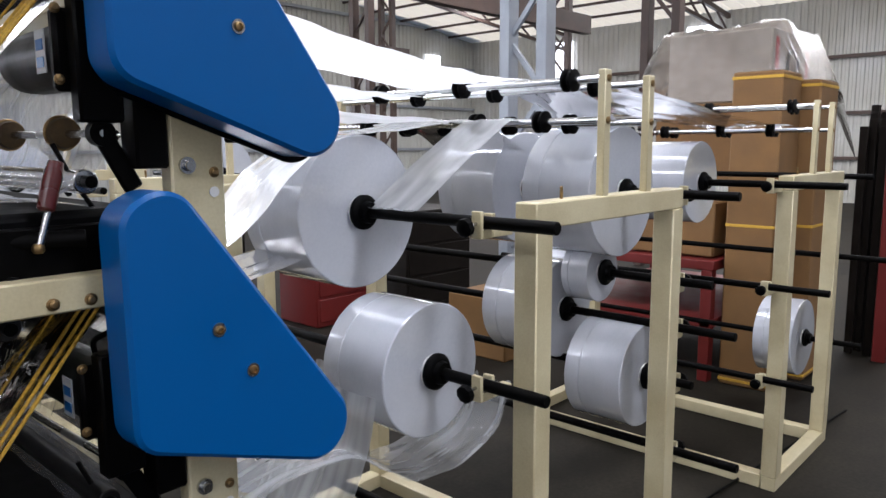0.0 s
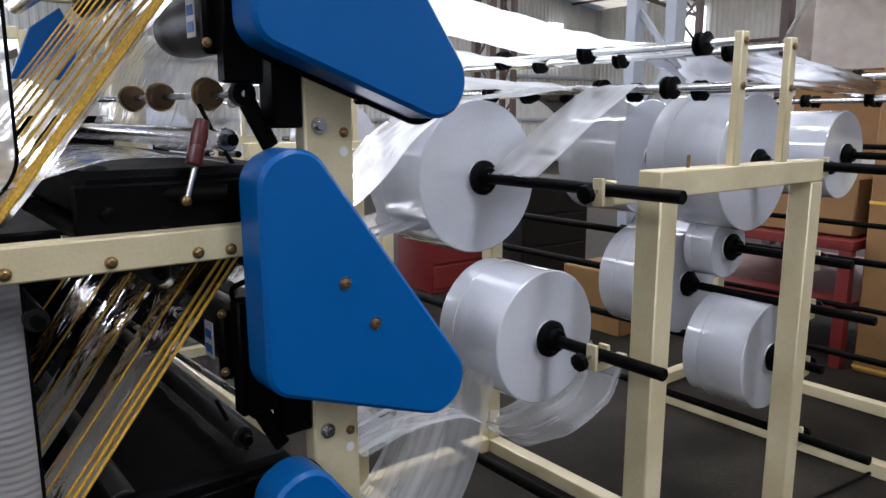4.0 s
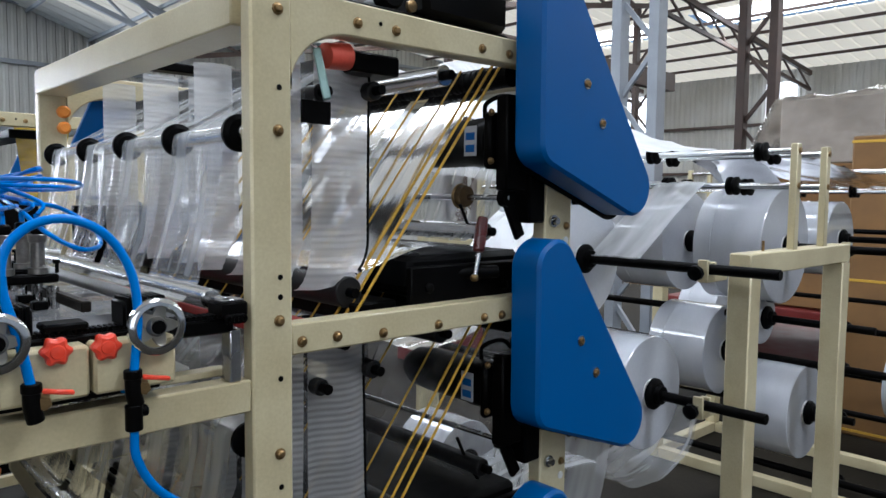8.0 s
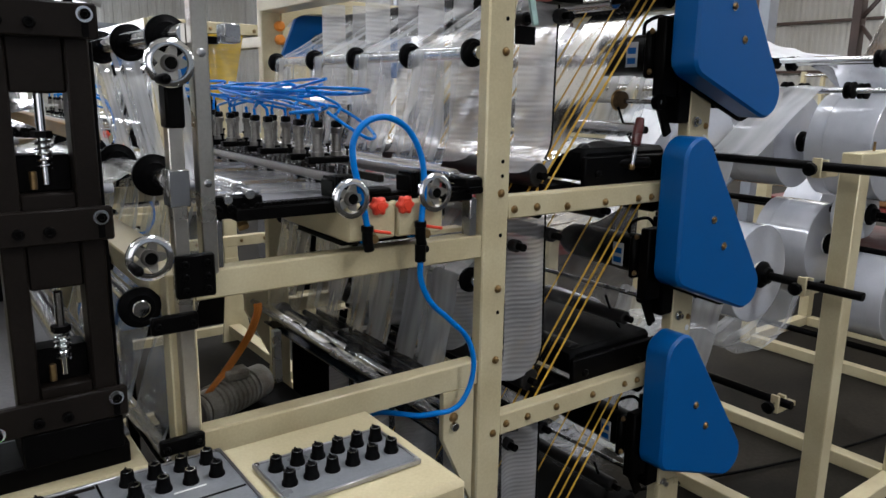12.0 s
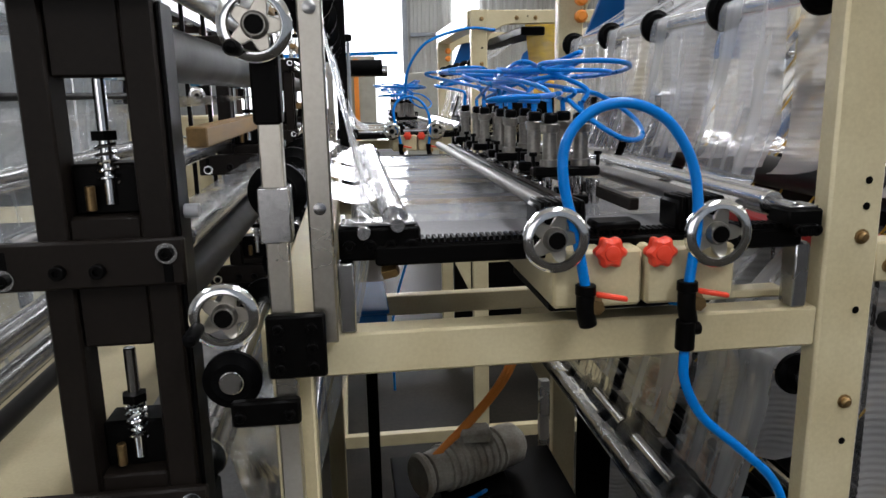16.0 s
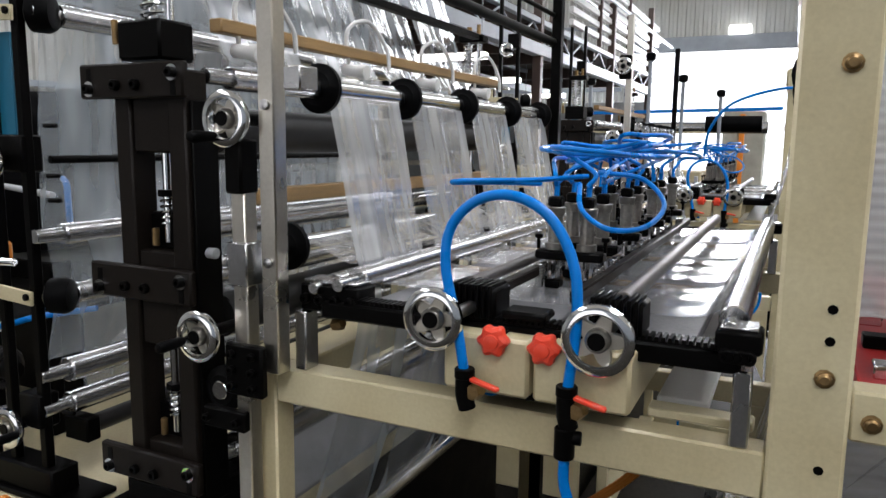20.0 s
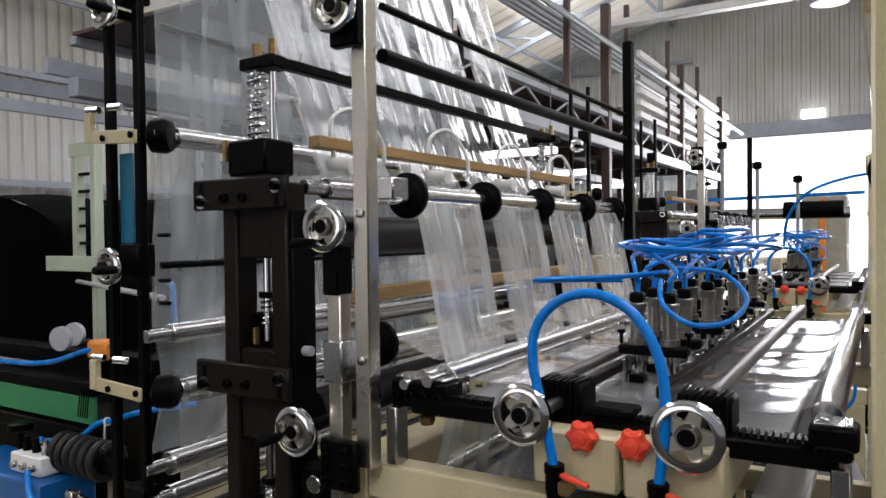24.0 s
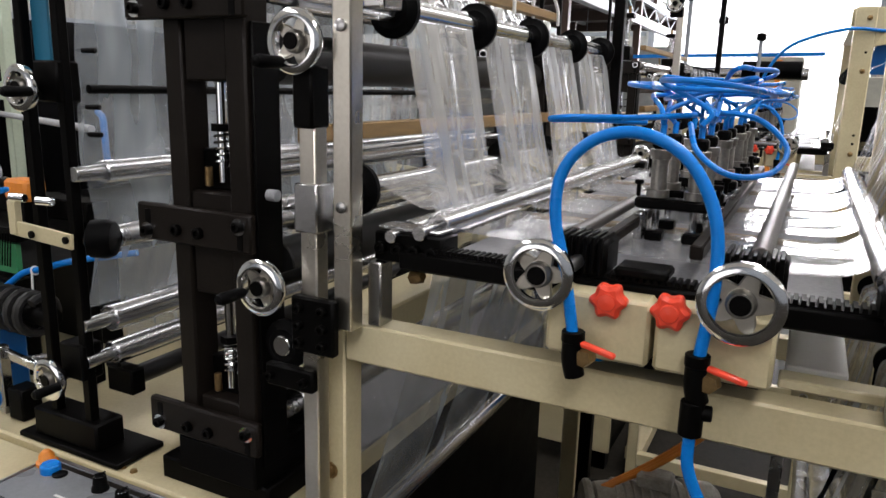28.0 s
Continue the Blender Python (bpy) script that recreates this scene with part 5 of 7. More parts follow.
# ---------- black nip towers ----------
def tower():
    t = thing("nip_tower", "tall grey-brown and black steel tower with springs and slotted plates", "tower", (-0.55, 0.9, 1.18), group="nip towers")
    for x0, x1 in ((-0.598, -0.566), (-0.492, -0.458)):
        part("upright", Form().box(x0, x1, 0.876, 0.922, 1.20, 1.862, 0.003), SLATE, t)
    part("web_plate", Form().box(-0.566, -0.492, 0.881, 0.918, 1.745, 1.862, 0.003), SLATE, t)
    part("web_plate", Form().box(-0.566, -0.492, 0.881, 0.918, 1.455, 1.60, 0.003), SLATE, t)
    part("web_plate", Form().box(-0.566, -0.492, 0.881, 0.918, 1.20, 1.30, 0.003), SLATE, t)
    part("flank", Form().box(-0.4575, -0.452, 0.884, 0.935, 1.21, 1.82, 0.002), BLACK, t)
    for z0, z1, n in ((1.822, 1.872, 0), (1.526, 1.578, 1), (1.236, 1.286, 2)):
        part("slotted_plate", Form().box(-0.652, -0.446, 0.862, 0.875, z0, z1, 0.003), SLATE, t)
        for x, z in ((-0.630, z0 + 0.014), (-0.464, z1 - 0.016)):
            part("slot", Form().box(x - 0.005, x + 0.005, 0.8612, 0.8625, z - 0.008, z + 0.03 if x < -0.5 else z + 0.008, 0.0004).box(x - 0.005, x + 0.005, 0.8612, 0.8625, z - 0.032 if x > -0.5 else z, z, 0.0004), BLACK, t)
            part("washer", Form().lathe((x, 0.862, z), (0, -1, 0), [(0, 0.0115), (0.003, 0.0115), (0.003, 0.006)], 16), CHROME, t)
            socket_bolt(t, x, 0.860, z, 0.0075)
        for x in (-0.575, -0.535):
            socket_bolt(t, x, 0.862, (z0 + z1) / 2 - 0.006, 0.008)
    for z in (1.60, 1.30):
        part("screw", Form().cyl((-0.527, 0.905, z + 0.01), (-0.527, 0.905, z + 0.145), 0.0068, 12), CHROME, t)
        part("spring", Form().tube([(-0.527 + 0.0105 * math.cos(a), 0.905 + 0.0105 * math.sin(a), z + 0.034 + 0.042 * a / (2 * math.pi * 5)) for a in [k * math.pi / 7 for k in range(71)]], 0.0021, 6), CHROME, t)
        part("nut", Form().lathe((-0.527, 0.905, z + 0.080), (0, 0, 1), [(0, 0.0145), (0.010, 0.0145)], 6), BLACK, t)
        part("pin", Form().cyl((-0.545, 0.895, z + 0.005), (-0.545, 0.895, z + 0.032), 0.0055, 10), BRASS, t)
        part("bearing_block", Form().box(-0.566, -0.492, 0.905, 0.95, z - 0.001, z + 0.055, 0.003), BLACK, t)
    part("base_plate", Form().box(-0.655, -0.445, 0.880, 0.99, 1.142, 1.180, 0.003), BLACK, t)
    part("base_block", Form().box(-0.60, -0.455, 0.865, 0.985, 1.1805, 1.2355, 0.003), BLACK, t)
    part("head_block", Form().box(-0.576, -0.492, 0.868, 0.935, 1.876, 1.932, 0.004), BLACK, t)
    part("air_hose", Form().tube(smooth([(-0.478, 0.92, 1.52), (-0.474, 0.915, 1.50), (-0.482, 0.905, 1.42), (-0.484, 0.905, 1.31), (-0.48, 0.91, 1.24), (-0.46, 0.93, 1.19)], 8), 0.004, 8), HOSE, t, "thin blue air hose")
    part("hose_fitting", Form().cyl((-0.4515, 0.905, 1.60), (-0.435, 0.905, 1.60), 0.008, 10), PANEL, t, "pale plastic hose fitting")
    part("fitting", Form().cyl((-0.585, 0.875, 1.90), (-0.587, 0.875, 1.935), 0.005, 10), BRASS, t)
    part("post", Form().cyl((-0.537, 0.90, 1.93), (-0.537, 0.90, 2.055), 0.0075, 12).cyl((-0.513, 0.91, 1.93), (-0.513, 0.91, 2.07), 0.006, 10), CHROME, t)
    part("spring", Form().tube([(-0.537 + 0.015 * math.cos(a), 0.90 + 0.015 * math.sin(a), 1.935 + 0.105 * a / (2 * math.pi * 9)) for a in [k * math.pi / 7 for k in range(127)]], 0.0028, 6), CHROME, t)
    part("head_bar", Form().box(-0.565, -0.49, 0.885, 0.93, 2.045, 2.065, 0.003), BLACK, t)
    part("nut", Form().lathe((-0.537, 0.90, 2.065), (0, 0, 1), [(0, 0.008), (0.022, 0.008), (0.022, 0.004)], 6).lathe((-0.513, 0.91, 2.065), (0, 0, 1), [(0, 0.007), (0.03, 0.006), (0.03, 0)], 6), BRASS, t)
    return t


tw = tower()
tw.matrix_basis = pose(-0.547, 0.914, 1.176)
copy_thing(tw, pose(-0.547, 2.05, 1.176))
for x, z, r, m, lab in ((-0.464, 1.853, 0.018, ROLLER, "polished roller between the nip towers"), (-0.50, 1.775, 0.036, GREY_ROLLER, "dark rubber nip roller"), (-0.47, 1.553, 0.018, ROLLER, "polished roller between the nip towers"),
                        (-0.50, 1.48, 0.036, GREY_ROLLER, "dark rubber nip roller"), (-0.58, 1.61, 0.02, ROLLER, "polished roller between the nip towers"), (-0.47, 1.26, 0.03, ROLLER, "polished roller between the nip towers")):
    roller("nip_roller", x, z, r, 0.99, 2.03, m, lab, "nip rollers")
lone("wood_bar", Form().box(-0.462, -0.438, 0.95, 2.05, 1.915, 1.935, 0.002), WOOD, "long yellow wooden bar across the machine", "bar", group="wooden bars")
lone("wood_bar", Form().box(-0.455, -0.43, 0.99, 2.0, 1.66, 1.685, 0.002), WOOD, "long yellow wooden bar across the machine", "bar", group="wooden bars")
lone("cross_bar", Form().box(-0.515, -0.495, 0.94, 2.03, 2.045, 2.062, 0.002), BLACK, "black steel cross bar over the machine", "bar", group="cross bars")
for k in range(4):
    lone("white_hose", Form().tube(smooth([(-0.45, 1.0 + 0.3 * k, 1.90), (-0.445, 0.99 + 0.3 * k, 1.965), (-0.43, 1.04 + 0.3 * k, 1.985), (-0.42, 1.09 + 0.3 * k, 1.94), (-0.42, 1.10 + 0.3 * k, 1.90)], 8), 0.004, 8), WHITE, "thin white hose looped over the wooden bar", "hose", group="white hoses")
    lone("blower", Form().cyl((-0.46, 1.0 + 0.3 * k, 1.895), (-0.425, 1.0 + 0.3 * k, 1.89), 0.011, 12).cyl((-0.425, 1.0 + 0.3 * k, 1.89), (-0.41, 1.0 + 0.3 * k, 1.888), 0.014, 12), WHITE, "small white air nozzle", "nozzle", group="air nozzles")


# second, open tower further along
def open_tower():
    t = thing("open_tower", "open black steel tower of two slim uprights", "tower", (-0.82, 0.9, 1.18), group="open towers")
    for x0 in (-0.894, -0.811):
        part("upright", Form().box(x0, x0 + 0.017, 0.884, 0.900, 1.19, 2.45, 0.002), BLACK, t)
    part("teal_panel", Form().box(-0.876, -0.838, 0.9005, 0.905, 1.765, 1.93, 0.001), TEAL, t, "teal plate between the uprights")
    part("foot", Form().box(-0.93, -0.775, 0.875, 0.93, 1.152, 1.20, 0.004), BLACK, t)
    part("foot_plate", Form().box(-0.96, -0.72, 0.866, 0.96, 1.142, 1.152, 0.002), BLACK, t)
    for z in (1.955, 1.50):
        part("clamp_bar", Form().beam((-0.925, 0.876, z + 0.006), (-0.792, 0.876, z - 0.002), 0.006, 0.024, 0.001), CREAM, t, "pale clamp bar")
        part("clamp_tab", Form().box(-0.934, -0.916, 0.870, 0.882, z - 0.004, z + 0.05, 0.001), CREAM, t, "pale clamp tab")
        for x in (-0.88, -0.80):
            part("bolt", Form().lathe((x, 0.872, z + 0.001), (0, -1, 0), [(0, 0.006), (0.004, 0.006), (0.005, 0)], 8), BLACK, t)
        for x in (-0.93, -0.865):
            part("pin", Form().cyl((x, 0.875, z + 0.055), (x + 0.028, 0.88, z + 0.055), 0.007, 10), CHROME, t)
        part("end_cap", Form().lathe((-0.788, 0.90, z), (1, 0.6, 0), [(0, 0.018), (0.006, 0.029), (0.03, 0.031), (0.04, 0.026), (0.044, 0.016)], 20), RUBBER, t)
    for z in (2.22, 1.735, 1.30):
        part("slide", Form().box(-0.848, -0.795, 0.876, 0.915, z - 0.03, z + 0.03, 0.003), BLACK, t)
    for z in (2.25, 1.78, 1.70, 1.66, 1.30):
        part("peg", Form().cyl((-0.768, 0.90, z), (-0.745, 0.905, z), 0.004, 8), BLACK, t)
    return t


ot = open_tower()
copy_thing(ot, pose(-0.82, 2.05, 1.18))
for z in (2.175, 1.725, 1.275):
    handwheel(-0.842, 0.852, z, 0.034, handle=170)
for x, z, r, m in ((-0.765, 1.955, 0.018, ROLLER), (-0.79, 1.60, 0.018, ROLLER), (-0.77, 1.50, 0.018, STEEL), (-0.80, 1.36, 0.022, ROLLER), (-0.80, 1.30, 0.02, ROLLER)):
    roller("film_roller", x, z, r, 0.935, 2.0, m, "polished roller of the open tower", "open tower rollers")
for z in (2.30, 2.16, 1.725):
    lone("cross_bar", Form().cyl((-0.80, 0.93, z), (-0.80, 2.05, z), 0.007, 10), BLACK, "black steel cross bar over the machine", "bar", group="cross bars")
t = thing("lower_nip_roller", "dark rubber roller in black blocks over the bench", "roller", (-0.80, 1.46, 1.22))
part("barrel", Form().cyl((-0.80, 0.975, 1.245), (-0.80, 1.99, 1.245), 0.017, 22, 0.002), GREY_ROLLER, t)
for y in (0.945, 1.9905):
    part("block", Form().box(-0.83, -0.77, y, y + 0.0295, 1.2255, 1.27, 0.003), BLACK, t)
web("film_web", [(-0.82, 1.38), (-0.828, 1.35), (-0.824, 1.315), (-0.818, 1.30)], 0.985, 1.97, FILMSHEET, "wide clear film led down to the lower roller", seed=131, wave=0.004)

# film between the towers
for k, (a, b) in enumerate(LANES):
        web("film_web", [(-0.46, 1.873), (-0.50, 1.90), (-0.58, 2.10), (-0.66, 2.35), (-0.72, 2.55), (-0.76, 2.57), (-0.80, 2.50)], a, b, FILMUP, "clear glossy film strip rising over the machine", seed=80 + k)
web("film_web", [(-0.80, 2.50), (-0.79, 2.25), (-0.782, 2.0), (-0.786, 1.95), (-0.80, 1.80), (-0.81, 1.63), (-0.80, 1.585), (-0.79, 1.5), (-0.82, 1.38)], 0.914, 1.98, FILMSHEET, "wide milky film sheet hanging in the open tower", seed=91)
web("film_web", [(-0.48, 1.72), (-0.60, 1.70), (-0.70, 1.69), (-0.80, 1.62)], 1.02, 1.97, FILMCLEAR, "clear film web between the towers", seed=95)
web("film_web", [(-0.48, 1.53), (-0.60, 1.50), (-0.72, 1.44), (-0.80, 1.385)], 1.02, 1.97, FILMCLEAR, "clear film web between the towers", seed=96)
web("film_web", [(-0.36, 1.093), (-0.40, 1.14), (-0.43, 1.20), (-0.45, 1.27)], 1.02, 1.97, FILMCLEAR, "clear film web between the bench and the table", seed=97)
for k, (a, b) in enumerate(LANES):
    web("film_web", [(-0.238, 1.548), (-0.262, 1.42), (-0.315, 1.24), (-0.352, 1.12), (-0.372, 1.062)], a, b, FILMSHEET, "clear film strip hanging from the table edge to the lower roller", seed=160 + k)
roller("film_roller", -0.76, 2.55, 0.018, 0.955, 2.0, ROLLER, "polished roller at the top of the tower", "open tower rollers")

# rows of heat-seal dots on the rising strips
for k, (a, b) in enumerate(LANES):
    dots = Form()
    for q in range(13):
        s = q / 12
        x, z = -0.247 - 0.048 * s, 1.60 + 0.215 * s
        y = a + (b - a) * (0.56 + 0.03 * math.sin(q * 0.9 + k))
        dots.lathe((x + 0.004, y, z), (0.96, 0, 0.22), [(0, 0.0036), (0.0012, 0.0026), (0.0012, 0)], 8)
    lone("seal_dots", dots, FILMWHITE, "row of small white seal dots on a film strip", "seal marks", kind="stuff")

# ---------- bench and console ----------
t = thing("machine_bench", "cream-painted steel bench that carries the towers", "bench", (-1.2, 1.4, 0))
part("top", Form().box(-2.3, -0.42, 0.864, 2.12, 1.10, 1.14, 0.004), CREAM, t)
part("front_panel", Form().box(-2.28, -0.44, 0.872, 0.89, 0.10, 1.10, 0.004), CREAM, t)
# this panel's black puts the dark void under the table into its colour
part("side_panel", Form().box(-0.46, -0.44, 0.895, 2.10, 0.10, 1.10, 0.004), BLACK, t, "side panel coloured black for the dark void under the table")
# added sheet tones down the cream bench where film and rollers would cover it
part("tray", Form().box(-0.66, -0.421, 0.99, 2.10, 1.1405, 1.147, 0.002), BEDSTEEL, t, "grey metal sheet added over the bench top, for film and rollers")
for x in (-2.2, -1.3, -0.5):
    part("foot", Form().box(x - 0.04, x + 0.04, 0.90, 0.98, 0, 0.10, 0.004), BLACK, t)
    part("foot", Form().box(x - 0.04, x + 0.04, 2.0, 2.08, 0, 0.10, 0.004), BLACK, t)
for x in (-0.725, -0.700):
    part("screw", Form().lathe((x, 0.880, 1.14), (0, 0, 1), [(0, 0.006), (0.004, 0.005), (0.005, 0)], 10), BRASS, t)

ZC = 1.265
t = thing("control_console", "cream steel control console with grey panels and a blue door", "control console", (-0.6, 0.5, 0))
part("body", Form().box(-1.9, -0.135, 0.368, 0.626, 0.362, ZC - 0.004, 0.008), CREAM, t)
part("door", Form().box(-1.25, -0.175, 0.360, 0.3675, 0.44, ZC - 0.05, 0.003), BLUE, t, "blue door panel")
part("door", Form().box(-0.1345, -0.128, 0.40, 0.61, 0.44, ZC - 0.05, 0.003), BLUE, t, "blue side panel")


def panel(x0, x1, y0, y1, knobs):
    p = part("panel", Form().box(x0, x1, y0, y1, ZC - 0.003, ZC + 0.002, 0.001), CONSOLE, t, "dark grey control panel")
    part("trim", Form().box(x0 - 0.004, x1 + 0.004, y0 - 0.004, y0, ZC - 0.003, ZC + 0.004, 0.001).box(x0 - 0.004, x1 + 0.004, y1, y1 + 0.004, ZC - 0.003, ZC + 0.004, 0.001)
         .box(x0 - 0.004, x0, y0, y1, ZC - 0.003, ZC + 0.004, 0.001).box(x1, x1 + 0.004, y0, y1, ZC - 0.003, ZC + 0.004, 0.001), TRIM, p)
    for x in (x0 + 0.001, x1 - 0.001):
        for y in (y0 + 0.001, y1 - 0.001):
            part("screw", Form().lathe((x, y, ZC + 0.002), (0, 0, 1), [(0, 0.004), (0.003, 0.003), (0.003, 0)], 8), STEEL, p)
    for x, y in knobs:
        k = part("knob", Form().lathe((x, y, ZC + 0.002), (0, 0, 1), [(0, 0.0105), (0.004, 0.010), (0.006, 0.0085), (0.018, 0.0075), (0.019, 0)], 14), RUBBER, p)
        part("cap", Form().lathe((x, y, ZC + 0.0191), (0, 0, 1), [(0, 0.0066), (0.0012, 0.0062), (0.0014, 0)], 14), CHROME, k, "chrome cap")
        part("pointer", Form().box(x - 0.0012, x + 0.0012, y - 0.001, y + 0.0085, ZC + 0.0206, ZC + 0.0218, 0.0003), RUBBER, k)
    return p


panel(-0.352, -0.168, 0.437, 0.545, [(-0.334 + i * 0.030, 0.52 if j else 0.478) for i in range(6) for j in (0, 1)])
p = panel(-0.80, -0.378, 0.385, 0.612, [(-0.50 + 0.033 * i, 0.590 - 0.038 * j) for i in range(4) for j in (0, 1)] + [(-0.505, 0.47), (-0.47, 0.47), (-0.505, 0.425), (-0.465, 0.425), (-0.555, 0.485), (-0.632, 0.478), (-0.60, 0.582), (-0.635, 0.582), (-0.685, 0.592)])
part("divider", Form().box(-0.534, -0.531, 0.387, 0.61, ZC + 0.002, ZC + 0.0032, 0.0004).box(-0.80, -0.534, 0.523, 0.526, ZC + 0.002, ZC + 0.0032, 0.0004).box(-0.531, -0.38, 0.505, 0.508, ZC + 0.002, ZC + 0.0032, 0.0004), BLACK, p)
for x in (-0.600, -0.665):
    d = part("display", Form().box(x - 0.026, x + 0.026, 0.472, 0.500, ZC + 0.002, ZC + 0.005, 0.001), BLACK, p, "black counter display with lit digits")
    for i in range(3):
        part("digit_red", Form().box(x - 0.018 + i * 0.013, x - 0.009 + i * 0.013, 0.488, 0.497, ZC + 0.0052, ZC + 0.0058, 0.0001), LEDRED, d)
        part("digit_green", Form().box(x - 0.018 + i * 0.013, x - 0.009 + i * 0.013, 0.476, 0.484, ZC + 0.0052, ZC + 0.0058, 0.0001), LEDGREEN, d)
for x, y in ((-0.565, 0.590), (-0.640, 0.589), (-0.435, 0.40), (-0.40, 0.41), (-0.755, 0.590)):
    part("button", Form().lathe((x, y, ZC + 0.002), (0, 0, 1), [(0, 0.009), (0.002, 0.009), (0.003, 0.007), (0.003, 0)], 14), RUBBER, p)
part("lamp_button", Form().lathe((-0.772, 0.590, ZC + 0.002), (0, 0, 1), [(0, 0.012), (0.009, 0.012), (0.011, 0.010), (0.011, 0)], 16), HOSE, p, "blue push button")
part("amber_lamp", Form().lathe((-0.793, 0.600, ZC + 0.002), (0, 0, 1), [(0, 0.013), (0.004, 0.013), (0.006, 0.010), (0.013, 0.009), (0.018, 0.005), (0.019, 0)], 16), ORANGE, p, "amber dome lamp")
sc = part("touch_screen", Form().box(-0.79, -0.70, 0.42, 0.520, ZC + 0.002, ZC + 0.009, 0.002), mat("grey_green_bezel", (0.22, 0.27, 0.27), 0.4), p, "touch screen in a grey bezel")
part("screen", Form().box(-0.783, -0.712, 0.43, 0.508, ZC + 0.0092, ZC + 0.0102, 0.0002), glow_mat("lit_screen", (0.85, 0.95, 1.0), 1.3), sc, "lit white screen")
part("header_bar", Form().box(-0.80, -0.535, 0.6015, 0.6085, ZC + 0.002, ZC + 0.0027, 0.0002), SLATE, p, "dark printed header bar")
part("header_bar", Form().box(-0.695, -0.54, 0.511, 0.519, ZC + 0.002, ZC + 0.0027, 0.0002), SLATE, p, "dark printed header bar")
for x, y in ((-0.60, 0.558), (-0.70, 0.558), (-0.59, 0.45), (-0.70, 0.45), (-0.44, 0.535), (-0.42, 0.47)):
    part("label_bar", Form().box(x - 0.02, x + 0.02, y - 0.0018, y + 0.0018, ZC + 0.002, ZC + 0.0026, 0.0002), WHITE, p)

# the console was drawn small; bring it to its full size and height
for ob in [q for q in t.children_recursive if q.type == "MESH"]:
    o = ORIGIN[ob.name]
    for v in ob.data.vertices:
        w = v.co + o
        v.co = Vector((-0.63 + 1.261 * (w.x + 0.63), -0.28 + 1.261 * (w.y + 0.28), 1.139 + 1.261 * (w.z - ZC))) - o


# ---------- unwind stands ----------
def unwind_stand(x0, x1, y0, y1, at):
    s = thing("unwind_stand", "cream-painted square-tube unwind stand for film rolls", "roll stand", at, group="unwind stands")
    H = 1.566
    for ya, yb in ((y0, y0 + 0.075), (y1 - 0.075, y1)):
        for xa in (x0, x1 - 0.075):
            part("post", Form().box(xa, xa + 0.075, ya, yb, 0.07, H - 0.07, 0.004), CREAM, s)
        part("top_beam", Form().box(x0, x1, ya + 0.002, yb - 0.002, H - 0.07, H, 0.004), CREAM, s)
        part("base_beam", Form().box(x0 - 0.0, x1, ya + 0.002, yb - 0.002, 0, 0.07, 0.004), CREAM, s)
        for xm in (x0 + 0.36, x0 + 0.63):
            part("rod_post", Form().box(xm - 0.018, xm + 0.018, ya + 0.01, ya + 0.035, H - 0.002, 1.93, 0.003), CREAM, s)
            for z in (1.905, 1.785):
                part("bolt", Form().lathe((xm, ya + 0.01, z), (0, -1, 0), [(0, 0.011), (0.004, 0.011), (0.006, 0.007), (0.006, 0)], 10), BRASS, s)
    for xa in (x0, x1 - 0.075):
        part("side_beam", Form().box(xa + 0.002, xa + 0.073, y0 + 0.076, y1 - 0.076, 0.0, 0.068, 0.004), CREAM, s)
    part("hook", Form().cyl((x0 + 0.17, y0 + 0.04, H), (x0 + 0.17, y0 + 0.04, H + 0.035), 0.005, 8), BRASS, s)
    for xm in (x0 + 0.36, x0 + 0.63):
        for z, ds in ((1.905, (0.12, 0.55, 0.95)), (1.785, (0.22, 0.48, 0.80, 1.02))):
            r = part("guide_rod", Form().cyl((xm, y0 + 0.036, z), (xm, y1 - 0.042, z), 0.011, 14), CHROME, s, "chrome guide rod")
            for d in ds:
                dd = d + (0.07 if xm > x0 + 0.5 else 0)
                part("disc", Form().lathe((xm, y0 + dd, z), (0, 1, 0), [(0, 0.016), (0.004, 0.034), (0.012, 0.034), (0.016, 0.02), (0.024, 0.02), (0.028, 0.034), (0.036, 0.034), (0.04, 0.016)], 20), RUBBER, r, "black plastic lane disc")
    return s


S1 = (1.995, 2.87, 0.87, 2.45)
st1 = unwind_stand(*S1, (2.43, 1.66, 0))
copy_thing(st1, pose(2.43 + 2.07, 1.66, 0))


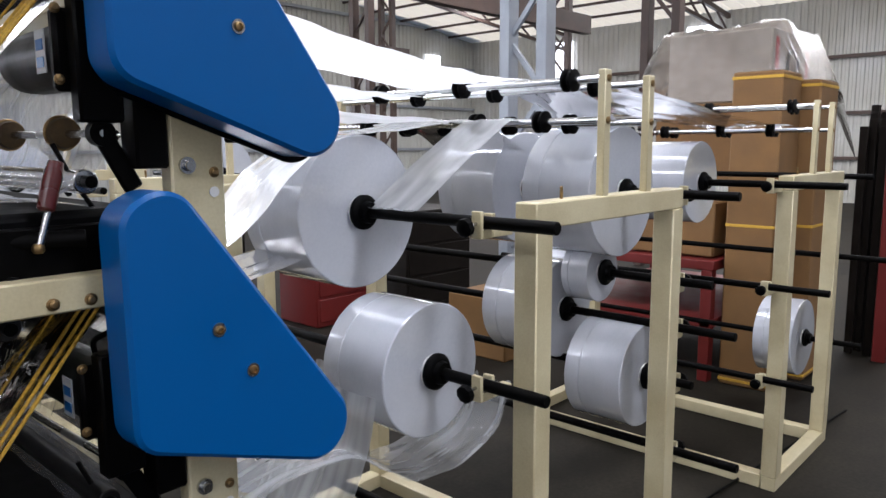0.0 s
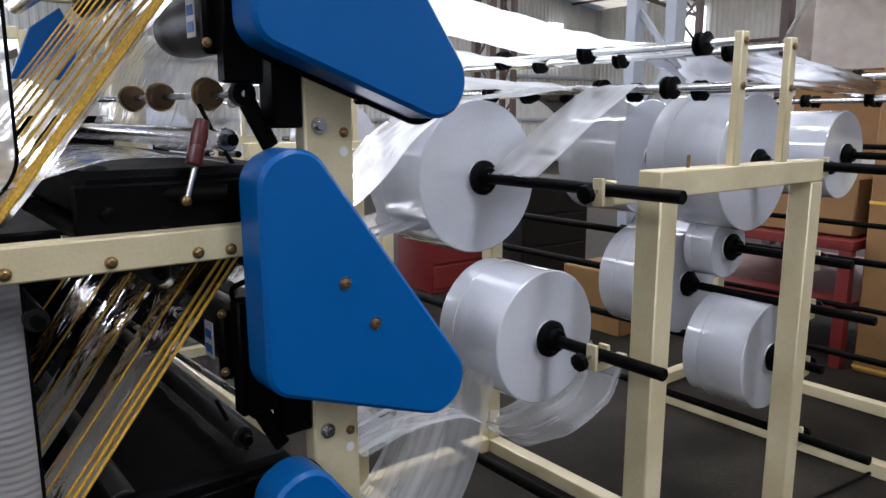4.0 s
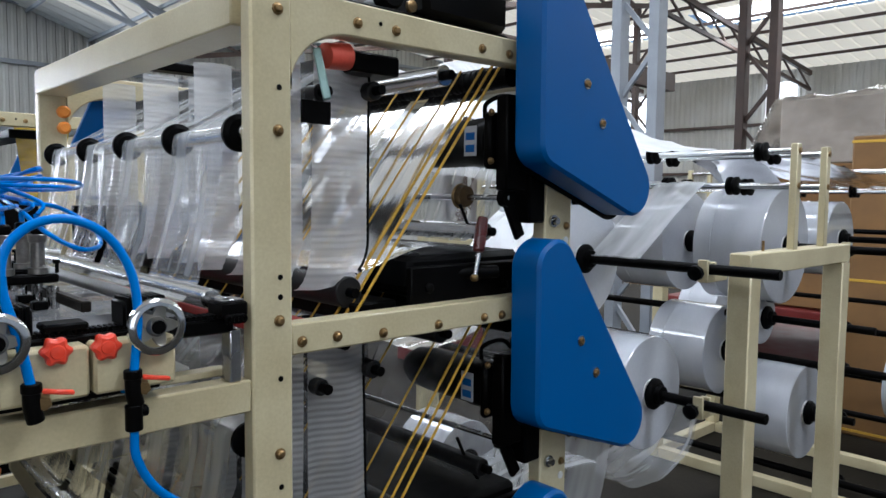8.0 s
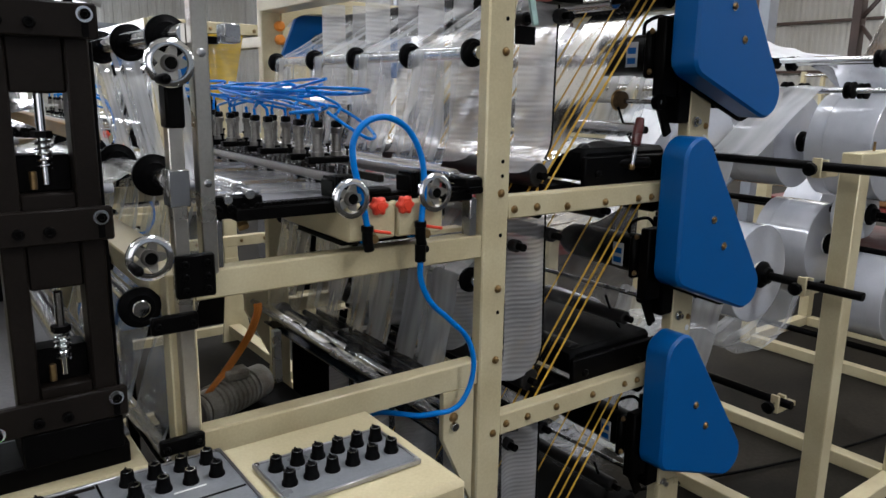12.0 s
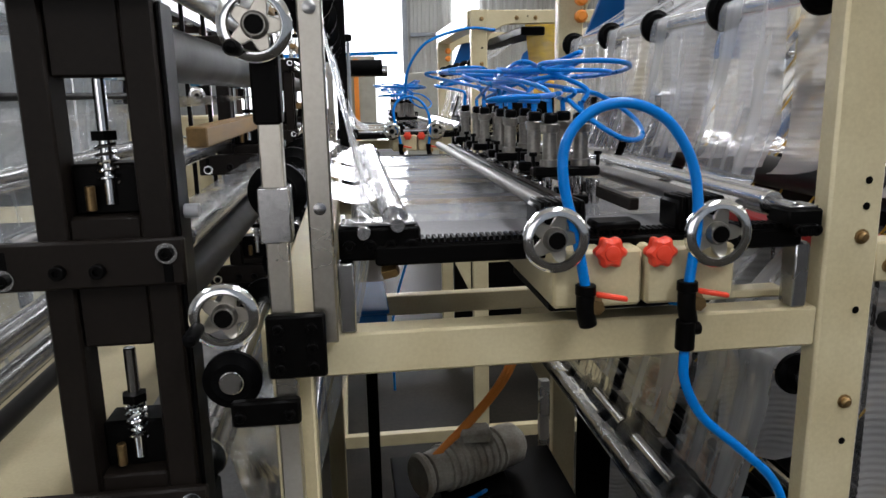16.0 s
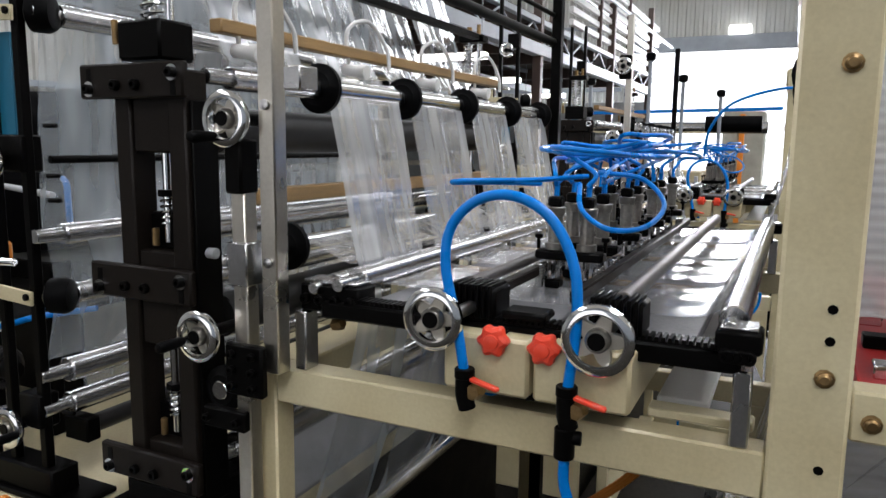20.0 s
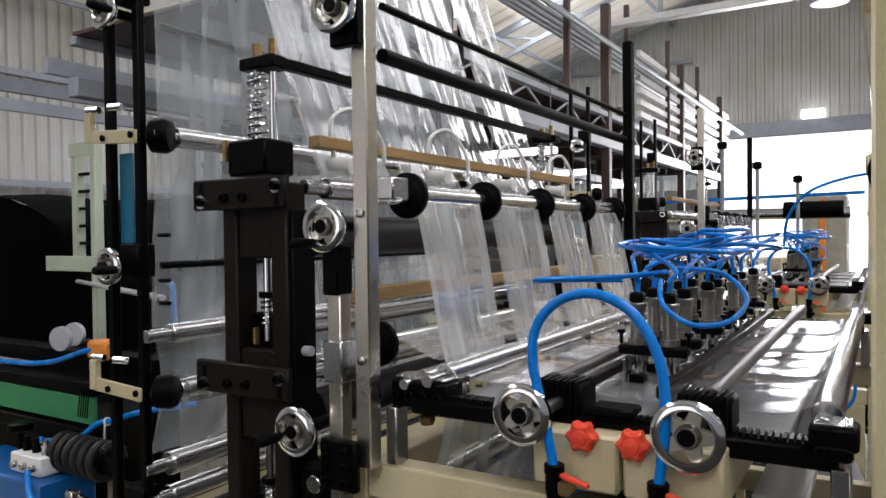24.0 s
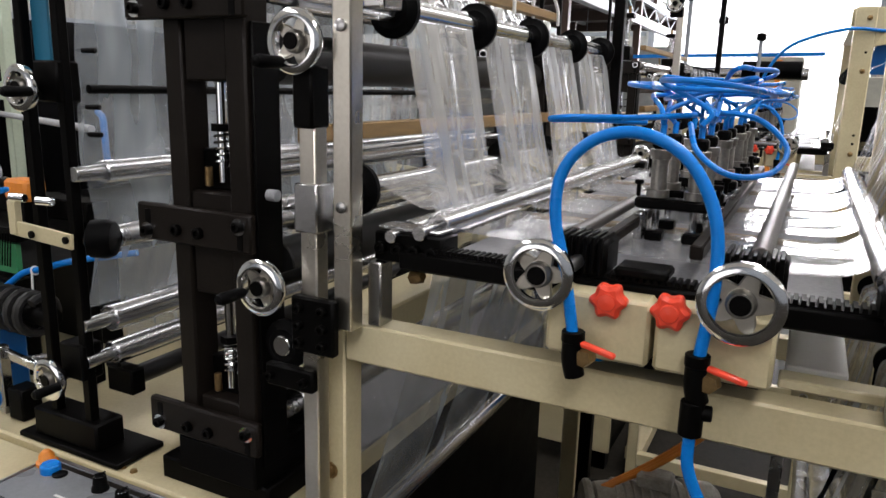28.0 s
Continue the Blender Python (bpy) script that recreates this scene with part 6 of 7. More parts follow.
def shaft(x, z, y0, y1, side, yb=0.93):
    """A roll shaft on its bracket; side: which way the post lies from it."""
    s = thing("roll_shaft", "black steel roll shaft resting on a cream bracket", "shaft", (x, y0, z), group="roll shafts")
    part("bar", Form().cyl((x, y0, z), (x, y1, z), 0.0165, 18, 0.002), BLACK, s)
    part("bracket", Form().box(x + side * 0.105, x + side * 0.018, yb - 0.012, yb + 0.02, z - 0.04, z - 0.018, 0.003)
         .box(x - side * 0.03, x - side * 0.018, yb - 0.012, yb + 0.02, z - 0.04, z + 0.03, 0.002).box(x + side * 0.018, x + side * 0.03, yb - 0.012, yb + 0.02, z - 0.018, z + 0.022, 0.002)
         .box(x - side * 0.018, x + side * 0.018, yb - 0.012, yb + 0.02, z - 0.04, z - 0.0175, 0.001), CREAM, s, "cream bracket")
    k = part("clamp_knob", Form().lathe((x - side * 0.06, yb + 0.004, z - 0.005), (-side, 0, -0.2), [(0, 0.012), (0.004, 0.024), (0.02, 0.024), (0.026, 0.014), (0.026, 0)], 9), RUBBER, s, "black clamp knob")
    part("knob_stem", Form().cyl((x - side * 0.06, yb + 0.004, z - 0.005), (x - side * 0.02, yb + 0.004, z - 0.001), 0.005, 8), STEEL, k)
    return s


def film_roll(x, z, yc, width, r, label="large roll of clear white polythene film on its shaft"):
    t = thing("film_roll", label, "film roll", (x, yc, z), group="film rolls")
    y0, y1 = yc, yc + width
    part("winding", Form().lathe((x, y0, z), (0, 1, 0), [(0.001, r - 0.003), (0.004, r), (width * 0.72, r), (width * 0.725, r - 0.002), (width * 0.735, r - 0.002), (width * 0.74, r), (width - 0.004, r), (width - 0.001, r - 0.003)], 64), ROLLWHITE, t)
    rings = [(0.001, r - 0.003)] + [(0.001 + (0.0016 if k % 2 else 0), r - 0.003 - (r - 0.055) * k / 16) for k in range(1, 16)] + [(0.001, 0.048)]
    face = Form().lathe((x, y0, z), (0, 1, 0), list(reversed(rings)), 64)
    face.f = [q for q in face.f if len(q) == 4]
    part("near_face", face, ROLLFACE, t, "milky layered end of the roll")
    back = Form().lathe((x, y1, z), (0, 1, 0), [(-0.001, r - 0.003), (-0.0015, 0.048)], 64)
    back.f = [q for q in back.f if len(q) == 4]
    part("far_face", back, ROLLFACE, t)
    part("core", Form().lathe((x, y0 - 0.004, z), (0, 1, 0), [(0, 0.040), (0, 0.048), (width + 0.008, 0.048), (width + 0.008, 0.040)], 24), ROLLFACE, t, "pale paper core")
    part("chuck", Form().lathe((x, y0 - 0.045, z), (0, 1, 0), [(0, 0.017), (0, 0.030), (0.016, 0.034), (0.018, 0.044), (0.026, 0.052), (0.036, 0.052), (0.040, 0.046), (0.06, 0.038), (0.06, 0.017)], 26), RUBBER, t, "black core chuck")
    return t


ROLLS = []
XL, XR = 1.885, 2.985
# shafts and rolls at the first stand
shaft(XL, 1.52, 0.735, 2.5, 1, 0.955)
ROLLS.append(film_roll(XL, 1.52, 1.43, 0.27, 0.228))
shaft(XL, 1.092, 0.757, 2.5, 1, 0.955)
ROLLS.append(film_roll(XL, 1.092, 1.14, 0.25, 0.190))
shaft(XL, 0.62, 0.95, 2.5, 1, 1.0)
ROLLS.append(film_roll(XL, 0.62, 2.0, 0.27, 0.17))
shaft(XR, 1.535, 0.72, 2.5, -1)
ROLLS.append(film_roll(XR, 1.535, 1.165, 0.30, 0.250))
ROLLS.append(film_roll(XR, 1.535, 1.62, 0.30, 0.235))
shaft(XR, 1.214, 0.80, 2.5, -1)
ROLLS.append(film_roll(XR, 1.214, 1.245, 0.12, 0.12))
shaft(XR, 1.04, 0.71, 2.5, -1)
ROLLS.append(film_roll(XR, 1.04, 1.42, 0.28, 0.205))
shaft(XR, 0.83, 0.86, 2.5, -1)
ROLLS.append(film_roll(XR, 0.83, 1.05, 0.24, 0.200))
shaft(XR, 0.56, 0.68, 2.5, -1)
# the second stand
X2L, X2R = XL + 2.07, XR + 2.07
for x, z, y0, side in ((X2L, 1.53, 0.62, 1), (X2L, 1.05, 0.66, 1), (X2L, 0.60, 0.70, 1), (X2R, 1.53, 0.75, -1), (X2R, 0.56, 0.75, -1), (X2R, 1.07, 0.6, -1)):
    shaft(x, z, y0, 2.5, side)
ROLLS.append(film_roll(X2L, 1.53, 1.27, 0.42, 0.20))
ROLLS.append(film_roll(X2R, 0.56, 1.06, 0.22, 0.23))
ROLLS.append(film_roll(X2L, 1.05, 1.86, 0.24, 0.20))

# film led from the rolls up over the rods and into the machine
web("film_web", [(XL + 0.02, 1.75), (2.1, 1.77), (2.33, 1.80), (2.36, 1.80)], 1.42, 1.70, FILMWIDE, "milky film strip led from a roll to the guide rods", seed=101, wave=0.008)
web("film_web", [(1.14, 2.10), (1.3, 2.05), (1.7, 1.98), (2.1, 1.935), (2.36, 1.92), (2.63, 1.917)], 1.22, 1.66, FILMBRIGHT, "milky film web led from the guide rods to the machine", seed=102, wave=0.012)
web("film_web", [(1.14, 2.02), (1.5, 1.95), (2.0, 1.90), (2.36, 1.89)], 1.62, 2.1, FILMBRIGHT, "clear film web led from the guide rods to the machine", seed=103, wave=0.012)
web("film_web", [(1.14, 1.90), (1.6, 1.82), (2.1, 1.80), (2.36, 1.80), (2.62, 1.80)], 1.35, 1.9, FILMBRIGHT, "clear film web led from the guide rods to the machine", seed=104, wave=0.012)
web("film_web", [(2.63, 1.917), (3.0, 1.88), (3.6, 1.83), (4.42, 1.80)], 0.98, 1.42, FILMWIDE, "clear film web between the two stands", seed=105, wave=0.012)
web("film_web", [(1.68, 1.40), (1.5, 1.36), (1.3, 1.30), (1.15, 1.28)], 1.45, 1.70, FILMWIDE, "milky film strip drawn off a roll", seed=106, wave=0.008)
web("film_web", [(1.73, 1.69), (1.64, 1.63), (1.53, 1.52), (1.40, 1.44), (1.22, 1.39)], 1.44, 1.69, FILMWIDE, "slack glossy film strip drawn off a roll", seed=121, wave=0.014)
web("film_web", [(1.875, 1.5385), (1.90, 1.5415), (2.1, 1.672), (2.30, 1.785), (2.35, 1.798)], 1.20, 1.40, FILMMILK, "milky film strip rising from a shaft to the guide rods", seed=109, wave=0.005)
web("film_web", [(2.36, 1.7985), (2.50, 1.80), (2.62, 1.775), (2.80, 1.69)], 1.50, 1.94, FILMWIDE, "milky film strip led from a roll to the guide rods", seed=110, wave=0.01)
web("film_web", [(2.36, 1.919), (2.62, 1.9185), (2.80, 1.87), (3.0, 1.787)], 1.18, 1.46, FILMWIDE, "milky film strip led from a roll to the guide rods", seed=111, wave=0.01)
web("film_web", [(1.30, 0.90), (1.50, 0.93), (1.674, 0.89), (1.80, 0.80), (1.92, 0.758), (2.08, 0.765), (2.22, 0.82), (2.29, 0.95)], 1.17, 1.44, FILMWHITE, "slack milky film loop hanging below a roll", seed=113, wave=0.012)
sag = [web("film_web", [(1.72, 1.0), (1.62, 0.72), (1.45, 0.52), (1.28, 0.48), (1.15, 0.60), (1.08, 0.80)], 1.17, 1.45, FILM, "slack clear film loop hanging below a roll", seed=107, wave=0.012),
       web("film_web", [(1.90, 0.90), (1.80, 0.60), (1.62, 0.38), (1.40, 0.32), (1.2, 0.42), (1.10, 0.62)], 1.5, 1.8, FILM, "slack clear film loop hanging below a roll", seed=108, wave=0.012)]

# ---------- stacked goods behind the stands ----------
def carton(x0, x1, y0, y1, z0, z1, tape=True):
    c = thing("carton", "tall brown cardboard carton bound with yellow tape", "carton", (x0, y0, z0), group="cartons")
    part("box", Form().box(x0, x1, y0, y1, z0, z1, 0.012), CARD, c)
    if tape:
        for z in (z0 + 0.03, (z0 + z1) * 0.52, z1 - 0.05):
            part("tape", Form().box(x0 - 0.003, x1 + 0.003, y0 - 0.003, y1 + 0.003, z, z + 0.02, 0.001), ROPE, c, "yellow binding tape")
    return c


carton(5.55, 5.95, 1.42, 1.75, 0.0, 2.2)
carton(5.97, 6.4, 1.30, 1.75, 0.0, 2.16)
carton(5.6, 6.6, 1.85, 2.6, 0.9, 1.3, False)
rk = thing("pallet_rack", "red steel pallet shelf with goods", "shelf", (6.4, 2.5, 0))
for z0, z1 in ((0.82, 0.89), (0.40, 0.46)):
    part("shelf", Form().box(5.5, 7.4, 1.8, 3.2, z0, z1, 0.005), RACKRED, rk)
for x in (5.5, 7.32):
    for y in (1.81, 3.11):
        part("post", Form().box(x, x + 0.08, y, y + 0.08, 0, 0.82, 0.004), RACKRED, rk)
big = thing("wrapped_box", "large printed white carton under a clear plastic dust sheet", "wrapped carton", (6.4, 2.5, 1.3))
part("box", Form().box(5.95, 6.95, 2.05, 2.9, 1.95, 2.52, 0.015), mat("pale_carton", (0.36, 0.31, 0.26), 0.7), big)
part("lower_box", Form().box(5.85, 7.1, 2.0, 2.95, 1.305, 1.945, 0.015), CARD, big, "brown carton below")
part("printed_ring", Form().ring((6.42, 2.047, 2.24), (0, 1, 0), 0.13, 0.022, 30, 6), GREY_ROLLER, big, "grey printed ring")
for x in (6.02, 6.78):
    part("printed_mark", Form().box(x, x + 0.07, 2.044, 2.048, 2.02, 2.45, 0.001), DARKRED, big, "red printed marks")


def drape(u, v):
    x, y = 5.35 + 2.2 * u, 1.78 + 1.4 * v
    ex, ey = max(0, abs(u - 0.5) * 2 - 0.45), max(0, abs(v - 0.5) * 2 - 0.68)
    z = 2.55 - 1.1 * ex - 1.6 * ey + 0.05 * noise.noise(Vector((x * 3, y * 3, 2))) + 0.03 * noise.noise(Vector((x * 9, y * 9, 5)))
    return (x, y, z)


part("dust_sheet", Form().sheet(drape, 40, 30), DUSTFILM, big, "clear plastic dust sheet")
big.matrix_basis = pose(6.9, 2.25, 1.4)
for k in range(16):
    x = 7.0 + 0.11 * (k % 8)
    y = 1.08 + 0.10 * (k // 8) + 0.02 * (k % 3)
    lone("steel_tube", Form().box(x, x + 0.06, y, y + 0.06, 0, 1.85 + 0.06 * (k % 4), 0.004), SLATE, "dark grey square steel tube standing in a rack", "tube", group="stored tubes")
for x in (6.86, 7.95):
    lone("rack_post", Form().box(x, x + 0.10, 0.95, 1.05, 0, 2.5, 0.005), RACKRED, "dark red storage rack post", "rack post", group="rack posts")
lone("rack_beam", Form().box(6.86, 8.05, 0.97, 1.03, 1.72, 1.84, 0.004), RACKRED, "dark red storage rack beam", "rack beam")
lone("carton_low", Form().box(4.9, 5.4, 3.2, 3.8, 0, 0.5, 0.01), CARD, "small brown carton on the floor", "carton", group="cartons")

# ---------- things under and left of the machine ----------
m = thing("pump", "cream-grey ribbed pump motor under the table", "pump", (0.0, 1.58, 0.84))
rings = [(0, 0.03), (0.004, 0.044), (0.03, 0.047)]
for k in range(9):
    rings += [(0.04 + 0.018 * k, 0.047), (0.042 + 0.018 * k, 0.053), (0.048 + 0.018 * k, 0.053), (0.050 + 0.018 * k, 0.047)]
part("body", Form().lathe((-0.13, 1.53, 0.905), (0.25, 0.13, 0), rings + [(0.215, 0.050), (0.245, 0.048), (0.26, 0.034), (0.262, 0)], 26), HOUSING, m)
part("terminal_cover", Form().box(-0.05, 0.02, 1.55, 1.60, 0.955, 0.985, 0.006), HOUSING, m)
part("fan_end", Form().cyl((-0.150, 1.52, 0.905), (-0.132, 1.529, 0.905), 0.050, 24, 0.008), HOUSING, m, "pale ribbed fan end")
part("foot", Form().box(-0.10, 0.06, 1.50, 1.66, 0.840, 0.856, 0.004), BLACK, m)
part("lead", Form().tube(smooth([(0.0, 1.52, 0.86), (-0.04, 1.47, 0.875), (-0.10, 1.45, 0.87), (-0.17, 1.46, 0.85), (-0.19, 1.48, 0.845)], 8), 0.004, 8), HOSE, m, "thin blue lead")
t = thing("pump_stand", "low black steel stand under the pump", "stand", (0.0, 1.58, 0))
part("plate", Form().box(-0.20, 0.20, 1.42, 1.74, 0.825, 0.8395, 0.003), BLACK, t)
for x in (-0.19, 0.17):
    for y in (1.43, 1.71):
        part("leg", Form().box(x, x + 0.02, y, y + 0.02, 0, 0.825, 0.002), BLACK, t)
for k in range(3):
    o = 0.008 * k
    lone("orange_hose", Form().tube(smooth([(0.10 + o, 1.70, 1.12), (0.085 + o, 1.67, 1.10), (0.04 + o, 1.63, 1.05), (-0.04 + o, 1.58, 0.99), (-0.10 + 0.6 * o, 1.54, 0.955), (-0.125 + 0.3 * o, 1.53, 0.93 - o), (-0.10 + 2 * o, 1.54, 0.90 - o), (-0.02 + o, 1.60, 0.885 - o), (0.06, 1.70 + o, 0.86), (0.10, 1.75, 0.70), (0.10, 1.75 + o, 0.2)], 8), 0.0052, 8), ORANGE, "orange air hose hanging under the table", "hose", group="orange hoses")
bc = thing("blue_cabinet", "blue steel drive cabinet under the far end of the table", "cabinet", (-0.2, 1.85, 0))
part("body", Form().box(-0.275, -0.195, 1.72, 1.98, 1.10, 1.215, 0.005), BLUE, bc)
part("lid", Form().box(-0.28, -0.19, 1.715, 1.985, 1.2155, 1.226, 0.003), BLUE, bc)
part("stand", Form().box(-0.25, -0.22, 1.84, 1.87, 0, 1.0995, 0.002), BLACK, bc, "black steel stand")
lone("lower_post", Form().box(0.19, 0.215, 1.78, 1.805, 0, 0.995, 0.002), STEEL, "steel post under the lower roller", "post")
lt = thing("lower_tray", "dark glossy steel tray below the table with black rods", "tray", (0.33, 1.5, 0.93))
part("plate", Form().beam((0.262, 1.50, 0.945), (0.50, 1.50, 0.905), 1.08, 0.006, 0.002), GLOSSBLACK, lt)
for x, z in ((0.37, 0.96), (0.425, 0.95), (0.48, 0.94)):
    part("rod", Form().cyl((x, 0.955, z), (x, 2.05, z), 0.011, 14), BLACK, lt)
roller("lower_bar", 0.245, 1.009, 0.013, 0.945, 2.06, STEEL, "steel round bar below the table", "table bars", 0.010)
lone("black_cable", Form().tube(smooth([(-0.30, 1.6, 0.5), (-0.1, 1.7, 0.12), (0.2, 1.75, 0.05), (0.6, 1.85, 0.02), (1.3, 1.7, 0.015), (3.0, 1.2, 0.015), (5.5, 0.9, 0.015)], 12), 0.008, 8), RUBBER, "black cable on the floor", "cable")
for x, z in ((-0.36, 1.075),):
    roller("lower_roller", x, z, 0.016, 0.96, 2.05, ROLLER, "polished roller under the table", "lower rollers")
disc_roller(0.318, 0.985, [1.02, 1.25, 1.50, 1.76, 2.0], 0.032, 0.012, y1=2.08, label="dark roller with black lane discs below the table")

# far-left equipment beyond the open tower
g = thing("conveyor", "dark conveyor with a green side strip", "conveyor", (-1.9, 1.6, 1.14))
part("belt", Form().box(-2.1, -1.16, 1.02, 2.3, 1.36, 1.374, 0.003), BLACK, g, "black belt")
part("side_strip", Form().box(-2.1, -1.13, 1.0, 1.012, 1.372, 1.432, 0.002), GREEN, g, "green side strip")
part("rail", Form().box(-2.1, -1.12, 0.995, 1.03, 1.436, 1.462, 0.003), BLACK, g)
part("rail", Form().box(-2.1, -1.12, 0.99, 1.02, 1.335, 1.366, 0.003), BLACK, g)
part("back_board", Form().box(-2.1, -1.16, 1.24, 1.25, 1.14, 1.358, 0.003), BLACK, g)
for y in (1.04, 2.2):
    for x in (-2.0, -1.2):
        part("leg", Form().box(x - 0.015, x + 0.015, y, y + 0.03, 1.141, 1.359, 0.003), BLACK, g)
for k in range(5):
    part("wire", Form().cyl((-1.16 + 0.008 * k, 0.992, 1.452), (-1.165 + 0.008 * k, 0.988, 1.39), 0.0014, 6), BLACK, g)
kn = thing("stand_knob", "black knob on a threaded stem beside the conveyor", "knob", (-1.33, 0.93, 1.287))
part("stem", Form().cyl((-1.33, 0.955, 1.286), (-1.33, 0.955, 1.345), 0.006, 10), BLACK, kn)
part("head", Form().lathe((-1.33, 0.955, 1.345), (0, 0, 1), [(0, 0.012), (0.004, 0.026), (0.018, 0.026), (0.022, 0.014), (0.022, 0)], 14), BLACK, kn)
b = thing("valve_cabinet", "blue steel box with a pale valve block on the bench", "cabinet", (-1.29, 0.93, 1.14))
part("body", Form().box(-1.48, -1.12, 0.872, 1.0, 1.1415, 1.284, 0.006), BLUE, b)
part("base", Form().box(-1.49, -1.11, 0.868, 1.005, 1.1405, 1.150, 0.002), BLUE, b)
part("valve_block", Form().box(-1.262, -1.15, 0.895, 0.955, 1.285, 1.325, 0.003), WHITE, b, "pale valve block")
for x in (-1.24, -1.205, -1.17):
    part("fitting", Form().lathe((x, 0.92, 1.3255), (0, 0, 1), [(0, 0.009), (0.012, 0.009), (0.018, 0.006), (0.03, 0.006), (0.03, 0)], 10), BLACK if x < -1.2 else STEEL, b)
    part("port", Form().lathe((x, 0.895, 1.303), (0, -1, 0), [(0, 0.008), (0.01, 0.007), (0.01, 0)], 10), STEEL, b)
lv2 = thing("lever_bracket", "small steel levers and black brackets on the bench", "bracket", (-1.06, 0.93, 1.14))
part("post", Form().box(-1.075, -1.058, 0.905, 0.925, 1.141, 1.27, 0.002), STEEL, lv2)
part("arm", Form().beam((-1.09, 0.915, 1.262), (-1.0, 0.935, 1.235), 0.012, 0.016, 0.002), STEEL, lv2)
part("block", Form().box(-1.04, -1.0, 0.90, 0.94, 1.141, 1.20, 0.003), BLACK, lv2)
part("rod", Form().cyl((-1.10, 0.93, 1.225), (-0.95, 0.96, 1.262), 0.006, 10), STEEL, lv2)
coil = Form()
coil.tube([(-1.17 + 0.0018 * k, 0.955 + 0.034 * math.cos(k * 0.42), 1.325 + 0.034 * math.sin(k * 0.42)) for k in range(96)], 0.0085, 8)
lone("spiral_hose", coil, GREY_ROLLER, "grey spiral hose coil", "hose")
lone("coil_bar", Form().cyl((-1.2, 0.955, 1.325), (-0.97, 0.955, 1.325), 0.018, 14), BLACK, "black bar through the spiral hose", "bar")
for pts in ([(-1.21, 0.93, 1.35), (-1.22, 0.95, 1.34), (-1.15, 0.97, 1.345), (-1.09, 0.985, 1.385), (-1.04, 0.99, 1.398), (-0.97, 1.0, 1.42), (-0.86, 1.05, 1.44)],
            [(-1.9, 1.02, 1.47), (-1.485, 1.0, 1.483), (-1.30, 1.0, 1.495), (-1.16, 1.0, 1.53), (-1.12, 1.01, 1.54)],
            [(-1.17, 0.88, 1.30), (-1.10, 0.85, 1.265), (-1.02, 0.848, 1.25), (-0.982, 0.85, 1.215), (-1.02, 0.85, 1.165), (-1.10, 0.855, 1.15)],
            [(-1.0, 1.1, 1.56), (-0.96, 1.08, 1.585), (-0.935, 1.06, 1.62), (-0.95, 1.07, 1.67), (-1.0, 1.1, 1.68)]):
    lone("air_hose", Form().tube(smooth(pts, 8), 0.006, 10), HOSE, "blue air hose beside the conveyor", "hose", group="blue air hoses")
lone("cable_tie", Form().ring((-1.06, 0.988, 1.393), (1, 0, 0.3), 0.0075, 0.002, 14, 6).cyl((-1.06, 0.982, 1.39), (-1.058, 0.978, 1.345), 0.002, 6), WHITE, "white cable tie on a blue hose", "cable tie")
sn2 = thing("orange_sensor", "orange sensor with a black nose on the conveyor rail", "sensor", (-1.12, 1.02, 1.52))
part("body", Form().box(-1.15, -1.085, 1.0, 1.045, 1.515, 1.555, 0.006), ORANGE, sn2)
part("nose", Form().cyl((-1.15, 1.022, 1.54), (-1.18, 1.022, 1.543), 0.012, 12), BLACK, sn2)
part("foot", Form().box(-1.14, -1.10, 1.005, 1.04, 1.4625, 1.515, 0.002), BLACK, sn2)
for x, y in ((-1.30, 1.04), (-1.345, 1.10)):
    lone("spool", Form().lathe((x, y, 1.545), (0.3, -1, 0), [(0, 0.012), (0, 0.028), (0.012, 0.028), (0.012, 0.012)], 20), PANEL, "small pale plastic spool", "spool", group="spools")
for y in (1.06, 1.9):
    lone("equipment_rail", Form().box(-1.9, -1.0, y, y + 0.05, 1.475, 1.515, 0.003), BLACK, "long black steel equipment rail", "rail", group="equipment rails")
for x in (-1.85, -1.05):
    lone("rail_post", Form().box(x - 0.015, x + 0.015, 1.07, 1.10, 1.141, 1.474, 0.002), BLACK, "short black steel rail post", "rail post", group="rail posts")
lone("grey_rod", Form().cyl((-1.64, 1.285, 1.655), (-0.80, 0.93, 1.665), 0.006, 10), PANEL, "thin pale steel rod across the equipment", "rod")


def fold(u, v):
    line = smooth([(-2.7, 0, 1.95), (-2.02, 0, 1.91), (-1.79, 0, 1.85), (-1.70, 0, 1.80), (-1.61, 0, 1.69), (-1.53, 0, 1.62), (-1.50, 0, 1.46)], 4)
    p = line[min(len(line) - 1, int(round(v * (len(line) - 1))))]
    n = 0.02 * min(1, u * 5) * noise.noise(Vector((p.x * 5, u * 6, p.z * 5)))
    return (p.x + n, 1.271 + 1.3 * u, p.z + n)


cov = thing("covered_machine", "machine covered with a black cloth", "covered machine", (-2.1, 1.7, 1.46))
part("cloth", Form().sheet(fold, 18, 24), CLOTH, cov)
part("cloth_end", Form().prism([(-2.68, 1.46), (-1.502, 1.46), (-1.53, 1.617), (-1.61, 1.688), (-1.70, 1.797), (-1.79, 1.848), (-2.02, 1.908), (-2.68, 1.948)], 1.272, 1.30, 0.002), CLOTH, cov)
part("body", Form().box(-2.6, -1.62, 1.32, 2.5, 1.447, 1.65, 0.02), BLACK, cov)
h = thing("ladder_frame", "pale green slotted machine bracket beside the covered machine", "frame", (-1.46, 1.2, 1.47))
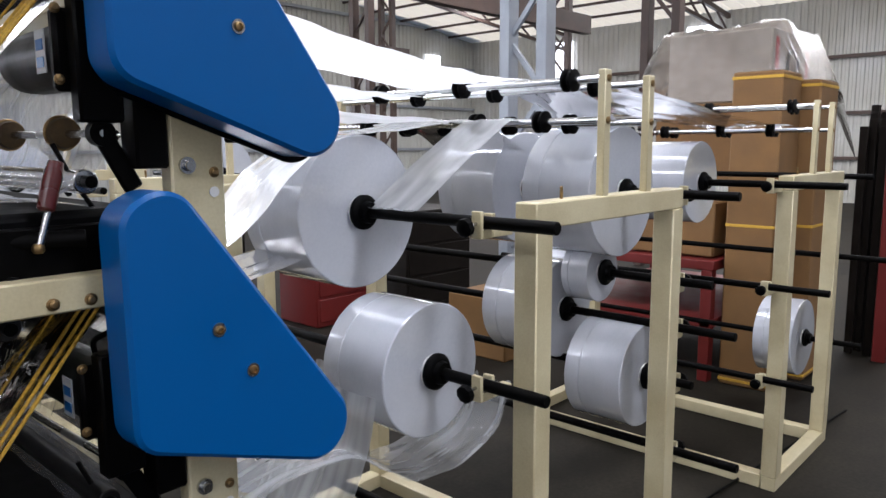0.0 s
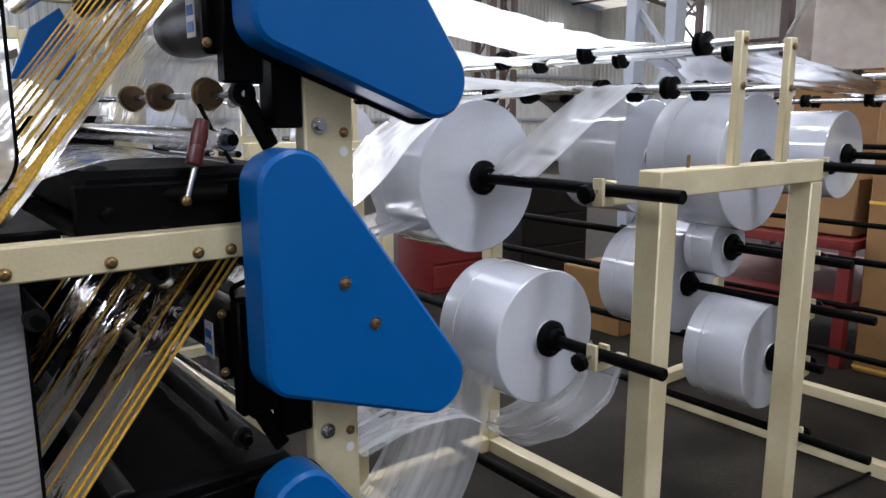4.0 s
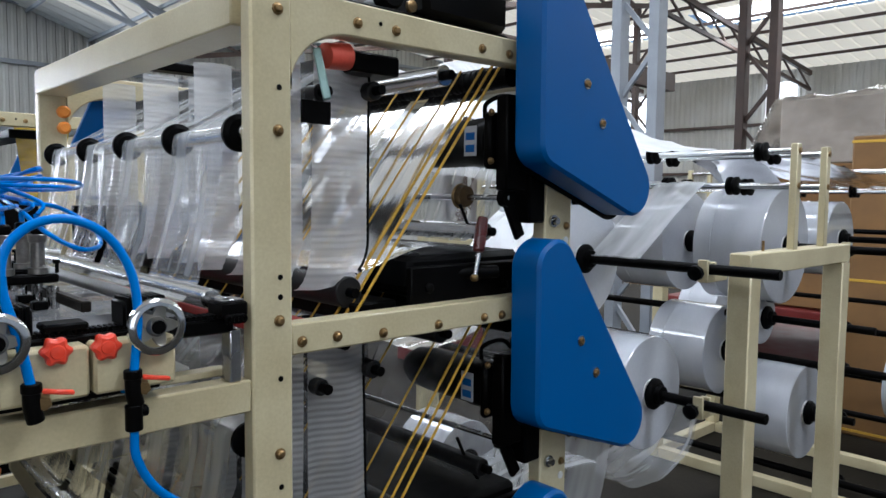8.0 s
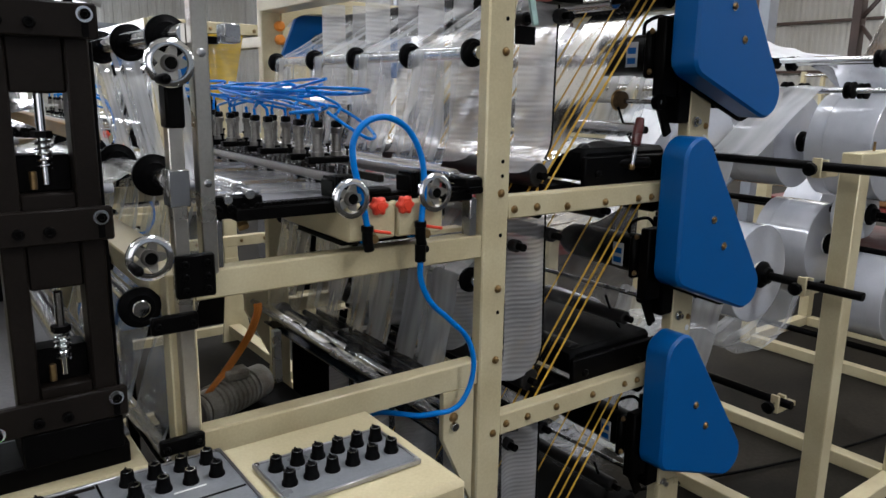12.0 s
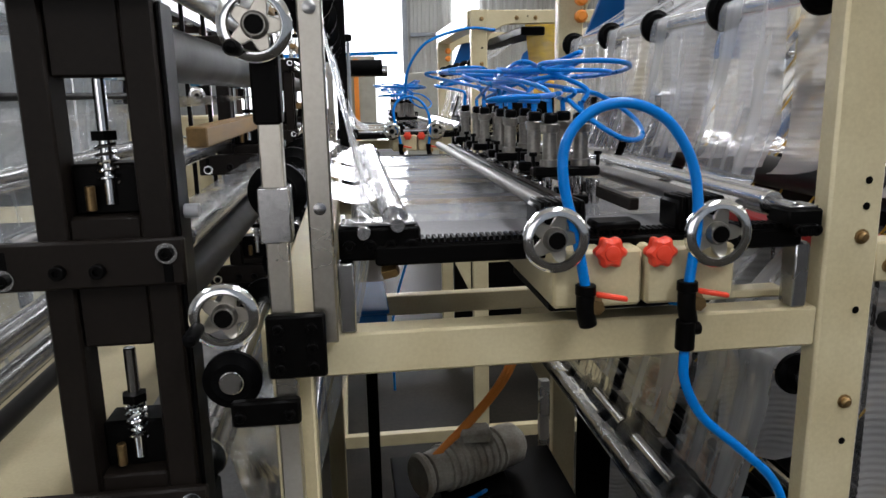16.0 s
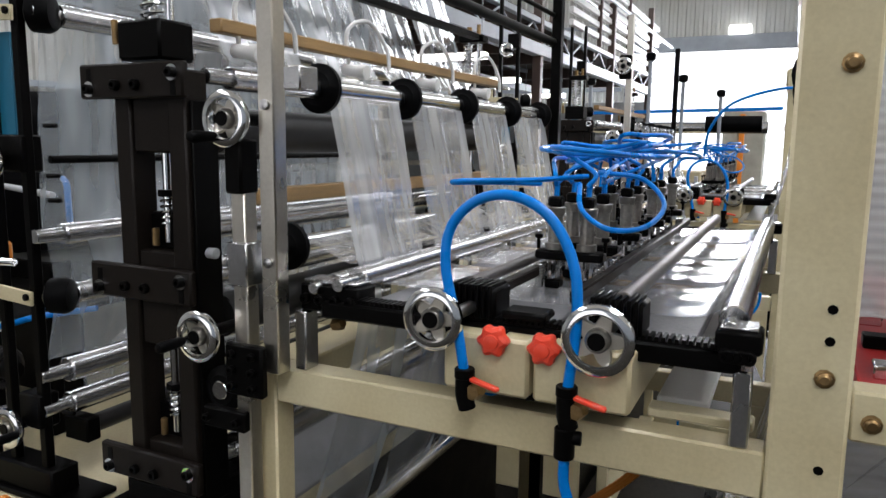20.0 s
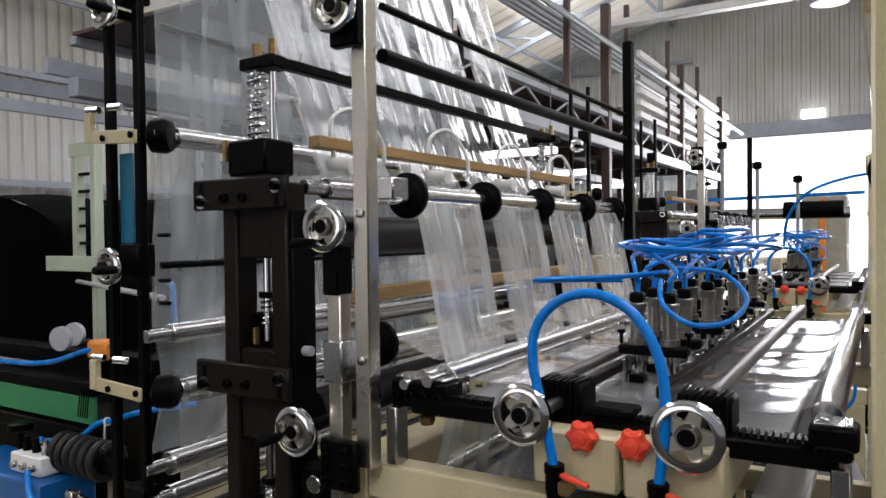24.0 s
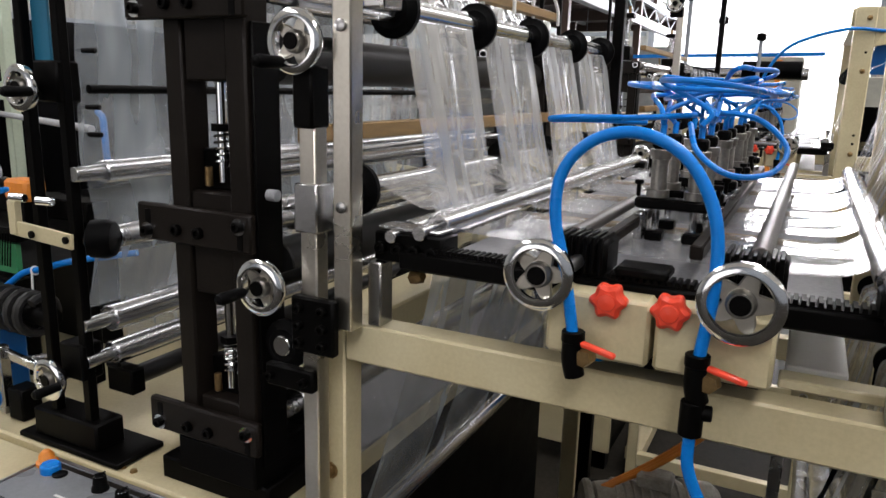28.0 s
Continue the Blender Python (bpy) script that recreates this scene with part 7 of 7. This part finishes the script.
for x in (-1.50, -1.42):
    part("rail", Form().box(x, x + 0.022, 1.19, 1.215, 1.46 if x > -1.45 else 1.70, 2.02, 0.002), PALEGREEN, h)
part("top_bar", Form().box(-1.505, -1.393, 1.187, 1.19, 1.99, 2.025, 0.002), PALEGREEN, h)
part("foot_bar", Form().box(-1.62, -1.393, 1.187, 1.19, 1.69, 1.73, 0.002), PALEGREEN, h)
for k in range(5):
    part("rung", Form().box(-1.477, -1.42, 1.195, 1.205, 1.76 + 0.045 * k, 1.768 + 0.045 * k, 0.001), BLACK, h)
part("base", Form().box(-1.44, -1.38, 1.11, 1.22, 1.4625, 1.472, 0.002), BLACK, h)

# ---------- second machine behind ----------
DY = 2.4
for o in [q for q in scene.objects if q.parent is None and q.name.split(".")[0] in ("machine_bench", "bag_machine_frame", "disc_roller", "punching_table", "terminal_box", "star_knob", "handwheel", "edge_roller", "punch_carriage", "nip_tower", "unwind_stand", "roll_shaft", "guide_post", "wood_bar", "nip_roller", "open_tower", "thin_air_hose", "air_hose", "round_bar", "roller_bracket", "ball_valve", "tee_fitting", "slide_block", "far_guard")]:
    if o.name.startswith("air_hose") and o.data.vertices[0].co.x < -0.5:
        continue
    if o.name.startswith(("unwind_stand", "roll_shaft")) and (o.matrix_basis.translation.x > 3.3 or 0.01 < o.matrix_basis.translation.z < 1.08 or abs(o.matrix_basis.translation.z - 1.214) < 0.01):
        continue
    copy_thing(o, Matrix.Translation((-0.04, DY, 0)) @ o.matrix_basis)
for k, (a, b) in enumerate(LANES):
    web("film_web", [(0.48, 1.93), (0.40, 1.875), (0.342, 1.8525), (0.324, 1.84), (0.30, 1.68), (0.276, 1.60)], a + DY, b + DY, FILMWHITE, "film strip on the machine behind", seed=k + 130)
    web("film_web", [(0.262, 1.60), (0.235, 1.5605), (0.0, 1.556), (-0.20, 1.558), (-0.27, 1.70), (-0.303, 1.848)], a + DY, b + DY, FILMWHITE, "film strip on the machine behind", seed=k + 140)
for src, x, y, z in ((ROLLS[0], XL - 0.04, 1.9 + DY, 1.52), (ROLLS[1], XL - 0.04, 1.5 + DY, 1.092), (ROLLS[3], XR - 0.04, 1.6 + DY, 1.535)):
    copy_thing(src, pose(x, y, z))
for x0, x1, y0, y1, h, m, lab, pt in ((2.2, 3.1, 6.3, 6.9, 0.95, SLATE, "dark steel work cabinet behind the stands", "door"), (3.3, 4.3, 5.9, 6.5, 1.15, SLATE, "dark steel work cabinet behind the stands", "door"), (4.6, 5.3, 5.2, 5.8, 0.8, RACKRED, "red steel tool chest on the floor", "drawer"), (5.6, 6.6, 5.0, 5.7, 1.05, SLATE, "dark steel work cabinet behind the stands", "door")):
    w = thing("work_cabinet" if m is SLATE else "tool_chest" if m is RACKRED else "carton_stack", lab, "cabinet" if m is not CARD else "cartons", ((x0 + x1) / 2, y0, 0), group="floor goods")
    part("body", Form().box(x0, x1, y0, y1, 0, h, 0.01), m, w)
    for k in range(3):
        part(pt, Form().box(x0 + 0.03, x1 - 0.03, y0 - 0.012, y0 - 0.0005, 0.05 + k * (h - 0.06) / 3, 0.02 + (k + 1) * (h - 0.06) / 3, 0.004), m, w)
lone("yellow_film", Form().sheet(lambda u, v: (0.53 + 0.05 * (1 - v) + (0.12 + 0.10 * v) * u, 0.99 + DY + 0.014 * math.sin(7 * u + 4 * v), 1.69 + 0.33 * v), 12, 12), FILMYELLOW, "yellow plastic film hanging in the machine behind", "plastic film")
lone("air_hose", Form().tube(smooth([(0.38, 0.9 + DY, 1.98), (0.25, 0.88 + DY, 1.985), (0.08, 0.86 + DY, 1.93), (0.0, 0.87 + DY, 1.83), (-0.02, 0.9 + DY, 1.72)], 8), 0.006, 10), HOSE, "stout blue air hose arching to the machine behind", "hose", group="blue air hoses")
t = thing("green_grey_cabinet", "grey-green electrical cabinets by the gate", "cabinet", (1.5, 9, 0))
part("body", Form().box(-0.36, 0.03, 8.0, 8.6, 0, 2.11, 0.01), mat("grey_green_paint", (0.42, 0.42, 0.36), 0.5), t)
part("body", Form().box(0.4, 1.0, 8.6, 9.2, 0, 1.95, 0.01), MATS["grey_green_paint"], t)
part("panel", Form().box(-0.20, -0.15, 7.94, 7.99, 0, 2.08, 0.004), ORANGE, t, "orange post")
t = thing("far_machine", "far bag machine with a blue arm and rollers", "machine", (-1.2, 7, 0))
part("body", Form().box(-2.2, -0.4, 6.8, 7.5, 0, 1.55, 0.02), CREAM, t)
for k in range(14):
    part("slat", Form().box(-1.5 + 0.08 * k, -1.47 + 0.08 * k, 6.76, 6.795, 1.0, 1.5, 0.002), PANEL, t)
part("arm", Form().beam((-1.6, 6.9, 2.05), (0.2, 6.9, 2.08), 0.03, 0.03), HOSE, t, "blue arm")
part("roller", Form().cyl((-1.5, 6.9, 1.92), (0.1, 6.9, 1.92), 0.05, 20), ROLLER, t)
part("roller", Form().cyl((-0.4, 6.85, 1.95), (0.05, 6.85, 1.95), 0.07, 20), RUBBER, t)

for x, y, h in ((-0.66, 5.55, 2.36), (-0.49, 6.0, 2.24), (-1.10, 5.6, 2.20), (-0.25, 6.4, 2.15)):
    d = thing("threaded_post", "slim dark steel post with a black knob", "post", (x, y, 0), group="threaded posts")
    part("rod", Form().cyl((x, y, 0), (x, y, h), 0.014, 10), GREYSTEEL, d)
    part("knob", Form().lathe((x, y, h), (0, 0, 1), [(0, 0.02), (0.01, 0.035), (0.05, 0.035), (0.06, 0.015), (0.06, 0)], 12), BLACK, d)

# ---------- mezzanine and overhead structure on the left ----------
mz = thing("mezzanine", "overhead steel mezzanine with pipes and white slatted rails", "mezzanine", (-3.2, 8, 0), kind="structure")
for y in (4.6, 8.2, 11.8, 15.0):
    for x in (-2.4, -4.4):
        part("post", Form().box(x - 0.05, x + 0.05, y - 0.05, y + 0.05, 0, 4.4, 0.005), GIRDER, mz)
for x in (-2.4, -4.4):
    part("edge_beam", Form().box(x - 0.06, x + 0.06, 3.0, 16.0, 2.75, 2.88, 0.005), GREYSTEEL, mz)
    part("edge_beam", Form().box(x - 0.04, x + 0.04, 3.0, 16.0, 3.10, 3.16, 0.005), GREYSTEEL, mz)
for k in range(26):
    a, b = 3.0 + k * 0.5, 3.5 + k * 0.5
    part("brace", Form().beam((-2.4, a, 2.88 if k % 2 else 3.10), (-2.4, b, 3.10 if k % 2 else 2.88), 0.02, 0.02), GREYSTEEL, mz)
part("deck", Form().box(-4.4, -2.4, 3.0, 16.0, 3.16, 3.19, 0.005), GIRDER, mz)
part("deck", Form().box(-10.3, -4.405, 9.5, 16.0, 3.16, 3.19, 0.005), GIRDER, mz)
part("deck", Form().box(-7.2, -4.405, 5.6, 9.495, 3.16, 3.19, 0.005), GIRDER, mz)
for y in (5.7, 7.2, 8.4):
    part("joist", Form().box(-7.2, -2.47, y - 0.05, y + 0.05, 2.98, 3.155, 0.005), GIRDER, mz)
for x in (-3.2, -4.9, -5.8, -6.7):
    part("stringer", Form().beam((x, 3.1, 3.05), (x, 9.4, 3.05), 0.05, 0.12), GREYSTEEL, mz)
for y in (9.6, 11.0, 13.5, 15.8):
    part("joist", Form().box(-10.3, -2.47, y - 0.05, y + 0.05, 2.98, 3.155, 0.005), GIRDER, mz)
for k in range(6):
    part("slat", Form().box(-2.46, -2.40, 9.6, 16.0, 3.30 + 0.16 * k, 3.38 + 0.16 * k, 0.004), WHITE, mz, "white painted rail slat")
for k in range(5):
    part("pipe", Form().cyl((-2.3 - 0.25 * k, 2.5, 3.9 + 0.12 * k), (-2.3 - 0.25 * k, 17, 3.9 + 0.12 * k), 0.03, 10), GREYSTEEL, mz, "grey pipe")
for y in (5.0, 7.0, 9.0, 11.0, 13.0):
    part("rail_post", Form().box(-2.43, -2.37, y - 0.03, y + 0.03, 3.19, 4.6, 0.004), GIRDER, mz)
lone("partition", Form().box(-9.5, -2.6, 16.4, 16.5, 0, 2.7, 0.01), mat("grey_partition", (0.42, 0.45, 0.45), 0.6), "grey partition wall under the mezzanine", "wall", kind="structure")
for x, y, z in ((-2.55, 6.2, 2.5), (-3.1, 8.6, 2.5), (-3.4, 11.5, 2.5), (-5.2, 9.0, 2.6)):
    d = thing("tube_lamp", "lit fluorescent tube lamp on thin hangers", "lamp", (x, y, z), group="tube lamps")
    part("tube", Form().box(x - 0.35, x + 0.35, y - 0.05, y + 0.05, z, z + 0.06, 0.01), LAMPGLOW, d)
    for e in (-0.3, 0.3):
        top = 3.16 if -4.4 < x < -2.4 and y > 3 else 8.3 - abs(x + e + 2.0) * 0.345
        part("hanger", Form().cyl((x + e, y, z + 0.06), (x + e, y, top), 0.005, 6), GREYSTEEL, d)
for x, y, z in ((-1.0, 7.0, 4.6), (-0.2, 9.6, 4.4), (1.6, 6.8, 4.9)):
    d = thing("pendant_lamp", "dark bell-shaped pendant lamp", "lamp", (x, y, z), group="pendant lamps")
    part("shade", Form().lathe((x, y, z), (0, 0, 1), [(0, 0.20), (0.01, 0.21), (0.10, 0.14), (0.18, 0.06), (0.26, 0.05), (0.28, 0)], 24), GREYSTEEL, d)
    part("cord", Form().cyl((x, y, z + 0.28), (x, y, 8.3 - abs(x + 2.0) * 0.345), 0.01, 6), BLACK, d)
lone("cable_tray", Form().box(-2.6, 6.4, 8.6, 8.75, 4.25, 4.33, 0.005), WHITE, "white overhead cable tray", "cable tray")
lone("tray_hanger", Form().cyl((-1.9, 8.67, 4.3), (-1.9, 8.67, 8.0), 0.03, 8).cyl((2.0, 8.67, 4.3), (2.0, 8.67, 6.6), 0.03, 8), GREYSTEEL, "hanger of the cable tray", "hanger")


def motions():
    """What moves: the rolls unwind slowly, the slack loops sway."""
    for k, r in enumerate(ROLLS):
        p = r.matrix_basis.translation.copy()
        step = (16, 20, 0, 15, 14, 18, 12, 10, 14)[k % 9]
        walk(r, [(s, pose(p.x, p.y, p.z, 0, step * s, 0)) for s in range(0, 29, 2)])
    for k, s in enumerate(sag):
        p = s.matrix_basis.translation.copy()
        walk(s, [(0, pose(p.x, p.y, p.z + 0.10)), (0.8, pose(p.x, p.y, p.z + 0.03)), (1.6, pose(p.x, p.y, p.z)), (28, pose(p.x, p.y, p.z))])


motions()
